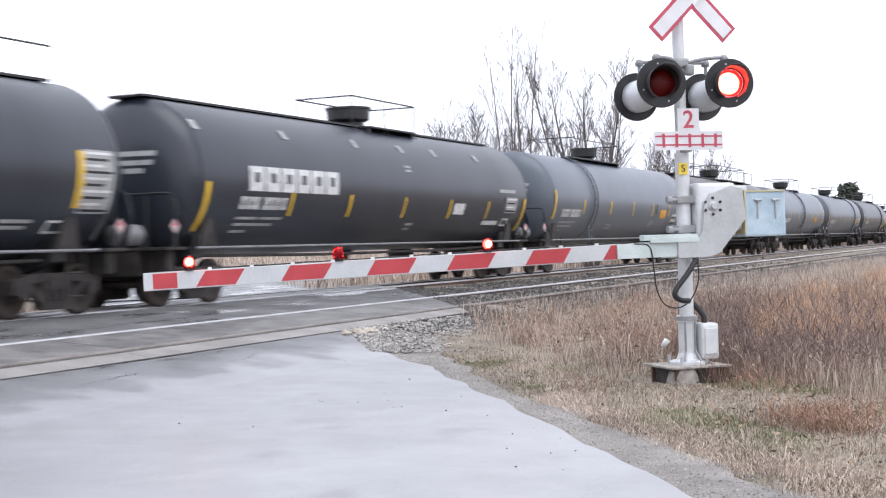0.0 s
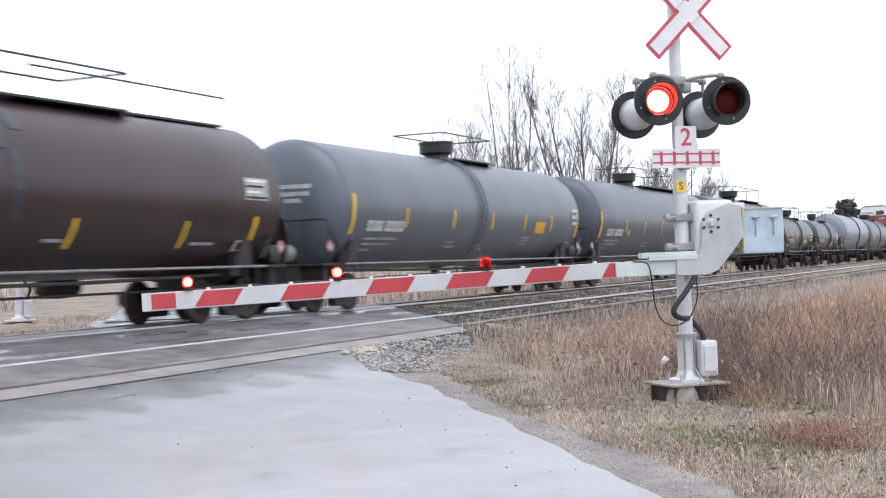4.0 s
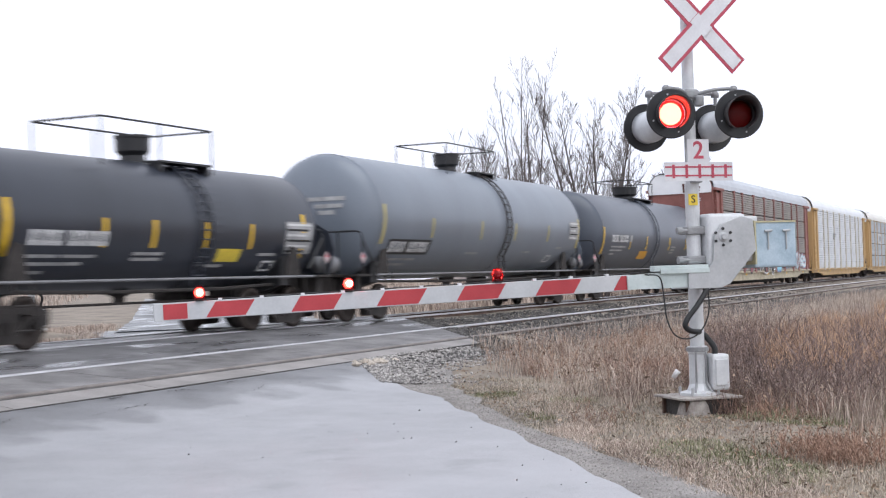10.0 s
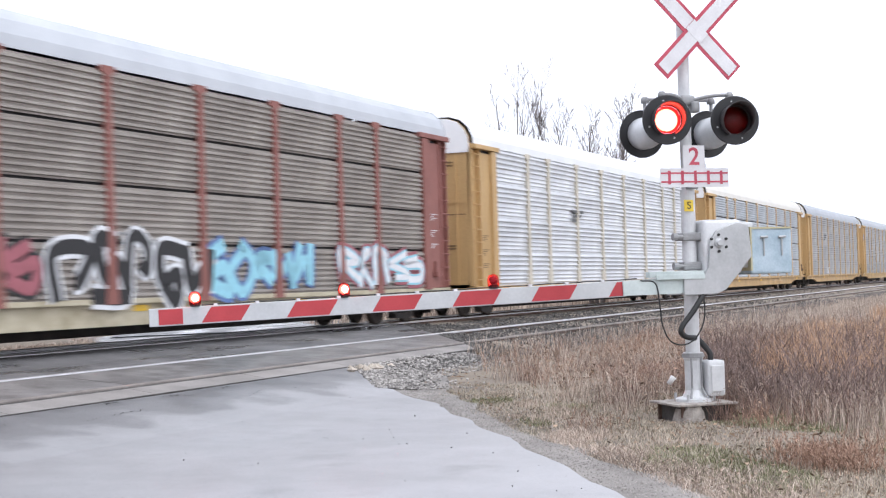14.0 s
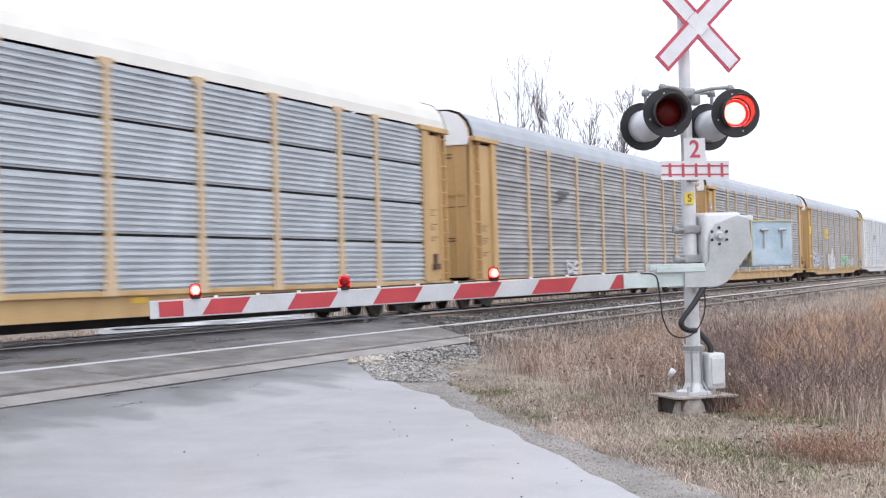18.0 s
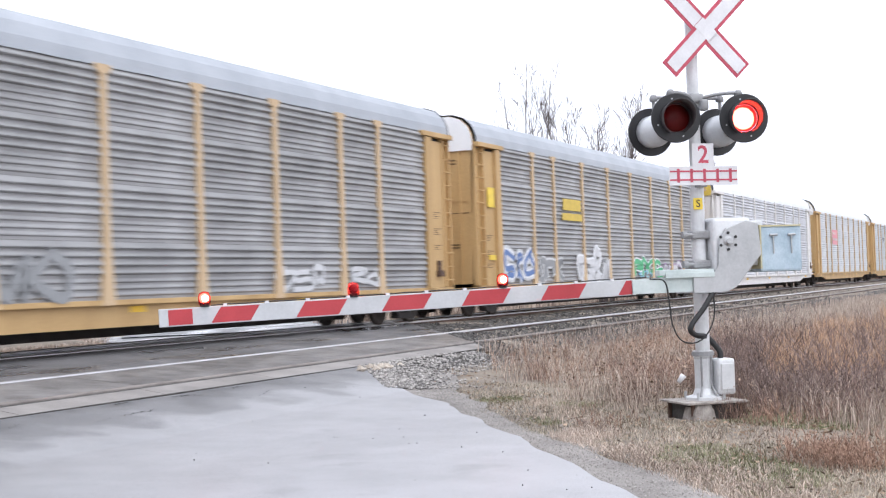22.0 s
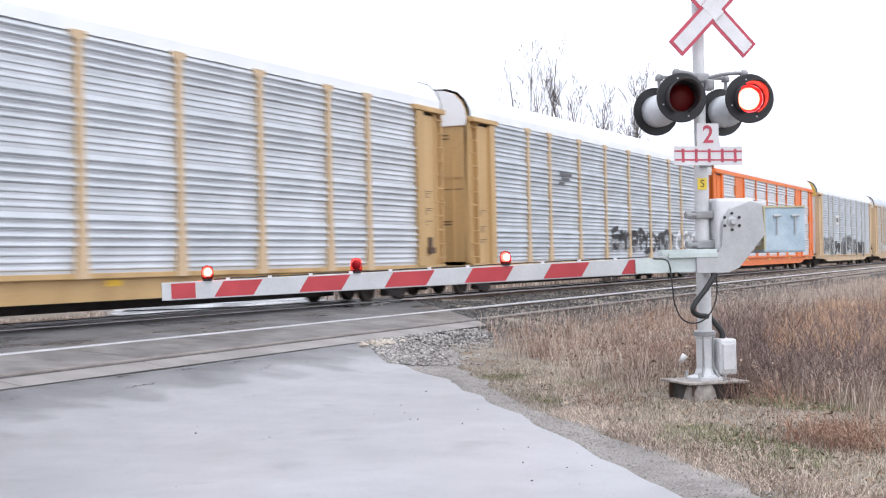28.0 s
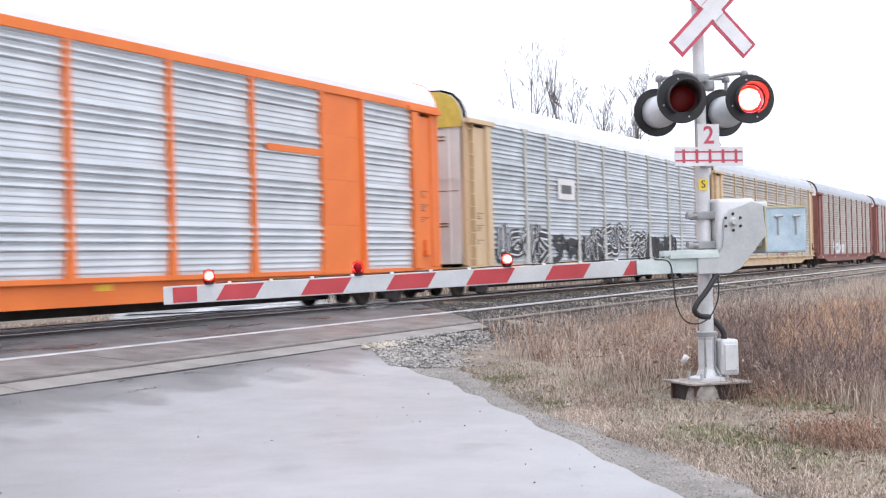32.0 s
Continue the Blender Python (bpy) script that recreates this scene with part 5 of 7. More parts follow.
def build_tank(m0, m1, paint, spec, label):
    """A tank car between two coupler middles."""
    length = m1 - m0
    r, half, hd = spec.get("r", 1.61), length / 2 - 1.42, 0.66
    zc = spec.get("top", 4.20) - r
    e = empty("tank_car", TURN @ pose((m0 + m1) / 2, TRACK_Y, RAIL_Z), label, "tank car", "cars of the freight train")
    TRAIN.append((e, (m0 + m1) / 2))
    shell = put("tank", tank_shell(half, r, hd), paint, e, m=pose(0.32, 0, zc))
    # weld rings
    for x in (-half, half):
        bm = bmesh.new()
        lathe(bm, [(r + 0.0005, -0.03), (r + 0.003, -0.02), (r + 0.003, 0.02), (r + 0.0005, 0.03)], "X", 64, (x, 0, 0))
        part("weld_ring", bm, paint, shell, smooth=True)
    # stub sills, saddles, trucks
    tx = length / 2 - 2.15
    for s in (-1, 1):
        bm = bmesh.new()
        xa, xb = sorted((s * (length / 2 - 0.55), s * (half - 1.6)))
        box(bm, xa, -0.32, 0.72, xb, 0.32, 1.12, 0.02)
        part("stub_sill", bm, STEEL_DARK, e)
        bm = bmesh.new()
        w = 0.2
        ys = [-1.12 + 2.24 * k / 14 for k in range(15)]
        outline = [(y, zc - math.sqrt(max(r * r - y * y, 0.02)) + 0.03) for y in ys] + [(1.1, 0.95), (0.5, 0.78), (-0.5, 0.78), (-1.1, 0.95)]
        prism(bm, outline, s * tx - w, s * tx + w, "YZ")
        part("saddle", bm, BLACK, e)
        truck(e, s * tx)
        coupler(e, s * (length / 2 - 0.62), s)
        # end platform with grab rails
        bm = bmesh.new()
        xe = s * (length / 2 - 0.95)
        box(bm, xe - 0.35, -1.45, 1.10, xe + 0.35, 1.45, 1.16, 0.008)
        part("end_platform", bm, STEEL_DARK, e)
        bm = bmesh.new()
        box(bm, xe - 0.12, -1.30, 0.70, xe + 0.12, 1.30, 1.095, 0.02)
        box(bm, xe - 0.34, -0.75, 0.62, xe + 0.34, 0.75, 1.09, 0.02)
        part("end_sill", bm, STEEL_DARK, e)
        bm = bmesh.new()
        rod(bm, (xe - 0.1 * s, -0.55, 1.16), (xe - 0.1 * s, -0.55, 1.62), 0.05, n=8)
        lathe(bm, [(0.0, -0.16), (0.17, -0.14), (0.20, 0.0), (0.17, 0.14), (0.0, 0.16)], "X", 14, (xe - 0.12 * s, -0.2, 1.36))
        part("brake_gear", bm, STEEL_DARK, e, "dark brake gear on the end platform")
        if s > 0:
            # added plate that blocks bright sky in the gap between cars
            bm = bmesh.new()
            prism(bm, [(-1.32, 1.17), (1.32, 1.17), (1.46, 1.75), (1.35, 2.15), (0.9, 2.4), (-0.9, 2.4), (-1.35, 2.15), (-1.46, 1.75)], half + 0.92, half + 0.95, "YZ")
            part("head_shield", bm, paint, e, "half-height plate added to block the sky between cars")
            bm = bmesh.new()
            lathe(bm, [(0.0, -0.45), (0.15, -0.42), (0.2, -0.34), (0.2, 0.34), (0.15, 0.42), (0.0, 0.45)], "X", 16, (half + 1.25, -1.05, 1.40))
            part("end_reservoir", bm, SIDE_PIPE, e, "grey air reservoir on the end platform", smooth=True)
        xr = s * (length / 2 - 0.95)
        bm = bmesh.new()
        hose(bm, [Vector((xr, y, z)) for y, z in ((-1.42, 1.16), (-1.42, 2.05), (-1.36, 2.17), (-1.25, 2.2), (1.25, 2.2), (1.36, 2.17), (1.42, 2.05), (1.42, 1.16))], 0.025, 6)
        part("end_handrail", bm, BLACK, e)
        for y in (-0.75, 0.75):
            bm = bmesh.new()
            rod(bm, (xr, y, 1.16), (xr, y, 2.2), 0.022, n=6)
            part("rail_post", bm, BLACK, e)
        bm = bmesh.new()
        rod(bm, (xr, -1.42, 2.0), (s * (half - 0.2), -1.42, 1.3), 0.022, n=6)
        part("rail_brace", bm, BLACK, e)
        bm = bmesh.new()
        xs = s * (half - 0.75)
        pipe(bm, [(xs - 0.22, -1.5, 1.2), (xs - 0.22, -1.52, 0.35), (xs + 0.22, -1.52, 0.35), (xs + 0.22, -1.5, 1.2)], 0.02)
        pipe(bm, [(xs - 0.22, -1.52, 0.75), (xs + 0.22, -1.52, 0.75)], 0.02)
        prism(bm, [(xs - 0.3, 1.14), (xs + 0.3, 1.14), (xs + 0.22, 1.75), (xs - 0.05, 1.8)], -1.35, -1.31)
        part("sill_step", bm, STEEL_DARK, e)
        # diamond placard on a post
        bm = bmesh.new()
        xp = s * (half + 0.55)
        prism(bm, [(xp, 1.41), (xp + 0.14, 1.55), (xp, 1.69), (xp - 0.14, 1.55)], -1.48, -1.465)
        pl = part("placard", bm, PLACARD, e, "white and red diamond placard")
        bm = bmesh.new()
        prism(bm, [(xp, 1.56), (xp + 0.08, 1.56), (xp, 1.65), (xp - 0.08, 1.56)], -1.486, -1.4805)
        part("placard_print", bm, RED_PRINT, pl)
        bm = bmesh.new()
        rod(bm, (xp, -1.45, 1.14), (xp, -1.45, 1.4), 0.02)
        part("placard_post", bm, STEEL_DARK, e)
    # brake pipes and gear below the belly
    bm = bmesh.new()
    pipe(bm, [(-tx, -0.9, 0.98), (-tx * 0.4, -1.15, 0.92), (tx * 0.4, -1.15, 0.92), (tx, -0.9, 0.98)], 0.035)
    pipe(bm, [(-tx, -0.5, 0.7), (tx, -0.5, 0.7)], 0.025)
    part("brake_pipe", bm, STEEL_DARK, e)
    bm = bmesh.new()
    rod(bm, (-tx - 0.6, -1.50, 1.13), (tx + 0.6, -1.50, 1.13), 0.028, n=8)
    part("side_handrail", bm, SIDE_PIPE, e, "grey pipe rail along the sill")
    bm = bmesh.new()
    lathe(bm, [(0.0, -0.5), (0.2, -0.48), (0.22, 0.0), (0.2, 0.48), (0.0, 0.5)], "X", 16, (half * 0.55, 0.75, 0.85))
    part("air_reservoir", bm, STEEL_DARK, e, smooth=True)
    bm = bmesh.new()
    lathe(bm, [(0.24, zc - r + 0.1), (0.24, zc - r - 0.06), (0.13, zc - r - 0.1), (0.12, zc - r - 0.24), (0.0, zc - r - 0.24)], "Z", 16)
    part("outlet_valve", bm, STEEL_DARK, e)
    # top platform, manway and rails
    fx = spec.get("fx", 0.0)
    hx, pl = spec.get("hatch", -0.6) + fx, spec.get("deck", 2.4)
    ztop = zc + r
    bm = bmesh.new()
    hw = spec.get("hatch_r", 0.45)
    lathe(bm, [(hw * 1.0, ztop - 0.2), (hw * 0.8, ztop + 0.12), (hw * 1.12, ztop + 0.2), (hw * 1.15, ztop + 0.46), (hw * 1.22, ztop + 0.47), (hw * 1.22, ztop + 0.52), (0.0, ztop + 0.55)], "Z", 20, (hx, 0, 0))
    hatch = part("manway_housing", bm, BLACK, e, "black valve housing on the tank top", smooth=False)
    bm = bmesh.new()
    x0, x1 = hx + spec.get("deck0", -0.4), hx + pl
    for y in (-0.62, 0.62):
        box(bm, x0, y - 0.2, ztop - 0.06, x1, y + 0.2, ztop - 0.02)
        for x in (x0 + 0.1, x1 - 0.1):
            box(bm, x - 0.04, y - 0.15, ztop - 0.3, x + 0.04, y + 0.15, ztop - 0.06)
    deck = part("top_walkway", bm, BLACK, e, "dark grated walkway")
    ra, rb = hx - spec.get("rail", 1.3), hx + pl
    bm = bmesh.new()
    pipe(bm, [(ra, -0.8, ztop + 0.68), (rb, -0.8, ztop + 0.68), (rb, 0.8, ztop + 0.68), (ra, 0.8, ztop + 0.68), (ra, -0.8, ztop + 0.68)], 0.02)
    rail = part("top_handrail", bm, BLACK, e, "thin dark safety railing")
    for y in (-0.8, 0.8):
        for x in (ra, (ra + rb) / 2, rb):
            bm = bmesh.new()
            rod(bm, (x, y, ztop - 0.22), (x, y, ztop + 0.68), 0.017, n=6)
            part("rail_post", bm, BLACK, rail)
    if spec.get("walk"):
        bm = bmesh.new()
        box(bm, -half, -0.42, ztop - 0.02, half, 0.42, ztop + 0.025)
        part("running_board", bm, BLACK, e, "full-length dark running board")
        for a, b in ((-half, hx - 1.6), (hx + 2.8, half)) if spec.get("long_rail") else ():
            bm = bmesh.new()
            rod(bm, (a, -0.5, ztop + 0.60), (b, -0.5, ztop + 0.60), 0.018, n=6)
            part("long_handrail", bm, BLACK, e)
            for x in np.linspace(a, b, 4):
                bm = bmesh.new()
                rod(bm, (x, -0.5, ztop - 0.06), (x, -0.5, ztop + 0.60), 0.015, n=6)
                part("rail_post", bm, BLACK, e)
    # side ladder following the curve
    if spec.get("ladder", True):
        lx = hx + spec.get("ladder_x", 2.0)
        arc = [(lx, -(r + 0.06) * math.cos(radians(a)), zc + (r + 0.06) * math.sin(radians(a))) for a in range(75, -40, -8)]
        lm = spec.get("ladder_mat", paint)
        for s in (-0.2, 0.2):
            bm = bmesh.new()
            hose(bm, [Vector((lx + s, y, z)) for _, y, z in arc] + [Vector((lx + s, -r + 0.25, 1.0))], 0.022, 6)
            part("ladder_stile", bm, lm, e)
        rung = shared("tank_rung", lambda: mesh_of(rod(bmesh.new(), (-0.2, 0, 0), (0.2, 0, 0), 0.015, n=6), "ladder_rung"))
        for y, z in [(y, z) for _, y, z in arc[1:]] + [(-r + 0.2, z) for z in (1.2, 1.45)]:
            put("ladder_rung", rung, lm, e, m=pose(lx, y, z))
        lag = bmesh.new()
        lathe(lag, [(r + 0.002, lx - 0.28), (r + 0.012, lx - 0.28), (r + 0.012, lx + 0.28), (r + 0.002, lx + 0.28)], "X", 48)
        part("reinforcing_band", lag, paint, shell, smooth=False)
    zd, sh = zc + spec.get("drop", 0.12), fx - 0.2
    # reflector stripes: long ones at the ends, short ones between
    xs = spec.get("stripes", (-0.98 * half, -0.62 * half, -0.29 * half, 0.03 * half, 0.36 * half, 0.68 * half, 0.98 * half))
    sz = spec.get("stripe_z", -0.42)
    for x in xs:
        long = x == xs[0] or (x == xs[-1] and x > 0.8 * half)
        x = min(x - 0.2, half + 0.2)
        mid, tall = (sz - (-0.04 if sz > -0.6 else 0.1), 0.49) if long else (sz, 0.26)
        w = 0.075 if long else 0.055
        stencil(e, x - w, zd + mid - tall, x + w, zd + mid + tall, spec.get("stripe_mat", STRIPE_YELLOW), r + 0.008, zc, name="reflector_stripe", label="yellow reflector stripe")
    # lettering as plain bars
    x, mz = spec.get("mark", -half + 1.1) + sh, zd + spec.get("mark_z", -0.66)
    lx0, W = x, spec.get("mark_mat", DECAL_WHITE)
    pitch = spec.get("mark_w", 2.1) / 9.6
    if spec.get("mark_back"):
        stencil(e, x - 0.12, mz - 0.19, x + pitch * 9.6 + 0.1, mz + 0.19, BLACK, r + 0.005, zc, name="marking_plate", label="black panel behind the lettering")
    for k in range(10):
        if k != 4:
            stencil(e, x, mz - 0.13, x + pitch * 0.74, mz + 0.13, W, r + 0.009, zc, name="lettering_bar")
            stencil(e, x + pitch * 0.26, mz - 0.05, x + pitch * 0.5, mz + 0.05 + 0.03 * (k % 2), paint, r + 0.013, zc, name="lettering_bar")
        x += pitch * (0.6 if k == 4 else 1.0)
    for k, (x, dz, w) in enumerate(((0.0, -0.31, 0.85), (0.95, -0.31, 0.9), (0.05, -0.44, 1.5), (0.1, -0.58, 0.55))[:spec.get("lines", 4)]):
        stencil(e, lx0 + x, mz + dz - 0.028, lx0 + x + w, mz + dz + 0.028, DECAL_GREY, r + 0.009, zc, name="lettering_bar")
    bx0, bx1, bz0, bz1 = spec.get("panel", (half - 0.85, half - 0.05, -0.45, 0.12))
    bx0, bx1 = bx0 + fx, min(bx1 + fx, half + 0.25)
    stencil(e, bx0, zd + bz0, bx1, zd + bz1, DECAL_GREY, r + 0.008, zc, name="data_panel", label="grey panel of small print")
    rows_n = max(4, int((bz1 - bz0) / 0.1))
    for k in range(rows_n):
        z = zd + bz1 - (k + 0.5) * (bz1 - bz0) / rows_n
        stencil(e, bx0 + 0.05, z - 0.028, bx1 - 0.05 - 0.12 * (k % 3), z + 0.018, SHADE_PRINT_DARK if k % 2 else DECAL_WHITE, r + 0.012, zc, name="lettering_bar")
    for x, z, w in spec.get("notes", ((-2.6, -1.05, 0.6), (-2.6, -1.17, 0.7), (3.3, -0.9, 0.6), (3.3, -1.0, 0.6), (3.3, -1.1, 0.5), (half - 1.4, -1.05, 0.6))):
        stencil(e, x + fx, zd + z - 0.03, x + fx + w, zd + z + 0.03, DECAL_GREY, r + 0.009, zc, name="lettering_bar")
    # outlined notice box near the trailing end
    qx, qz = spec.get("notice", (half - 1.0, -1.14))
    qx += fx
    stencil(e, qx, zd + qz - 0.11, qx + 0.5, zd + qz + 0.11, DECAL_WHITE, r + 0.009, zc, name="notice_box", label="white outlined notice box")
    stencil(e, qx + 0.06, zd + qz - 0.07, qx + 0.44, zd + qz + 0.07, paint, r + 0.013, zc, name="notice_box")
    # lettering bars on the leading head
    for k, (ya, yb, z) in enumerate(((-0.85, 0.15, 0.42), (-0.8, -0.05, 0.24), (-0.6, -0.15, 0.08))):
        bm = bmesh.new()
        prev = None
        for i in range(5):
            y = ya + (yb - ya) * i / 4
            cur = []
            for zz in (z - 0.05, z + 0.05):
                x = -half - (hd + 0.012) * math.sqrt(1 - (y * y + zz * zz) / (r * r))
                cur.append(bm.verts.new((x + 0.32, y, zc + zz)))
            if prev:
                bm.faces.new((prev[0], prev[1], cur[1], cur[0]))
            prev = cur
        part("lettering_bar", bm, DECAL_GREY, e)
    for x, z0, z1, w, mt in spec.get("plates", ()):
        stencil(e, x + sh, zd + z0, x + sh + w, zd + z1, mt, r + 0.010, zc, name="marking_plate", label="painted marking panel")
    return e


def paint_tank(name, c, dirt, rough=0.33):
    return material(name, dirt, c, rough, 0.0, 0.55, 30, 0.04, 0.8, streak=True)


def block_word(e, x, z0, z1, n, w, r, zc, mt):
    """A word too large to letter: plain blocks of its size."""
    for k in range(n):
        x0 = x + k * (w + 0.07)
        stencil(e, x0, z0, x0 + w, z1, mt, r + 0.009, zc, name="lettering_block", label="white lettering block")
        stencil(e, x0 + w * 0.3, z0 + (z1 - z0) * 0.35, x0 + w * 0.68, z1 - (z1 - z0) * 0.25, TANK_BLACK, r + 0.013, zc, name="lettering_block")


TANK_BLACK = paint_tank("black_tank_paint", (0.041, 0.047, 0.062), (0.018, 0.021, 0.028))
TANK_SLATE = paint_tank("slate_grey_tank_paint", (0.125, 0.144, 0.176), (0.070, 0.081, 0.100))
TANK_CHAR = paint_tank("charcoal_tank_paint", (0.088, 0.102, 0.130), (0.050, 0.058, 0.074))
TANK_BROWN = paint_tank("brown_tank_paint", (0.045, 0.027, 0.027), (0.017, 0.0105, 0.011))
TANK_GREY = paint_tank("pale_grey_tank_paint", (0.21, 0.24, 0.282), (0.125, 0.143, 0.17))
FADED_STRIPE = plain("faded_yellow_reflector", (0.50, 0.42, 0.16), 0.5)


def ladder_on_head(e, length, r, zc):
    """Upright ladder standing on the leading end platform."""
    x = -length / 2 + 0.75
    bm = bmesh.new()
    for y in (-0.98, -0.56):
        rod(bm, (x, y, 1.16), (x + 0.42, y, zc + 1.25), 0.024, n=6)
    part("ladder_stile", bm, BLACK, e)
    for k in range(9):
        f = (k + 0.5) / 9
        bm = bmesh.new()
        p = Vector((x, 0, 1.16)).lerp(Vector((x + 0.42, 0, zc + 1.25)), f)
        rod(bm, (p.x, -0.98, p.z), (p.x, -0.56, p.z), 0.016, n=5)
        part("ladder_rung", bm, BLACK, e)


YELLOW_PLATE = plain("yellow_marking_panel", (0.72, 0.55, 0.06), 0.5)
ORANGE_PLATE = plain("orange_marking_panel", (0.66, 0.33, 0.03), 0.5)


def build_tanks():
    DW, DG = DECAL_WHITE, DECAL_GREY
    build_tank(-0.6, 20.15, TANK_BLACK, dict(fx=0.04, walk=True, long_rail=True, ladder=False, stripes=(-8.16, -5.26, -2.36, 0.54, 3.44, 5.94, 8.49), stripe_z=-0.40, panel=(8.3, 9.3, -0.94, 0.16), notice=(7.7, -1.17),
               notes=((6.5, -1.08, 0.8), (6.5, -1.18, 0.7))), "black tank car with yellow reflector stripes")
    t1 = build_tank(20.1, 41.05, TANK_BLACK, dict(fx=0.08, walk=True, ladder=False, stripes=(-8.4, -5.04, -2.29, 0.74, 3.68, 6.46, 9.48), stripe_z=-0.66, mark=-7.2, mark_w=1.9, mark_z=-0.67, hatch=0.4, hatch_r=0.5,
                    panel=(7.6, 8.5, -0.72, -0.25), notes=((0.5, 0.40, 0.35), (0.5, 0.29, 0.35), (0.9, -1.08, 0.45), (0.9, -1.20, 0.35)), notice=(7.6, -1.0),
                    plates=((3.85, -0.80, -0.50, 0.75, DW), (6.3, -1.08, -0.96, 1.2, DW), (7.2, -0.12, -0.02, 1.3, DG), *[(x, 0.78, 0.98, 0.22, DG) for x in (-8.6, -5.1, -1.7, 0.9, 3.0, 6.0)])),
                    "black tank car with large white lettering blocks")
    r, zc = 1.61, 4.20 - 1.61
    block_word(t1, -7.08, zc - 0.30, zc + 0.22, 6, 0.59, r, zc, DW)
    build_tank(41.1, 62.05, TANK_SLATE, dict(fx=0.32, hatch=-0.9, ladder_x=-3.8, deck0=-4.0, deck=2.2, rail=4.0, stripes=(-8.55, -5.38, -2.14, 0.93, 3.84, 6.54, 9.57), mark=-8.05, mark_w=2.05,
               plates=((4.8, -0.76, -0.40, 0.9, ORANGE_PLATE), (4.1, -0.6, -0.2, 0.1, SHADE_PRINT_DARK)), panel=(6.6, 7.5, -1.0, -0.55)), "slate grey tank car with yellow reflector stripes")
    t3 = build_tank(62.0, 83.3, TANK_BROWN, dict(fx=-0.02, hatch=0.2, ladder=False, walk=True, long_rail=True, deck=5.2, deck0=-0.6, rail=1.6, stripes=(-8.95, -5.48, -2.38, -0.03, 3.06, 6.41, 8.88), stripe_z=-0.93, mark=-8.2, mark_w=2.1, mark_z=-0.71, lines=2,
               panel=(8.2, 9.1, -0.2, 0.27), notes=((6.6, -1.1, 0.8), (2.2, -1.05, 0.5))), "dull brown tank car with dark spill streaks below the hatch")
    for k, (x, z0, z1, w) in enumerate(((-0.5, 0.75, 1.3, 0.16), (-0.1, 0.95, 1.3, 0.25), (0.5, 0.8, 1.28, 0.12), (1.0, 0.55, 1.3, 0.2), (1.5, 0.9, 1.3, 0.3), (0.2, -0.1, 0.9, 0.14), (1.25, -0.6, 0.6, 0.2))):
        stencil(t3, x + -0.02, zc + z0, x + -0.02 + w, zc + z1, TANK_BLACK, r + 0.006, zc, name="spill_streak", label="dark spill streak")
    ladder_on_head(t3, 21.3, r, zc)
    build_tank(83.8, 103.95, TANK_SLATE, dict(fx=0.43, hatch=0.0, ladder_x=-0.4, stripes=(-7.97, -4.97, -1.87, 1.03, 3.83, 6.33, 9.13), plates=((4.4, -0.76, -0.40, 0.9, ORANGE_PLATE),)), "slate grey tank car with an orange panel")
    build_tank(103.9, 125.05, TANK_CHAR, dict(fx=0.15, hatch=-0.3, deck0=0.1, deck=6.2, rail=1.5, ladder_x=5.75, stripes=(-8.64, -5.27, -2.56, 0.14, 3.1, 5.99, 9.74), mark=-7.86, mark_w=2.1,
               plates=((6.15, -0.78, -0.41, 0.9, ORANGE_PLATE), (3.5, -0.6, -0.2, 0.1, SHADE_PRINT_DARK), (-5.1, -0.78, -0.55, 0.25, DG)), panel=(7.7, 8.9, -0.9, -0.35)), "charcoal grey tank car with black hatch and railing")
    build_tank(125.05, 145.3, TANK_BLACK, dict(fx=0.36, hatch=0.15, deck0=0.1, deck=4.9, rail=2.6, ladder_x=4.45, stripes=(-8.15, -4.93, -2.15, 0.46, 3.19, 6.01, 9.19), stripe_z=-0.34, mark=-7.2, mark_w=2.0, mark_z=-0.62,
               stripe_mat=STRIPE_YELLOW, panel=(7.5, 8.15, -0.84, -0.2), notes=((-2.8, -1.0, 0.7), (-2.9, -1.12, 0.9), (3.1, -0.80, 0.6), (3.1, -0.90, 0.6), (3.0, -1.0, 0.6), (3.6, -0.42, 0.35), (0.5, 0.70, 0.45), (0.55, 0.60, 0.45), (0.6, 0.50, 0.45)),
               plates=((7.2, -0.15, -0.05, 1.0, DW), (6.35, -0.42, 0.05, 0.55, TANK_SLATE), (6.2, -1.12, -0.88, 0.65, ORANGE_PLATE), (6.9, -0.85, -0.6, 0.5, DG))), "black tank car with bright yellow reflector stripes")
    sm = dict(r=1.28, top=3.49, drop=0.03, hatch_r=0.5, deck=1.6, rail=2.0)
    build_tank(145.15, 158.85, TANK_BLACK, dict(sm, fx=0.32, hatch=1.1, ladder_x=-0.5, stripes=(-4.71, -2.67, -0.65, 1.9, 3.89, 5.85), stripe_z=-0.05, mark=-4.1, mark_w=2.2, mark_z=-0.42, panel=(4.4, 5.4, -0.38, 0.18),
               notes=((-1.9, -0.66, 0.6), (-1.9, -0.76, 0.6), (-1.95, -0.86, 0.55), (3.1, -0.40, 0.6), (3.1, -0.50, 0.7), (3.0, -0.6, 0.5), (3.0, -0.72, 0.45), (-0.6, -0.85, 1.9)), notice=(3.5, -0.85),
               plates=((2.05, -0.58, -0.31, 0.85, YELLOW_PLATE),)), "short black tank car with a tall hatch")
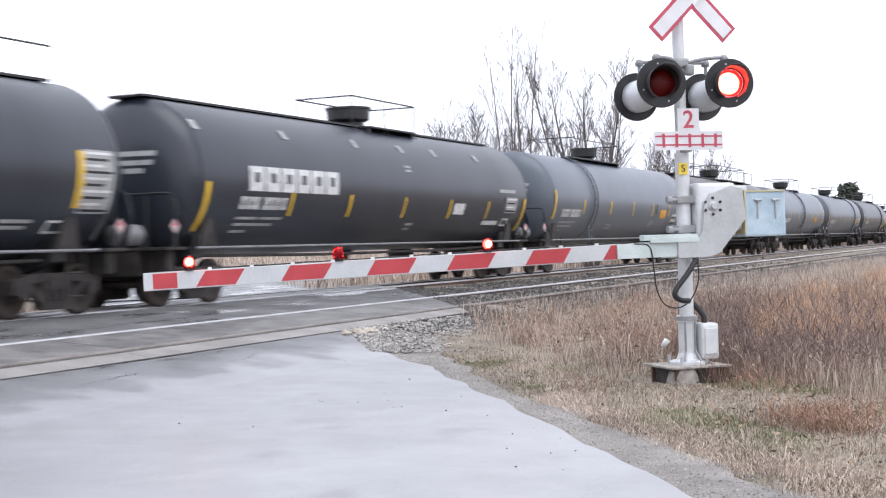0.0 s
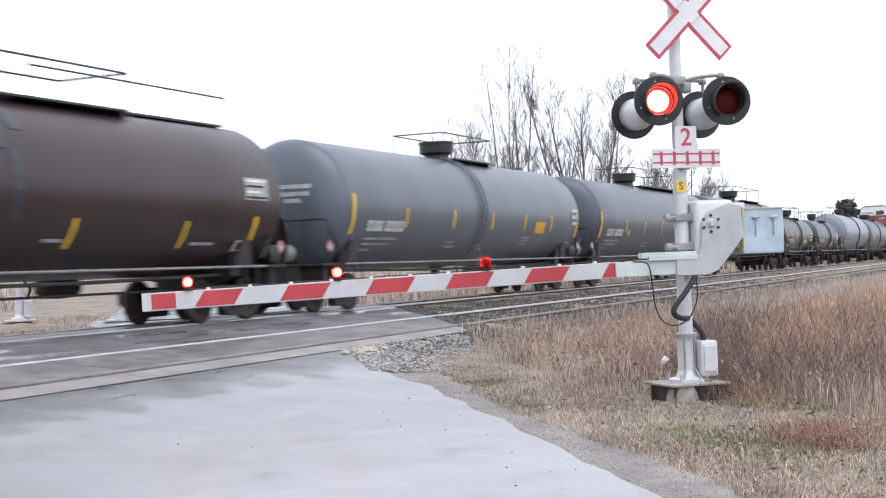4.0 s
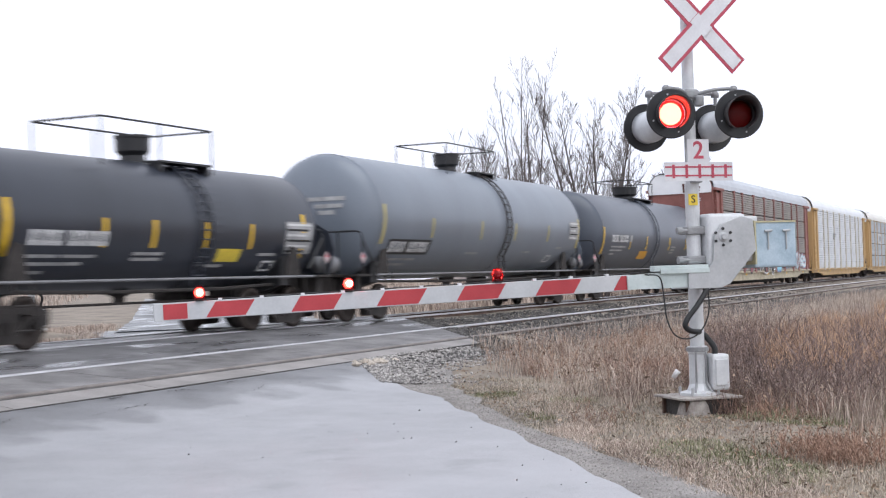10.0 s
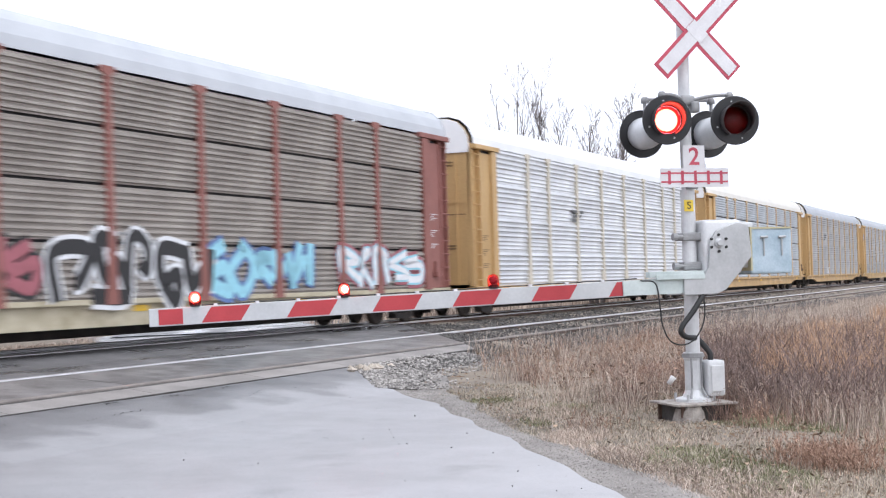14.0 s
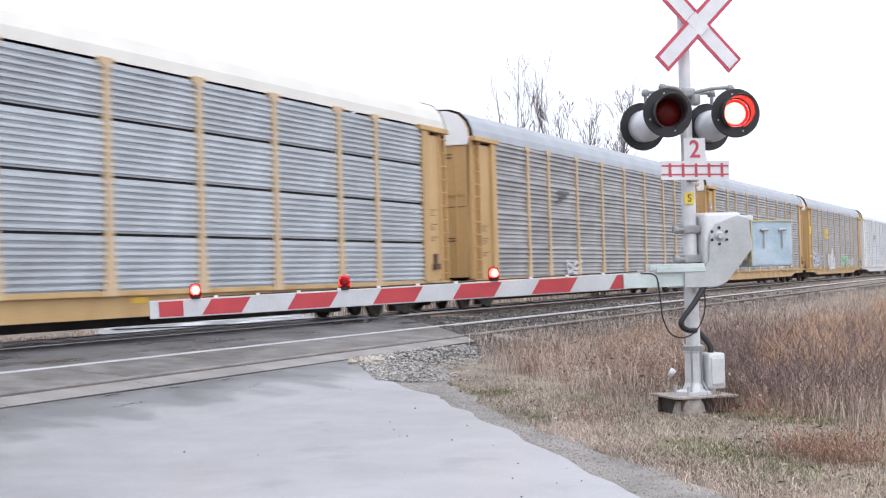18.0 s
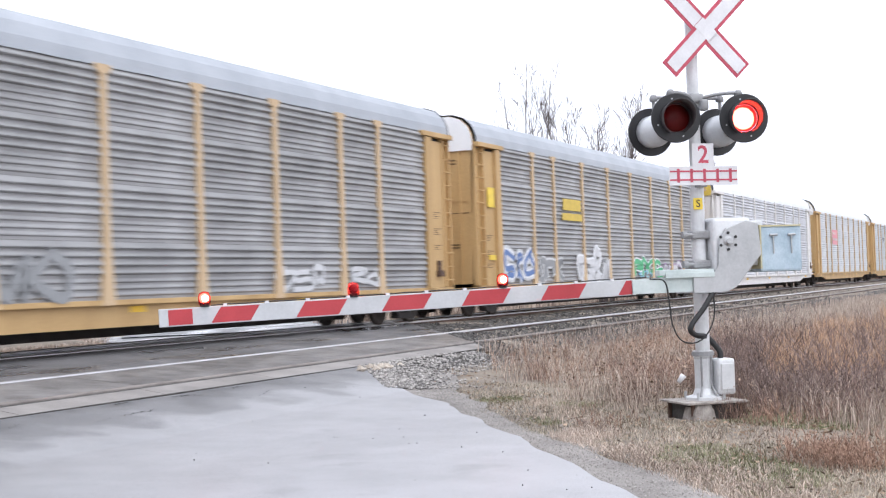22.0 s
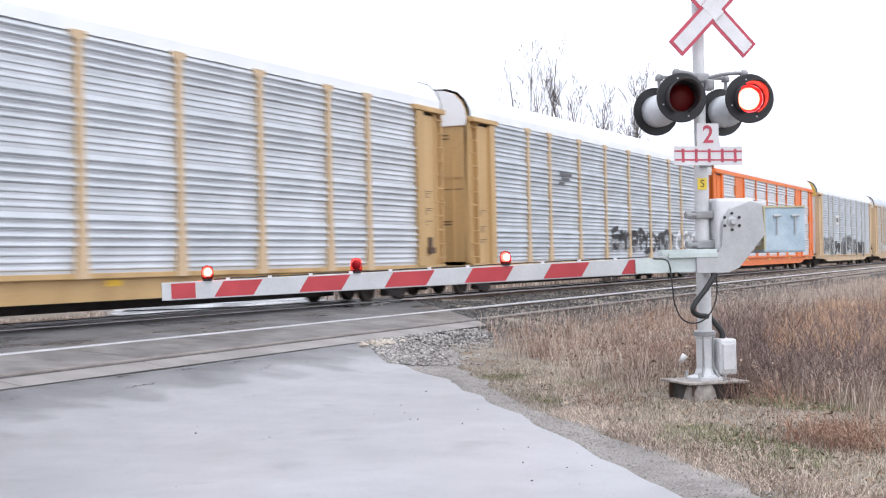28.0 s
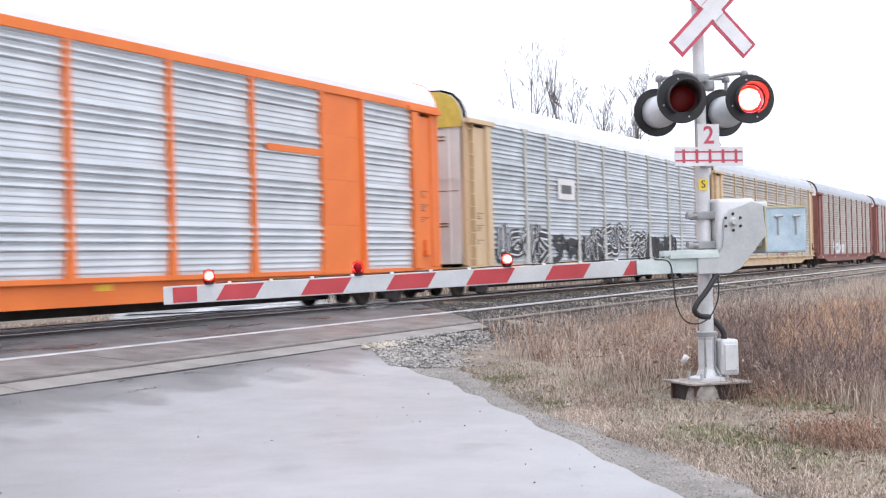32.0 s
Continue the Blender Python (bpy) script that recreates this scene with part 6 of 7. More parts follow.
    build_tank(158.8, 171.95, TANK_BLACK, dict(sm, fx=0.26, hatch=0.3, hatch_r=0.3, deck0=-0.2, ladder_x=0.6, stripes=(-4.29, -1.79, -0.31, 1.41, 3.07, 5.21), stripe_z=-0.25, mark=-4.0, mark_w=2.1, mark_z=-0.36, panel=(4.0, 5.2, -0.6, 0.1),
               notes=((-1.3, -0.62, 0.9), (-1.3, -0.72, 0.9), (1.2, -0.85, 0.6), (3.0, -0.62, 0.7)), notice=(3.3, -0.86), plates=((1.65, -0.77, -0.51, 0.85, YELLOW_PLATE),)), "short black tank car with a small valve cluster")
    build_tank(172.0, 189.95, TANK_GREY, dict(fx=0.22, hatch=0.1, hatch_r=0.34, ladder_x=0.85, ladder_mat=STEEL_DARK, mark_back=True, deck0=0.5, deck=1.9, rail=1.8, r=1.59, drop=0.08, stripes=(-6.9, -4.01, -0.64, 2.02, 4.96, 8.04), stripe_z=-0.35,
               stripe_mat=FADED_STRIPE, mark=-6.55, mark_w=2.3, mark_z=-0.86, lines=3, panel=(6.6, 7.5, -0.51, 0.09), notes=((-1.8, -1.0, 0.9), (2.6, -0.95, 0.7), (5.6, -0.8, 0.5)), notice=(5.0, -1.15)), "pale grey tank car with a curved side ladder")
    build_tank(189.95, 208.2, TANK_CHAR, dict(fx=0.16, hatch=0.5, ladder_x=-0.85, deck0=-1.4, deck=1.4, rail=1.9, r=1.575, top=4.09, stripes=(-7.15, -3.74, -1.42, 2.09, 4.82, 8.21), stripe_z=-0.47, mark=-6.3, mark_w=2.1, mark_z=-0.34,
               panel=(7.1, 7.85, -0.47, 0.09), notes=((2.1, -0.60, 0.7), (2.1, -0.72, 0.6), (2.0, -0.84, 0.6), (3.5, -1.0, 0.6), (4.7, -1.05, 0.9)), notice=(6.6, -1.08),
               plates=((-2.3, -1.10, -0.79, 1.1, ORANGE_PLATE), (4.85, -0.63, -0.25, 0.85, YELLOW_PLATE), (-4.0, -0.45, -0.2, 0.3, DG))), "dark charcoal tank car with yellow panels")


# ---------------------------------------------------------------- autorack cars
BAYS = [0.0, 2.75, 4.67, 7.57, 10.44, 13.29, 16.10, 18.97, 20.87, 23.56]
RACK_L, END, SIDE_Y = 27.5, 2.0, 1.60
PANEL_Z0, ROW_H, ROWS = 0.89, 1.02, 4


def panel_mesh(w, kind):
    """Corrugated steel screen: horizontal ribs pressed out of a sheet; fine ones, or four bold ones over a flatter band."""
    bm = bmesh.new()
    h = ROW_H - (0.05 if kind == "fine" else 0.002)
    prof = [(0.0, 0.0)]
    if kind == "fine":
        for k in range(8):
            c = 0.075 + (h - 0.15) * k / 7
            prof += [(0.0, c - 0.040), (-0.052, c - 0.031), (-0.052, c + 0.010), (0.0, c + 0.050)]
    else:
        # shallow ribs in the lower band of a row, bold ones above
        for c in (0.09, 0.21, 0.33):
            dep = 0.010 if kind == "plain_band" else 0.024
            prof += [(0.0, c - 0.036), (-dep, c - 0.014), (-dep, c + 0.002), (0.0, c + 0.048)]
        for k in range(4):
            c = 0.49 + 0.147 * k
            prof += [(0.0, c - 0.052), (-0.046, c - 0.034), (-0.056, c - 0.018), (-0.050, c + 0.004), (0.0, c + 0.078)]
    prof.append((0.0, h))
    rows_ = [[bm.verts.new((x, y, z)) for x in (0.012, w - 0.012)] for y, z in prof]
    for a, b in zip(rows_, rows_[1:]):
        bm.faces.new((a[0], a[1], b[1], b[0]))
    return mesh_of(bm, "side_screen")


def post_mesh():
    bm = bmesh.new()
    z1 = PANEL_Z0 + ROW_H * ROWS
    prism(bm, [(-0.18, 0.80), (0.18, 0.80), (0.12, 1.4), (0.085, 2.0), (0.08, z1 - 0.15), (0.2, z1 - 0.08), (0.2, z1 + 0.02), (-0.2, z1 + 0.02), (-0.2, z1 - 0.08), (-0.08, z1 - 0.15), (-0.085, 2.0), (-0.12, 1.4)], -0.080, 0.0)
    return mesh_of(bm, "side_post")


def slim_post_mesh():
    z1 = PANEL_Z0 + ROW_H * ROWS
    bm = bmesh.new()
    prism(bm, [(-0.14, 0.80), (0.14, 0.80), (0.085, 1.3), (0.065, 1.8), (0.065, z1 + 0.01), (-0.065, z1 + 0.01), (-0.065, 1.8), (-0.085, 1.3)], -0.080, 0.0)
    return mesh_of(bm, "side_post")


ROOF_OUT = [(-1.63, 4.96), (-1.60, 5.19), (-1.48, 5.45), (-1.26, 5.66), (-0.92, 5.77), (0.0, 5.79), (0.92, 5.77), (1.26, 5.66), (1.48, 5.45), (1.60, 5.19), (1.63, 4.96)]


def roof_mesh():
    bm = bmesh.new()
    prev = None
    n = 18
    for i in range(n * 3 + 1):
        x = 0.35 + (RACK_L - 0.7) * i / (n * 3)
        lift = 0.006 if i % 3 == 0 else 0.0
        ring = [bm.verts.new((x, y, z + lift)) for y, z in ROOF_OUT]
        if prev:
            for k in range(len(ring) - 1):
                bm.faces.new((prev[k], prev[k + 1], ring[k + 1], ring[k]))
        prev = ring
    return mesh_of(bm, "roof")


def end_door_mesh():
    bm = bmesh.new()
    out = [(-1.42, 0.95), (1.42, 0.95), *[(y * 0.96, z - 0.03) for y, z in reversed(ROOF_OUT)]]
    prism(bm, out, 0.30, 0.36, "YZ")
    return mesh_of(bm, "end_door")


def end_top_mesh():
    bm = bmesh.new()
    out = [(-1.52, 4.74), (1.52, 4.74), *[(y * 0.955, z - 0.035) for y, z in reversed(ROOF_OUT)]]
    prism(bm, [(y, z if z > 4.7 else z) for y, z in out], 0.245, 0.262, "YZ")
    return mesh_of(bm, "end_door_top")


def end_hoop_mesh():
    bm = bmesh.new()
    hose(bm, [Vector((0.36, y * 1.003, z + 0.012)) for y, z in ROOF_OUT], 0.013, 6)
    return mesh_of(bm, "roof_hoop")


CORNER = {"corner_post": ((0.30, -SIDE_Y, 0.9, 0.37, -SIDE_Y + 0.14, 4.88), 0.0), "end_plate": ((0.84, -SIDE_Y - 0.02, 0.9, 1.62, -SIDE_Y + 0.02, 4.76), 0.0),
          "door_post": ((0.80, -SIDE_Y - 0.05, 0.9, 0.87, -SIDE_Y + 0.14, 4.85), 0.01), "last_post": ((1.62, -SIDE_Y - 0.10, 0.86, 2.0, -SIDE_Y + 0.01, 4.84), 0.015),
          "top_plate": ((0.32, -SIDE_Y - 0.13, 4.85, 2.2, -SIDE_Y + 0.05, 4.98), 0.015), "ladder_recess": ((0.37, -SIDE_Y + 0.09, 0.9, 0.9, -SIDE_Y + 0.12, 4.84), 0.0)}


def rung_mesh():
    bm = bmesh.new()
    pipe(bm, [(0.36, -SIDE_Y - 0.01, 0), (0.36, -SIDE_Y - 0.055, 0), (0.82, -SIDE_Y - 0.055, 0), (0.82, -SIDE_Y - 0.01, 0)], 0.015, 5)
    return mesh_of(bm, "ladder_rung")


def side_beam_mesh():
    """Fish-bellied side beam of the flatcar."""
    bm = bmesh.new()
    prism(bm, [(0.3, 0.87), (0.3, 0.62), (3.3, 0.60), (4.6, 0.41), (RACK_L - 4.6, 0.41), (RACK_L - 3.3, 0.60), (RACK_L - 0.3, 0.62), (RACK_L - 0.3, 0.87)], -1.54, -1.44)
    return mesh_of(bm, "side_beam")


def centre_sill_mesh():
    # hung deep between the bogies so its dark steel imitates underframe shadow
    bm = bmesh.new()
    prism(bm, [(-0.1, 0.815), (-0.1, 0.6), (4.3, 0.6), (4.9, 0.2), (RACK_L - 4.9, 0.2), (RACK_L - 4.3, 0.6), (RACK_L + 0.1, 0.6), (RACK_L + 0.1, 0.815)], -0.38, 0.38)
    return mesh_of(bm, "centre_sill")


def chord_mesh():
    bm = bmesh.new()
    z1 = PANEL_Z0 + ROW_H * ROWS
    box(bm, 0.35, -SIDE_Y - 0.02, z1 + 0.015, RACK_L - 0.35, -SIDE_Y + 0.08, z1 + 0.055)
    return mesh_of(bm, "eave_rail")


def side_sill_mesh():
    bm = bmesh.new()
    box(bm, 0.35, -SIDE_Y - 0.05, 0.80, RACK_L - 0.35, -SIDE_Y + 0.05, 0.893, 0.008)
    return mesh_of(bm, "side_sill")


def scrawl(parent, x0, x1, z0, z1, colours, seed, y=-SIDE_Y - 0.060, n=None):
    """Sprayed tag: fat looping strokes, each colour laid narrower over the last; one mesh a colour."""
    rng = random.Random(seed)
    count = n or max(2, int(round((x1 - x0) / 0.85)))
    w, h, cz = (x1 - x0) / count * 0.40, (z1 - z0) * 0.36, (z0 + z1) / 2
    shapes = (((-1, -1), (-1, 1), (0.8, 0.9), (0.8, 0.1), (-0.6, 0)), ((0, 1), (-1, 0.3), (-0.7, -0.9), (0.7, -0.9), (1, 0.3), (0, 1)),
              ((-1, -1), (-0.9, 1), (0.9, 0.7), (-0.3, 0.1), (1, -1)), ((-1, 1), (-0.8, -1), (0, 0.2), (0.9, -1), (1, 1)), ((1, 0.9), (-0.9, 0.8), (-0.9, 0), (0.9, 0), (0.9, -0.9), (-1, -0.9)))
    letters = []
    for k in range(count):
        cx = x0 + (x1 - x0) * (k + 0.5) / count
        pts = [(cx + w * (a + rng.uniform(-0.6, 0.6)), cz + h * (b + rng.uniform(-0.55, 0.45))) for a, b in rng.choice(shapes)]
        letters.append((pts, rng.uniform(0.85, 1.2)))
    for li, (pts, fat) in enumerate(letters):
        for ci, mt in enumerate(colours):
            bm = bmesh.new()
            path = smooth_path([(a, y - 0.004 * ci - 0.0006 * (li % 3), b) for a, b in pts], 5)
            t = (0.20, 0.125, 0.075)[min(ci, 2)] * fat * min(1.0, (z1 - z0)) * (0.6 if len(colours) == 1 else 1.0)
            prev = None
            for i, p in enumerate(path):
                d = (path[min(i + 1, len(path) - 1)] - path[max(i - 1, 0)])
                nrm = Vector((-d.z, 0, d.x))
                nrm = nrm.normalized() * t if nrm.length > 1e-6 else Vector((t, 0, 0))
                cur = [bm.verts.new(p + nrm), bm.verts.new(p - nrm)]
                if prev:
                    bm.faces.new((prev[0], prev[1], cur[1], cur[0]))
                prev = cur
            part("sprayed_stroke", bm, mt, parent, "fat sprayed graffiti stroke")


def build_rack(m0, spec, label):
    """A closed autorack car; m0 is the middle of its leading coupling."""
    x0 = m0 + 0.6
    e = empty("autorack_car", TURN @ pose(x0, TRACK_Y, RAIL_Z), label, "autorack car", "cars of the freight train")
    TRAIN.append((e, x0))
    trim, screen, roof = spec["trim"], spec["screen"], spec["roof"]
    deck = put("underframe", shared("deck", lambda: mesh_of(box(bmesh.new(), 0.2, -1.436, 0.77, RACK_L - 0.2, 1.436, 0.85), "underframe")), spec.get("deck", trim), e, "long flatcar deck")
    put("centre_sill", shared("centre_sill", centre_sill_mesh), STEEL_DARK, deck, "grimy dark centre sill, deepened to imitate underframe shadow")
    for turn in (Matrix(), pose(RACK_L, 0, 0, 0, 0, 180)):
        put("side_beam", shared("side_beam", side_beam_mesh), spec.get("deck", trim), deck, "painted fish-bellied side beam", turn)
    rf = put("roof", shared("roof", roof_mesh), roof, e, "ribbed rounded steel roof")
    for s in (1, -1):
        flip = Matrix() if s > 0 else pose(RACK_L, 0, 0, 0, 0, 180)
        dr = put("end_door", shared("end_door", end_door_mesh), spec.get("door", trim), e, m=flip)
        for y in (-1.1, -0.04, 0.04, 1.1):
            put("door_rib", shared(("rib", y), lambda: mesh_of(box(bmesh.new(), 0.268, y - 0.03, 0.95, 0.302, y + 0.03, 4.73), "door_rib")), spec.get("door", trim), dr)
        put("door_bar", shared("dbar", lambda: mesh_of(box(bmesh.new(), 0.262, -1.38, 3.3, 0.266, 1.38, 3.36), "door_bar")), spec.get("door", trim), dr)
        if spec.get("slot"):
            # solid bar; its dark colour imitates shade inside the slot
            put("door_slot", shared("dslot", lambda: mesh_of(box(bmesh.new(), 0.262, -1.02, 3.55, 0.304, -0.30, 3.68), "door_slot")), SHADE_PRINT_DARK, dr, "dark bar standing in for shade in a door slot")
        for y0, z0, w in ((-1.0, 4.46, 0.42), (-1.0, 4.36, 0.62), (-1.05, 2.05, 0.5), (-1.05, 1.97, 0.4)):
            put("lettering_bar", shared(("dl", z0), lambda: mesh_of(box(bmesh.new(), 0.290, y0, z0, 0.2995, y0 + w, z0 + 0.045), "lettering_bar")), spec.get("ink", RACK_INK), dr)
        put("door_seam", shared("dseam", lambda: mesh_of(box(bmesh.new(), 0.292, -1.38, 2.96, 0.2985, 1.38, 2.985), "door_seam")), RACK_INK, dr)
        put("end_door_top", shared("end_top", end_top_mesh), spec.get("door_top", DOOR_WHITE), e, m=flip)
        put("roof_hoop", shared("hoop", end_hoop_mesh), spec.get("hoop", STEEL_DARK), e, m=flip)
        # this side's screens, posts and rails
        side = put("side_sill", shared("sill", side_sill_mesh), spec.get("deck", trim), e, m=flip)
        put("eave_rail", shared("chord", chord_mesh), spec.get("eave", STEEL_DARK), side)
        if spec.get("plain_end"):
            put("eave_band", shared("eave_band", lambda: mesh_of(box(bmesh.new(), 0.33, -SIDE_Y - 0.075, 4.88, RACK_L - 0.33, -SIDE_Y - 0.036, 5.06, 0.008), "eave_band")), trim, side, "painted band along the eave")
        for k, (a, b) in enumerate(zip(BAYS, BAYS[1:])):
            solid = k in spec.get("solid", ())
            for row in range(ROWS):
                if solid:
                    me = shared(("solid", round(b - a, 2)), lambda: mesh_of(box(bmesh.new(), 0.0, -0.02, 0.0, b - a, 0.0, ROW_H - 0.004), "solid_panel"))
                    put("solid_panel", me, trim, side, m=pose(END + a, -SIDE_Y + 0.0, PANEL_Z0 + row * ROW_H))
                else:
                    kind = spec.get("ribs", "bold")
                    me = shared((kind, round(b - a, 2)), lambda: panel_mesh(b - a, kind))
                    put("side_screen", me, screen, side, m=pose(END + a, -SIDE_Y, PANEL_Z0 + row * ROW_H))
        for x in BAYS[1:-1]:
            make_post = slim_post_mesh if spec.get("plain_end") else post_mesh
            put("side_post", shared("slim_post" if spec.get("plain_end") else "post", make_post), spec.get("post", trim), side, m=pose(END + x, -SIDE_Y + 0.0, 0))
        for far in (0, 1):
            # the far end of a side mirrors its near end
            for nm, (dims, bev) in CORNER.items():
                make = lambda: mesh_of(box(bmesh.new(), *dims, bev), nm)
                me = shared((nm, far), (lambda: mirrored(make())) if far else make)
                put(nm, me, spec.get("corner", trim), side)
            me = shared("rung", rung_mesh) if not far else shared("rung_far", lambda: mirrored(rung_mesh()))
            if spec.get("plain_end"):
                dims = (0.31, -SIDE_Y - 0.015, 0.9, 0.83, -SIDE_Y + 0.02, 4.84)
                make = lambda: mesh_of(box(bmesh.new(), *dims), "side_plate")
                put("side_plate", shared(("plate", far), (lambda: mirrored(make())) if far else make), trim, side)
            else:
                for k in range(11):
                    put("ladder_rung", me, spec.get("corner", trim), side, m=pose(0, 0, 1.08 + 0.361 * k))
    # solid dark block behind the screens; its colour stands in for interior shade
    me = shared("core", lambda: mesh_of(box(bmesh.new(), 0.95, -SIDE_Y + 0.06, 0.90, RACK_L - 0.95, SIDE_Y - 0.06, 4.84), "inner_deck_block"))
    put("inner_deck_block", me, SHADE_PRINT_DARK, e)
    for x, s in ((2.3, -1), (RACK_L - 2.3, 1)):
        truck(e, x)
    coupler(e, -0.02, -1)
    coupler(e, RACK_L + 0.02, 1)
    if spec.get("rusty_top"):
        bm = bmesh.new()
        prism(bm, [(-0.98, 4.82), (-0.15, 4.78), (-0.12, 5.22), (-0.5, 5.18), (-0.62, 5.27), (-0.95, 5.22), (-0.9, 5.09), (-1.02, 5.03), (-0.93, 4.94)], 0.232, 0.2445, "YZ")
        part("paint_loss", bm, RUST_PATCH, e, "bare rusty patch where white paint is gone")
        bm = bmesh.new()
        box(bm, 0.20, -0.95, 5.71, 0.36, 1.0, 5.75, 0.01)
        part("end_cap_strip", bm, BLACK, e, "black strip on the roof end")
    if spec.get("plain_end"):
        bm = bmesh.new()
        box(bm, 0.225, -1.40, 0.95, 0.258, -0.62, 4.73, 0.008)
        part("door_edge_panel", bm, GALV, e, "grey steel edge panel of the end door")
    # hoses and steps hanging under the corners
    for x in (0.9, RACK_L - 0.9):
        bm = bmesh.new()
        hose(bm, smooth_path([(x - 0.5, -1.45, 0.62), (x - 0.25, -1.5, 0.34), (x + 0.15, -1.5, 0.34), (x + 0.4, -1.45, 0.62)]), 0.022, 6)
        part("step_loop", bm, STEEL_DARK, e)
    # small stencils on the end plates: plain bars
    rng = random.Random(int(m0))
    for xa in (0.95, RACK_L - 1.5):
        z = 3.05 if xa > 2 else 2.6
        for k in range(11):
            z -= 0.05 if k % 4 else rng.uniform(0.16, 0.3)
            w = 0.46 if k % 4 == 0 else rng.uniform(0.12, 0.38)
            bm = bmesh.new()
            box(bm, xa, -SIDE_Y - 0.024, z, xa + w, -SIDE_Y - 0.0215, z + 0.022)
            part("lettering_bar", bm, spec.get("ink", RACK_INK), e)
    # yellow reflectors along the sill, worn brake gear by the trailing ladder
    for x in (2.4, 7.6, 13.4, 19.2, 25.0):
        put("sill_reflector", shared("sill_reflector", lambda: mesh_of(box(bmesh.new(), -0.22, -1.55, 0.0, 0.22, -1.541, 0.11), "sill_reflector")), STRIPE_YELLOW, e, "yellow reflector plate", pose(x, 0, 0.66))
    gear = shared("gear_box", lambda: mesh_of(box(box(bmesh.new(), -0.17, -SIDE_Y - 0.14, 0.0, 0.13, -SIDE_Y - 0.022, 0.16, 0.02), -0.1, -SIDE_Y - 0.09, 0.16, 0.06, -SIDE_Y - 0.022, 0.42, 0.015), "brake_gear_box"))
    put("brake_gear_box", gear, RAIL_RUST if "ink" not in spec else trim, e, "worn rusty brake gear box", pose(RACK_L - 1.25, 0, 1.18))
    if spec.get("badge"):
        bx, bz = spec["badge"]
        bm = bmesh.new()
        lathe(bm, [(0.0, -SIDE_Y - 0.026), (0.26, -SIDE_Y - 0.026), (0.27, -SIDE_Y - 0.0215)], "Y", 28, (bx, 0, bz))
        disc = part("round_emblem", bm, plain("faded_blue_emblem", (0.20, 0.27, 0.42)), e, "round faded blue emblem with a pale cross")
        bm = bmesh.new()
        box(bm, bx - 0.22, -SIDE_Y - 0.0285, bz - 0.035, bx + 0.22, -SIDE_Y - 0.0265, bz + 0.035)
        box(bm, bx - 0.035, -SIDE_Y - 0.0305, bz - 0.22, bx + 0.035, -SIDE_Y - 0.0286, bz + 0.22)
        part("emblem_cross", bm, DECAL_WHITE, disc)
    for d in spec.get("plates", ()):
        xa, xb, za, zb, mt = d
        bm = bmesh.new()
        off = 0.004 if mt.name.startswith("dark") else 0.0
        box(bm, xa, -SIDE_Y - 0.066 - off, za * 0.953, xb, -SIDE_Y - 0.056, zb * 0.953)
        part("marking_plate", bm, mt, e, "painted marking panel")
    for i, (xa, xb, za, zb, cols) in enumerate(spec.get("tags", ())):
        scrawl(e, xa, xb, za * 0.953, zb * 0.953, cols, int(m0) + i * 7)
    return e


def mirrored(me):
    """The same mesh turned end for end along the car."""
    bm = bmesh.new()
    bm.from_mesh(me)
    for v in bm.verts:
        v.co.x = RACK_L - v.co.x
    bmesh.ops.reverse_faces(bm, faces=bm.faces)
    return mesh_of(bm, me.name)


def screen_paint(name, light, dirt, rough=0.5, metal=0.35):
    return material(name, dirt, light, rough, metal, 0.8, 25, 0.06, 0.75, varied=0.18)


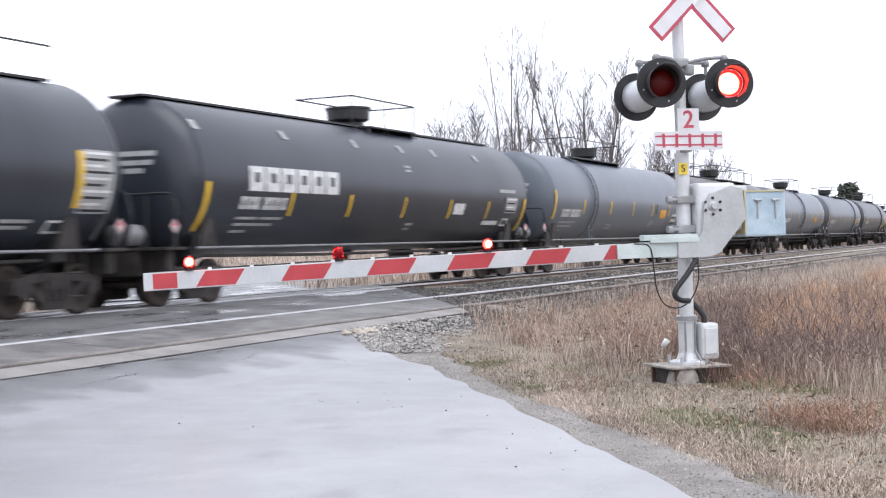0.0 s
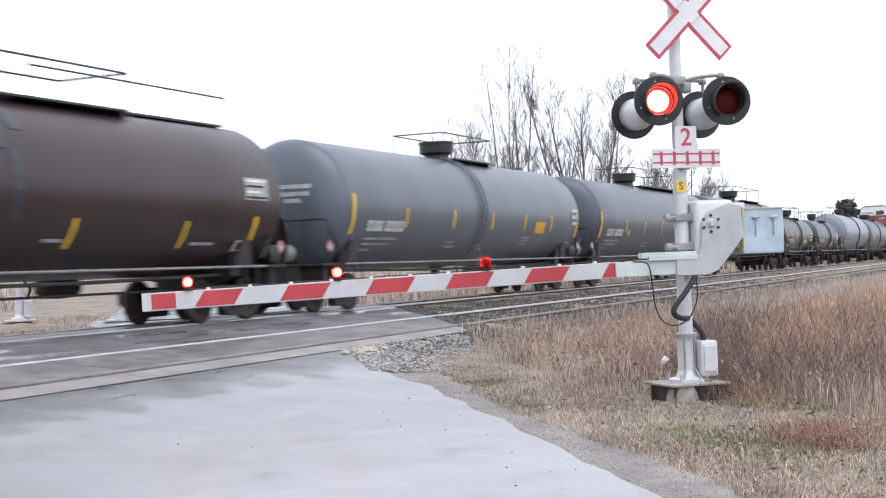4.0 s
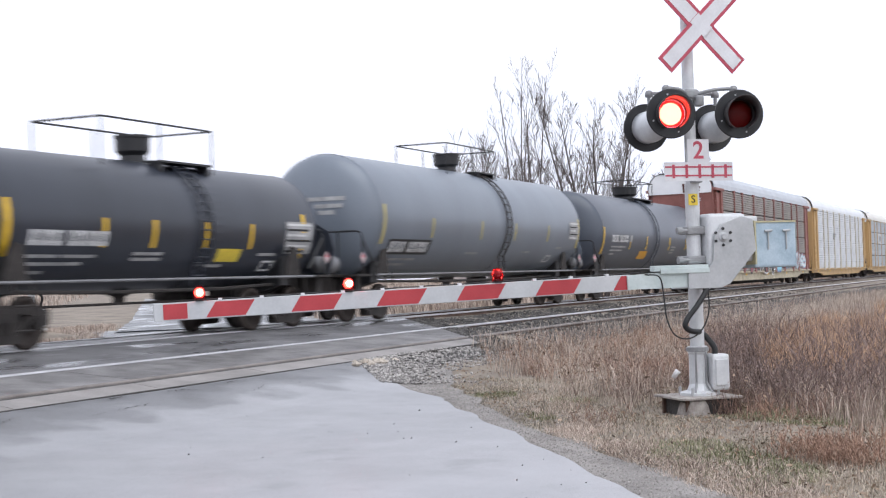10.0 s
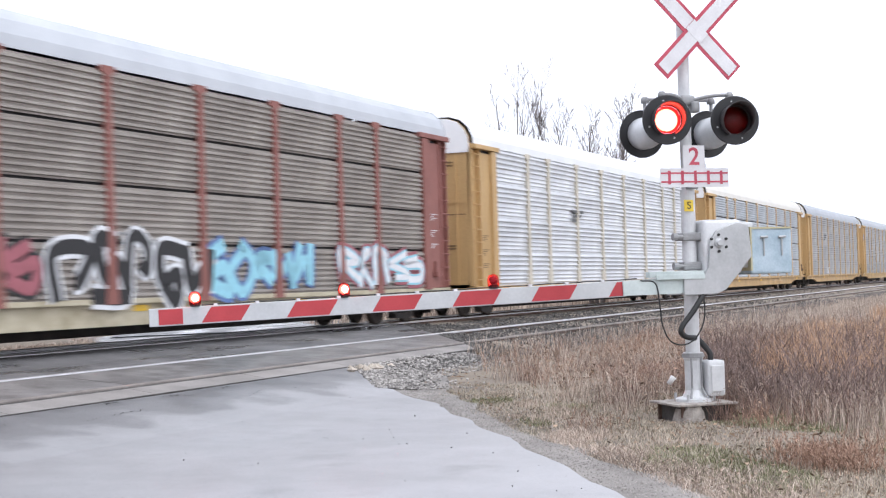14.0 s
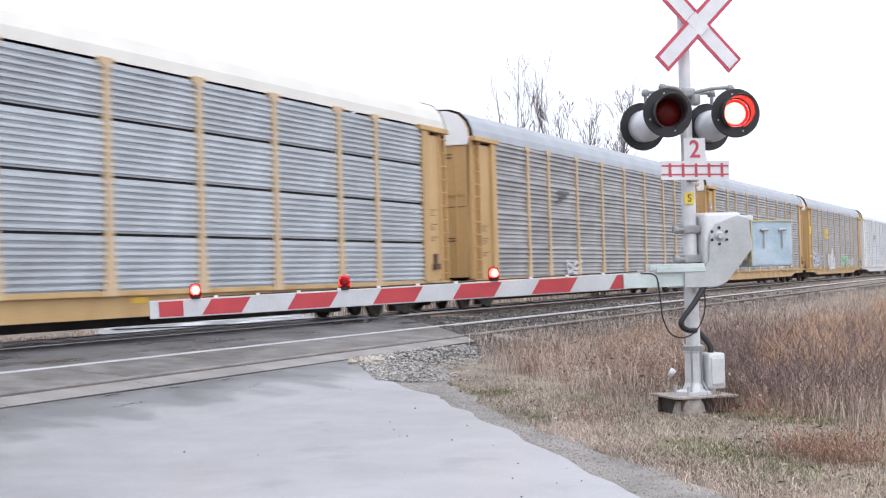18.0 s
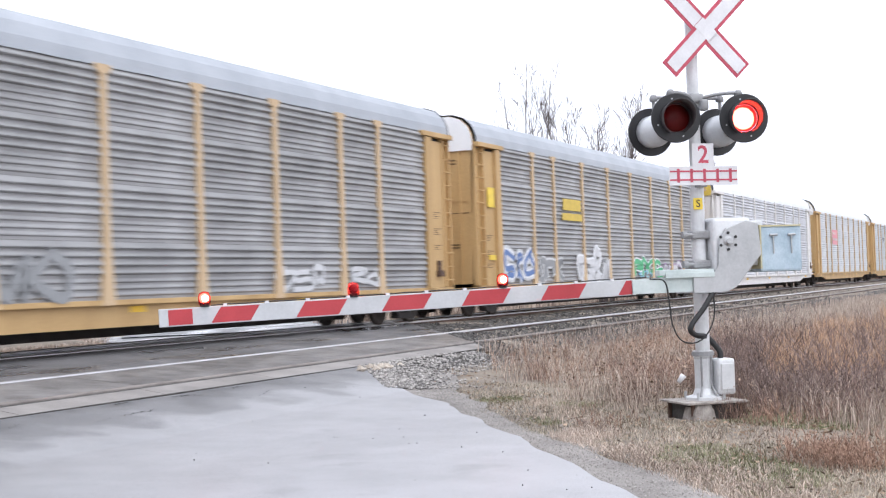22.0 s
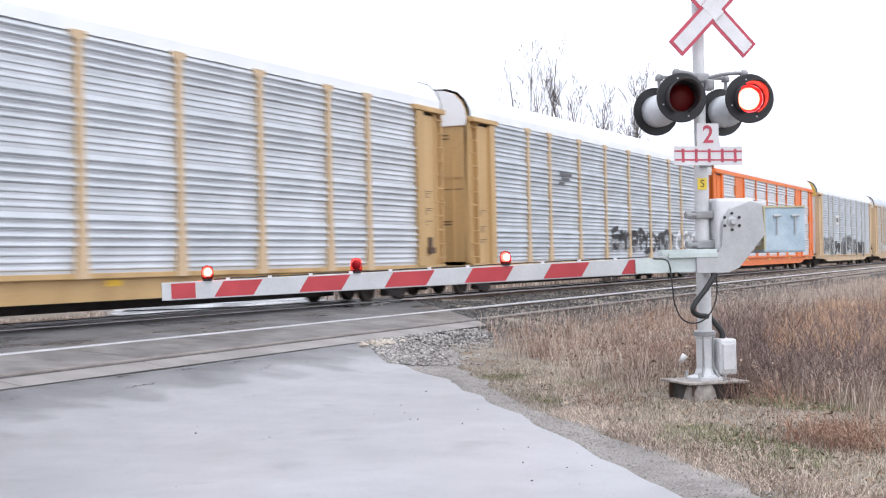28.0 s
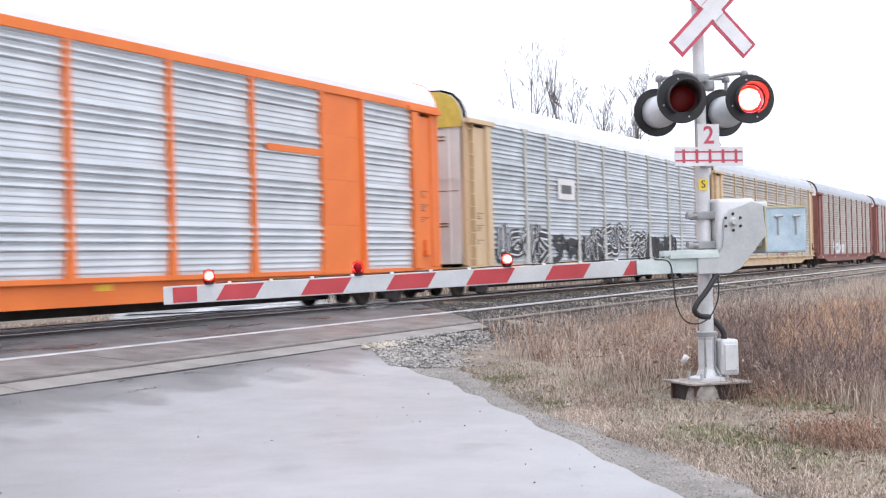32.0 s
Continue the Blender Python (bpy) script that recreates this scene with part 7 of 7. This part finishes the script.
def build_racks():
    yellow = material("rack_yellow_paint", (0.36, 0.225, 0.09), (0.62, 0.415, 0.195), 0.6, 0, 1.2, 25, 0.06, 0.6, streak=True)
    tan = material("faded_tan_paint", (0.46, 0.33, 0.195), (0.68, 0.51, 0.33), 0.6, 0, 1.2, 25, 0.06, 0.6, streak=True)
    brown = material("oxide_red_paint", (0.18, 0.066, 0.054), (0.33, 0.135, 0.115), 0.65, 0, 1.2, 25, 0.08, 0.7)
    orange = material("bright_orange_paint", (0.64, 0.125, 0.016), (0.84, 0.215, 0.036), 0.55, 0, 0.6, 20, 0.05, 0.7)
    white = material("off_white_paint", (0.60, 0.58, 0.57), (0.76, 0.75, 0.74), 0.55, 0, 1.2, 25, 0.05, 0.7)
    dull = material("dull_maroon_paint", (0.09, 0.05, 0.045), (0.16, 0.10, 0.09), 0.65, 0, 1.2, 25, 0.08, 0.7)
    bright = screen_paint("bright_galvanised_screen", (0.76, 0.78, 0.80), (0.46, 0.47, 0.49), 0.34, 0.55)
    silver = screen_paint("silver_galvanised_screen", (0.64, 0.665, 0.69), (0.43, 0.45, 0.47), 0.36, 0.5)
    blue_grey = screen_paint("blue_grey_screen", (0.57, 0.61, 0.65), (0.33, 0.35, 0.37))
    grey_ = screen_paint("grey_weathered_screen", (0.41, 0.41, 0.415), (0.195, 0.195, 0.195))
    dirty = screen_paint("brown_grey_dirty_screen", (0.43, 0.395, 0.36), (0.20, 0.175, 0.155))
    white_scr = screen_paint("white_painted_screen", (0.60, 0.61, 0.64), (0.40, 0.41, 0.43), 0.45, 0.3)
    warm = screen_paint("warm_grey_screen", (0.50, 0.46, 0.41), (0.28, 0.25, 0.22))
    sp = {n: plain("spray_" + n, c, 0.6) for n, c in (("white", (0.75, 0.77, 0.8)), ("black", (0.02, 0.02, 0.022)), ("blue", (0.12, 0.2, 0.42)), ("cyan", (0.30, 0.62, 0.74)),
                                                      ("pink", (0.36, 0.115, 0.14)), ("green", (0.08, 0.42, 0.20)), ("violet", (0.35, 0.25, 0.42)), ("grey", (0.28, 0.29, 0.3)), ("silver", (0.6, 0.61, 0.63)))}
    eave_grey = material("grey_eave_steel", (0.22, 0.225, 0.23), (0.38, 0.385, 0.39), 0.6, 0.2, 1.2, 25, 0.05, 0.6)
    pink_plate = plain("pink_red_panel", (0.75, 0.32, 0.36), 0.6)
    gold = plain("gold_panel", (0.62, 0.45, 0.08), 0.6)
    dark_logo = plain("dark_emblem", (0.09, 0.095, 0.10), 0.6)
    P = 28.68
    m = [208.2 + P * k for k in range(18)]
    z0 = 0.98
    build_rack(m[0], dict(slot=True, rusty_top=True, hoop=ROOF_WHITE, ribs="fine", trim=brown, screen=dirty, roof=ROOF_WHITE, door=brown, eave=dull, deck=material("worn_cream_sill", (0.35, 0.30, 0.20), (0.60, 0.55, 0.42), 0.7), ink=DECAL_WHITE,
               plates=((1.0, 1.45, 1.35, 1.42, gold),),
               tags=((2.3, 4.4, 1.0, 1.9, (sp["blue"], sp["white"])), (5.0, 10.6, 1.0, 2.0, (sp["black"], sp["pink"], sp["pink"])), (11.0, 15.6, 0.85, 2.1, (sp["white"], sp["black"])),
                     (15.4, 19.6, 1.0, 2.05, (sp["blue"], sp["cyan"])), (20.9, 25.2, 1.0, 2.0, (sp["pink"], sp["cyan"], sp["white"])), (1.05, 1.55, 2.2, 4.0, (sp["white"],)))),
               "oxide red autorack car with dirty screens and graffiti")
    emblem = lambda xa, za, mt=dark_logo: ((xa, xa + 0.5, za, za + 0.10, mt), (xa + 0.25, xa + 1.0, za + 0.16, za + 0.26, mt), (xa + 0.1, xa + 1.25, za + 0.32, za + 0.42, mt))
    build_rack(m[1], dict(trim=yellow, screen=bright, roof=ROOF_BRIGHT, post=material("pale_post_paint", (0.50, 0.46, 0.38), (0.68, 0.63, 0.54), 0.6), plates=emblem(8.9, 3.15)), "yellow autorack car with bright galvanised screens")
    build_rack(m[2], dict(slot=True, ribs="fine", trim=yellow, screen=blue_grey, roof=ROOF_CREAM, post=tan, plates=(*[(7.25, 9.65, 3.06 + 0.123 * q, 3.145 + 0.123 * q, white) for q in range(8)], *[(7.95 + 0.04 * (q % 2), 9.05 - 0.06 * (q % 3), 3.33 + 0.123 * q, 3.40 + 0.123 * q, dark_logo) for q in range(4)],
               (7.8, 8.0, 3.1, 3.15, dark_logo), (8.95, 9.15, 3.1, 3.15, dark_logo))),
               "yellow autorack car with blue-grey screens and a white emblem panel")
    build_rack(m[3], dict(trim=yellow, screen=grey_, roof=ROOF_GREY, post=tan, plates=emblem(7.4, 3.5), tags=((8.0, 10.0, 1.0, 1.5, (sp["silver"],)),)), "yellow autorack car with grey weathered screens")
    build_rack(m[4], dict(trim=yellow, screen=grey_, roof=ROOF_GREY, post=tan, badge=(1.26, 3.98), tags=((3.9, 6.0, 1.0, 1.95, (sp["grey"],)), (6.3, 8.4, 1.0, 1.8, (sp["grey"],)), (8.8, 11.4, 1.0, 1.85, (sp["grey"],)), (18.0, 20.2, 1.0, 1.5, (sp["silver"],)), (21.2, 22.8, 1.0, 1.5, (sp["silver"],)))),
               "yellow autorack car with grey screens and faint graffiti")
    build_rack(m[5], dict(trim=yellow, screen=grey_, roof=ROOF_GREY, post=tan, plates=((7.4, 9.4, 3.1, 3.35, gold), (7.5, 9.3, 3.45, 3.85, gold), (1.0, 1.5, 3.3, 3.9, YELLOW_TAG), (1.0, 1.5, 1.7, 1.85, YELLOW_TAG)),
               tags=((2.2, 4.6, 0.98, 2.0, (sp["silver"], sp["white"], sp["blue"])), (4.9, 7.6, 1.0, 1.8, (sp["silver"], sp["grey"])), (8.8, 12.4, 0.84, 2.0, (sp["white"], sp["silver"])), (9.0, 12.2, 1.2, 1.75, (sp["grey"],)), (15.6, 19.3, 1.0, 1.75, (sp["white"], sp["green"])), (15.9, 18.4, 0.98, 1.3, (sp["cyan"],)),
                     (19.6, 22.6, 1.0, 1.6, (sp["violet"], sp["silver"])))), "yellow autorack car with a gold emblem and coloured graffiti")
    build_rack(m[6], dict(trim=white, screen=white_scr, roof=ROOF_BRIGHT, post=white, door_top=gold, deck=white, plates=emblem(7.6, 3.35)), "off-white autorack car with a dark emblem")
    build_rack(m[7], dict(trim=yellow, screen=silver, eave=eave_grey, roof=ROOF_BRIGHT, post=tan, plates=((7.2, 9.7, 3.0, 4.1, pink_plate), (7.4, 9.4, 3.3, 3.5, white), (7.4, 8.6, 3.75, 3.9, white))), "yellow autorack car with bright screens and a pink-red panel")
    build_rack(m[8], dict(trim=yellow, screen=blue_grey, roof=ROOF_BRIGHT, post=tan, plates=emblem(7.5, 3.55), eave=eave_grey, tags=((13.2, 16.2, 1.4, 2.2, (sp["black"],)), (13.0, 16.4, 1.25, 1.85, (sp["grey"],)), (16.6, 18.8, 1.2, 2.1, (sp["black"],)), (19.3, 21.6, 1.0, 2.1, (sp["black"],)), (19.0, 21.4, 1.3, 2.0, (sp["grey"],)), (21.9, 25.4, 1.1, 2.1, (sp["white"],)), (22.2, 25.2, 1.3, 2.0, (sp["grey"],)))),
               "yellow autorack car with blue-grey screens and dark graffiti")
    build_rack(m[9], dict(plain_end=True, ribs="plain_band", trim=orange, screen=silver, roof=ROOF_BRIGHT, post=orange, solid=(1, 7), door=orange, hoop=orange, eave=orange, ink=dull, plates=((1.0, 1.4, 1.5, 1.7, YELLOW_TAG), (18.6, 21.0, 3.6, 3.75, orange))), "bright orange autorack car with silver screens")
    build_rack(m[10], dict(trim=tan, screen=blue_grey, roof=ROOF_BRIGHT, post=material("grey_post_paint", (0.36, 0.36, 0.34), (0.56, 0.55, 0.51), 0.6), door_top=gold, door=white, plates=((7.6, 9.2, 3.1, 3.8, white), (7.9, 8.9, 3.3, 3.6, dark_logo)),
               tags=((2.3, 6.6, 1.0, 2.25, (sp["black"], sp["white"], sp["black"])), (6.9, 12.5, 0.9, 1.9, (sp["black"],)), (10.4, 17.5, 1.0, 2.2, (sp["black"], sp["white"], sp["black"])), (17.6, 22, 0.95, 2.0, (sp["black"], sp["black"])))), "tan autorack car with heavy black graffiti")
    build_rack(m[11], dict(trim=tan, screen=warm, roof=ROOF_WHITE, tags=((4, 8, 1, 1.8, (sp["silver"],)), (14, 18, 1, 1.8, (sp["pink"],)))), "tan autorack car with warm grey screens")
    build_rack(m[12], dict(trim=brown, screen=warm, roof=ROOF_GREY, tags=((6, 11, 1, 1.8, (sp["white"],)),)), "dull maroon autorack car with dirty screens")
    for k in range(13, 17):
        build_rack(m[k], dict(trim=(yellow, brown)[k % 2], screen=(grey_, warm)[k % 2], roof=ROOF_GREY), "weathered autorack car with grey screens")


# ---------------------------------------------------------------- what moves
# offsets from an even run, fitted to line the cars up in the camera's view
UNEVEN_T = [0, 3, 6, 12, 13, 14, 15, 17, 18, 19, 20, 21, 22, 23, 24, 25, 28, 29, 30, 31, 32]
UNEVEN_D = [-1.0, -0.7, -0.16, 1.4, 1.36, 1.59, 1.49, 1.39, 1.5, 1.42, 1.48, 1.37, 1.51, 1.48, 1.42, 1.38, 1.52, 1.43, 1.34, 1.18, 1.13]


def travelled(t):
    return 14.218 * t + 0.00497 * t * t + float(np.interp(t, UNEVEN_T, UNEVEN_D))


def motions():
    for thing, x in TRAIN:
        walk(thing, [(t, TURN @ pose(x - travelled(t), TRACK_Y, RAIL_Z)) for t in range(33)])

    def on(t, which):
        right = ((t / FLASH_P - FLASH_PH) % 1.0) < FLASH_DUTY
        return right == (which == "R")

    def switch_rows(which, pose_of):
        rows = [(0.0, pose_of(1.0 if on(0, which) else 0.0))]
        for k in range(-5, 25):
            for duty, right in ((0.0, True), (FLASH_DUTY, False)):
                t = (FLASH_PH + k + duty) * FLASH_P
                now = right == (which == "R")
                if 0.1 < t < 32.0:
                    n = int(t * 30) - 1
                    n += (n + 1) % 30 == 0
                    for k2, f in ((0, 0.0), (1, 0.5), (2, 1.0)):
                        rows.append(((n + k2) / 30, pose_of(f if now else 1 - f)))
        if rows[-1][0] < 31.99:
            rows.append((32.0, rows[-1][1]))
        return rows
    for a, b, c, which in REFLECTORS:
        for ob in (a, b, c):
            walk(ob, switch_rows(which, lambda f: pose(0, 0.035 + 0.06 * (1 - f), 0, 0, 0, 176 * (1 - f))))
    for obs, x, z, which in GLOBES:
        for ob in obs:
            walk(ob, switch_rows(which, lambda f, x=x, z=z: pose(x, 0, z, 0, 0, 176 * (1 - f))))


build_ground()
build_road()
build_crossing()
build_track("near_track", RAIL_NEAR, "near railway track with polished rails on ties")
build_track("far_track", RAIL_FAR, "far railway track carrying the train")
build_ballast()
build_signal()
build_gate()
build_far_signal()
build_trees()
build_tanks()
build_racks()
build_litter()
build_grass()
motions()
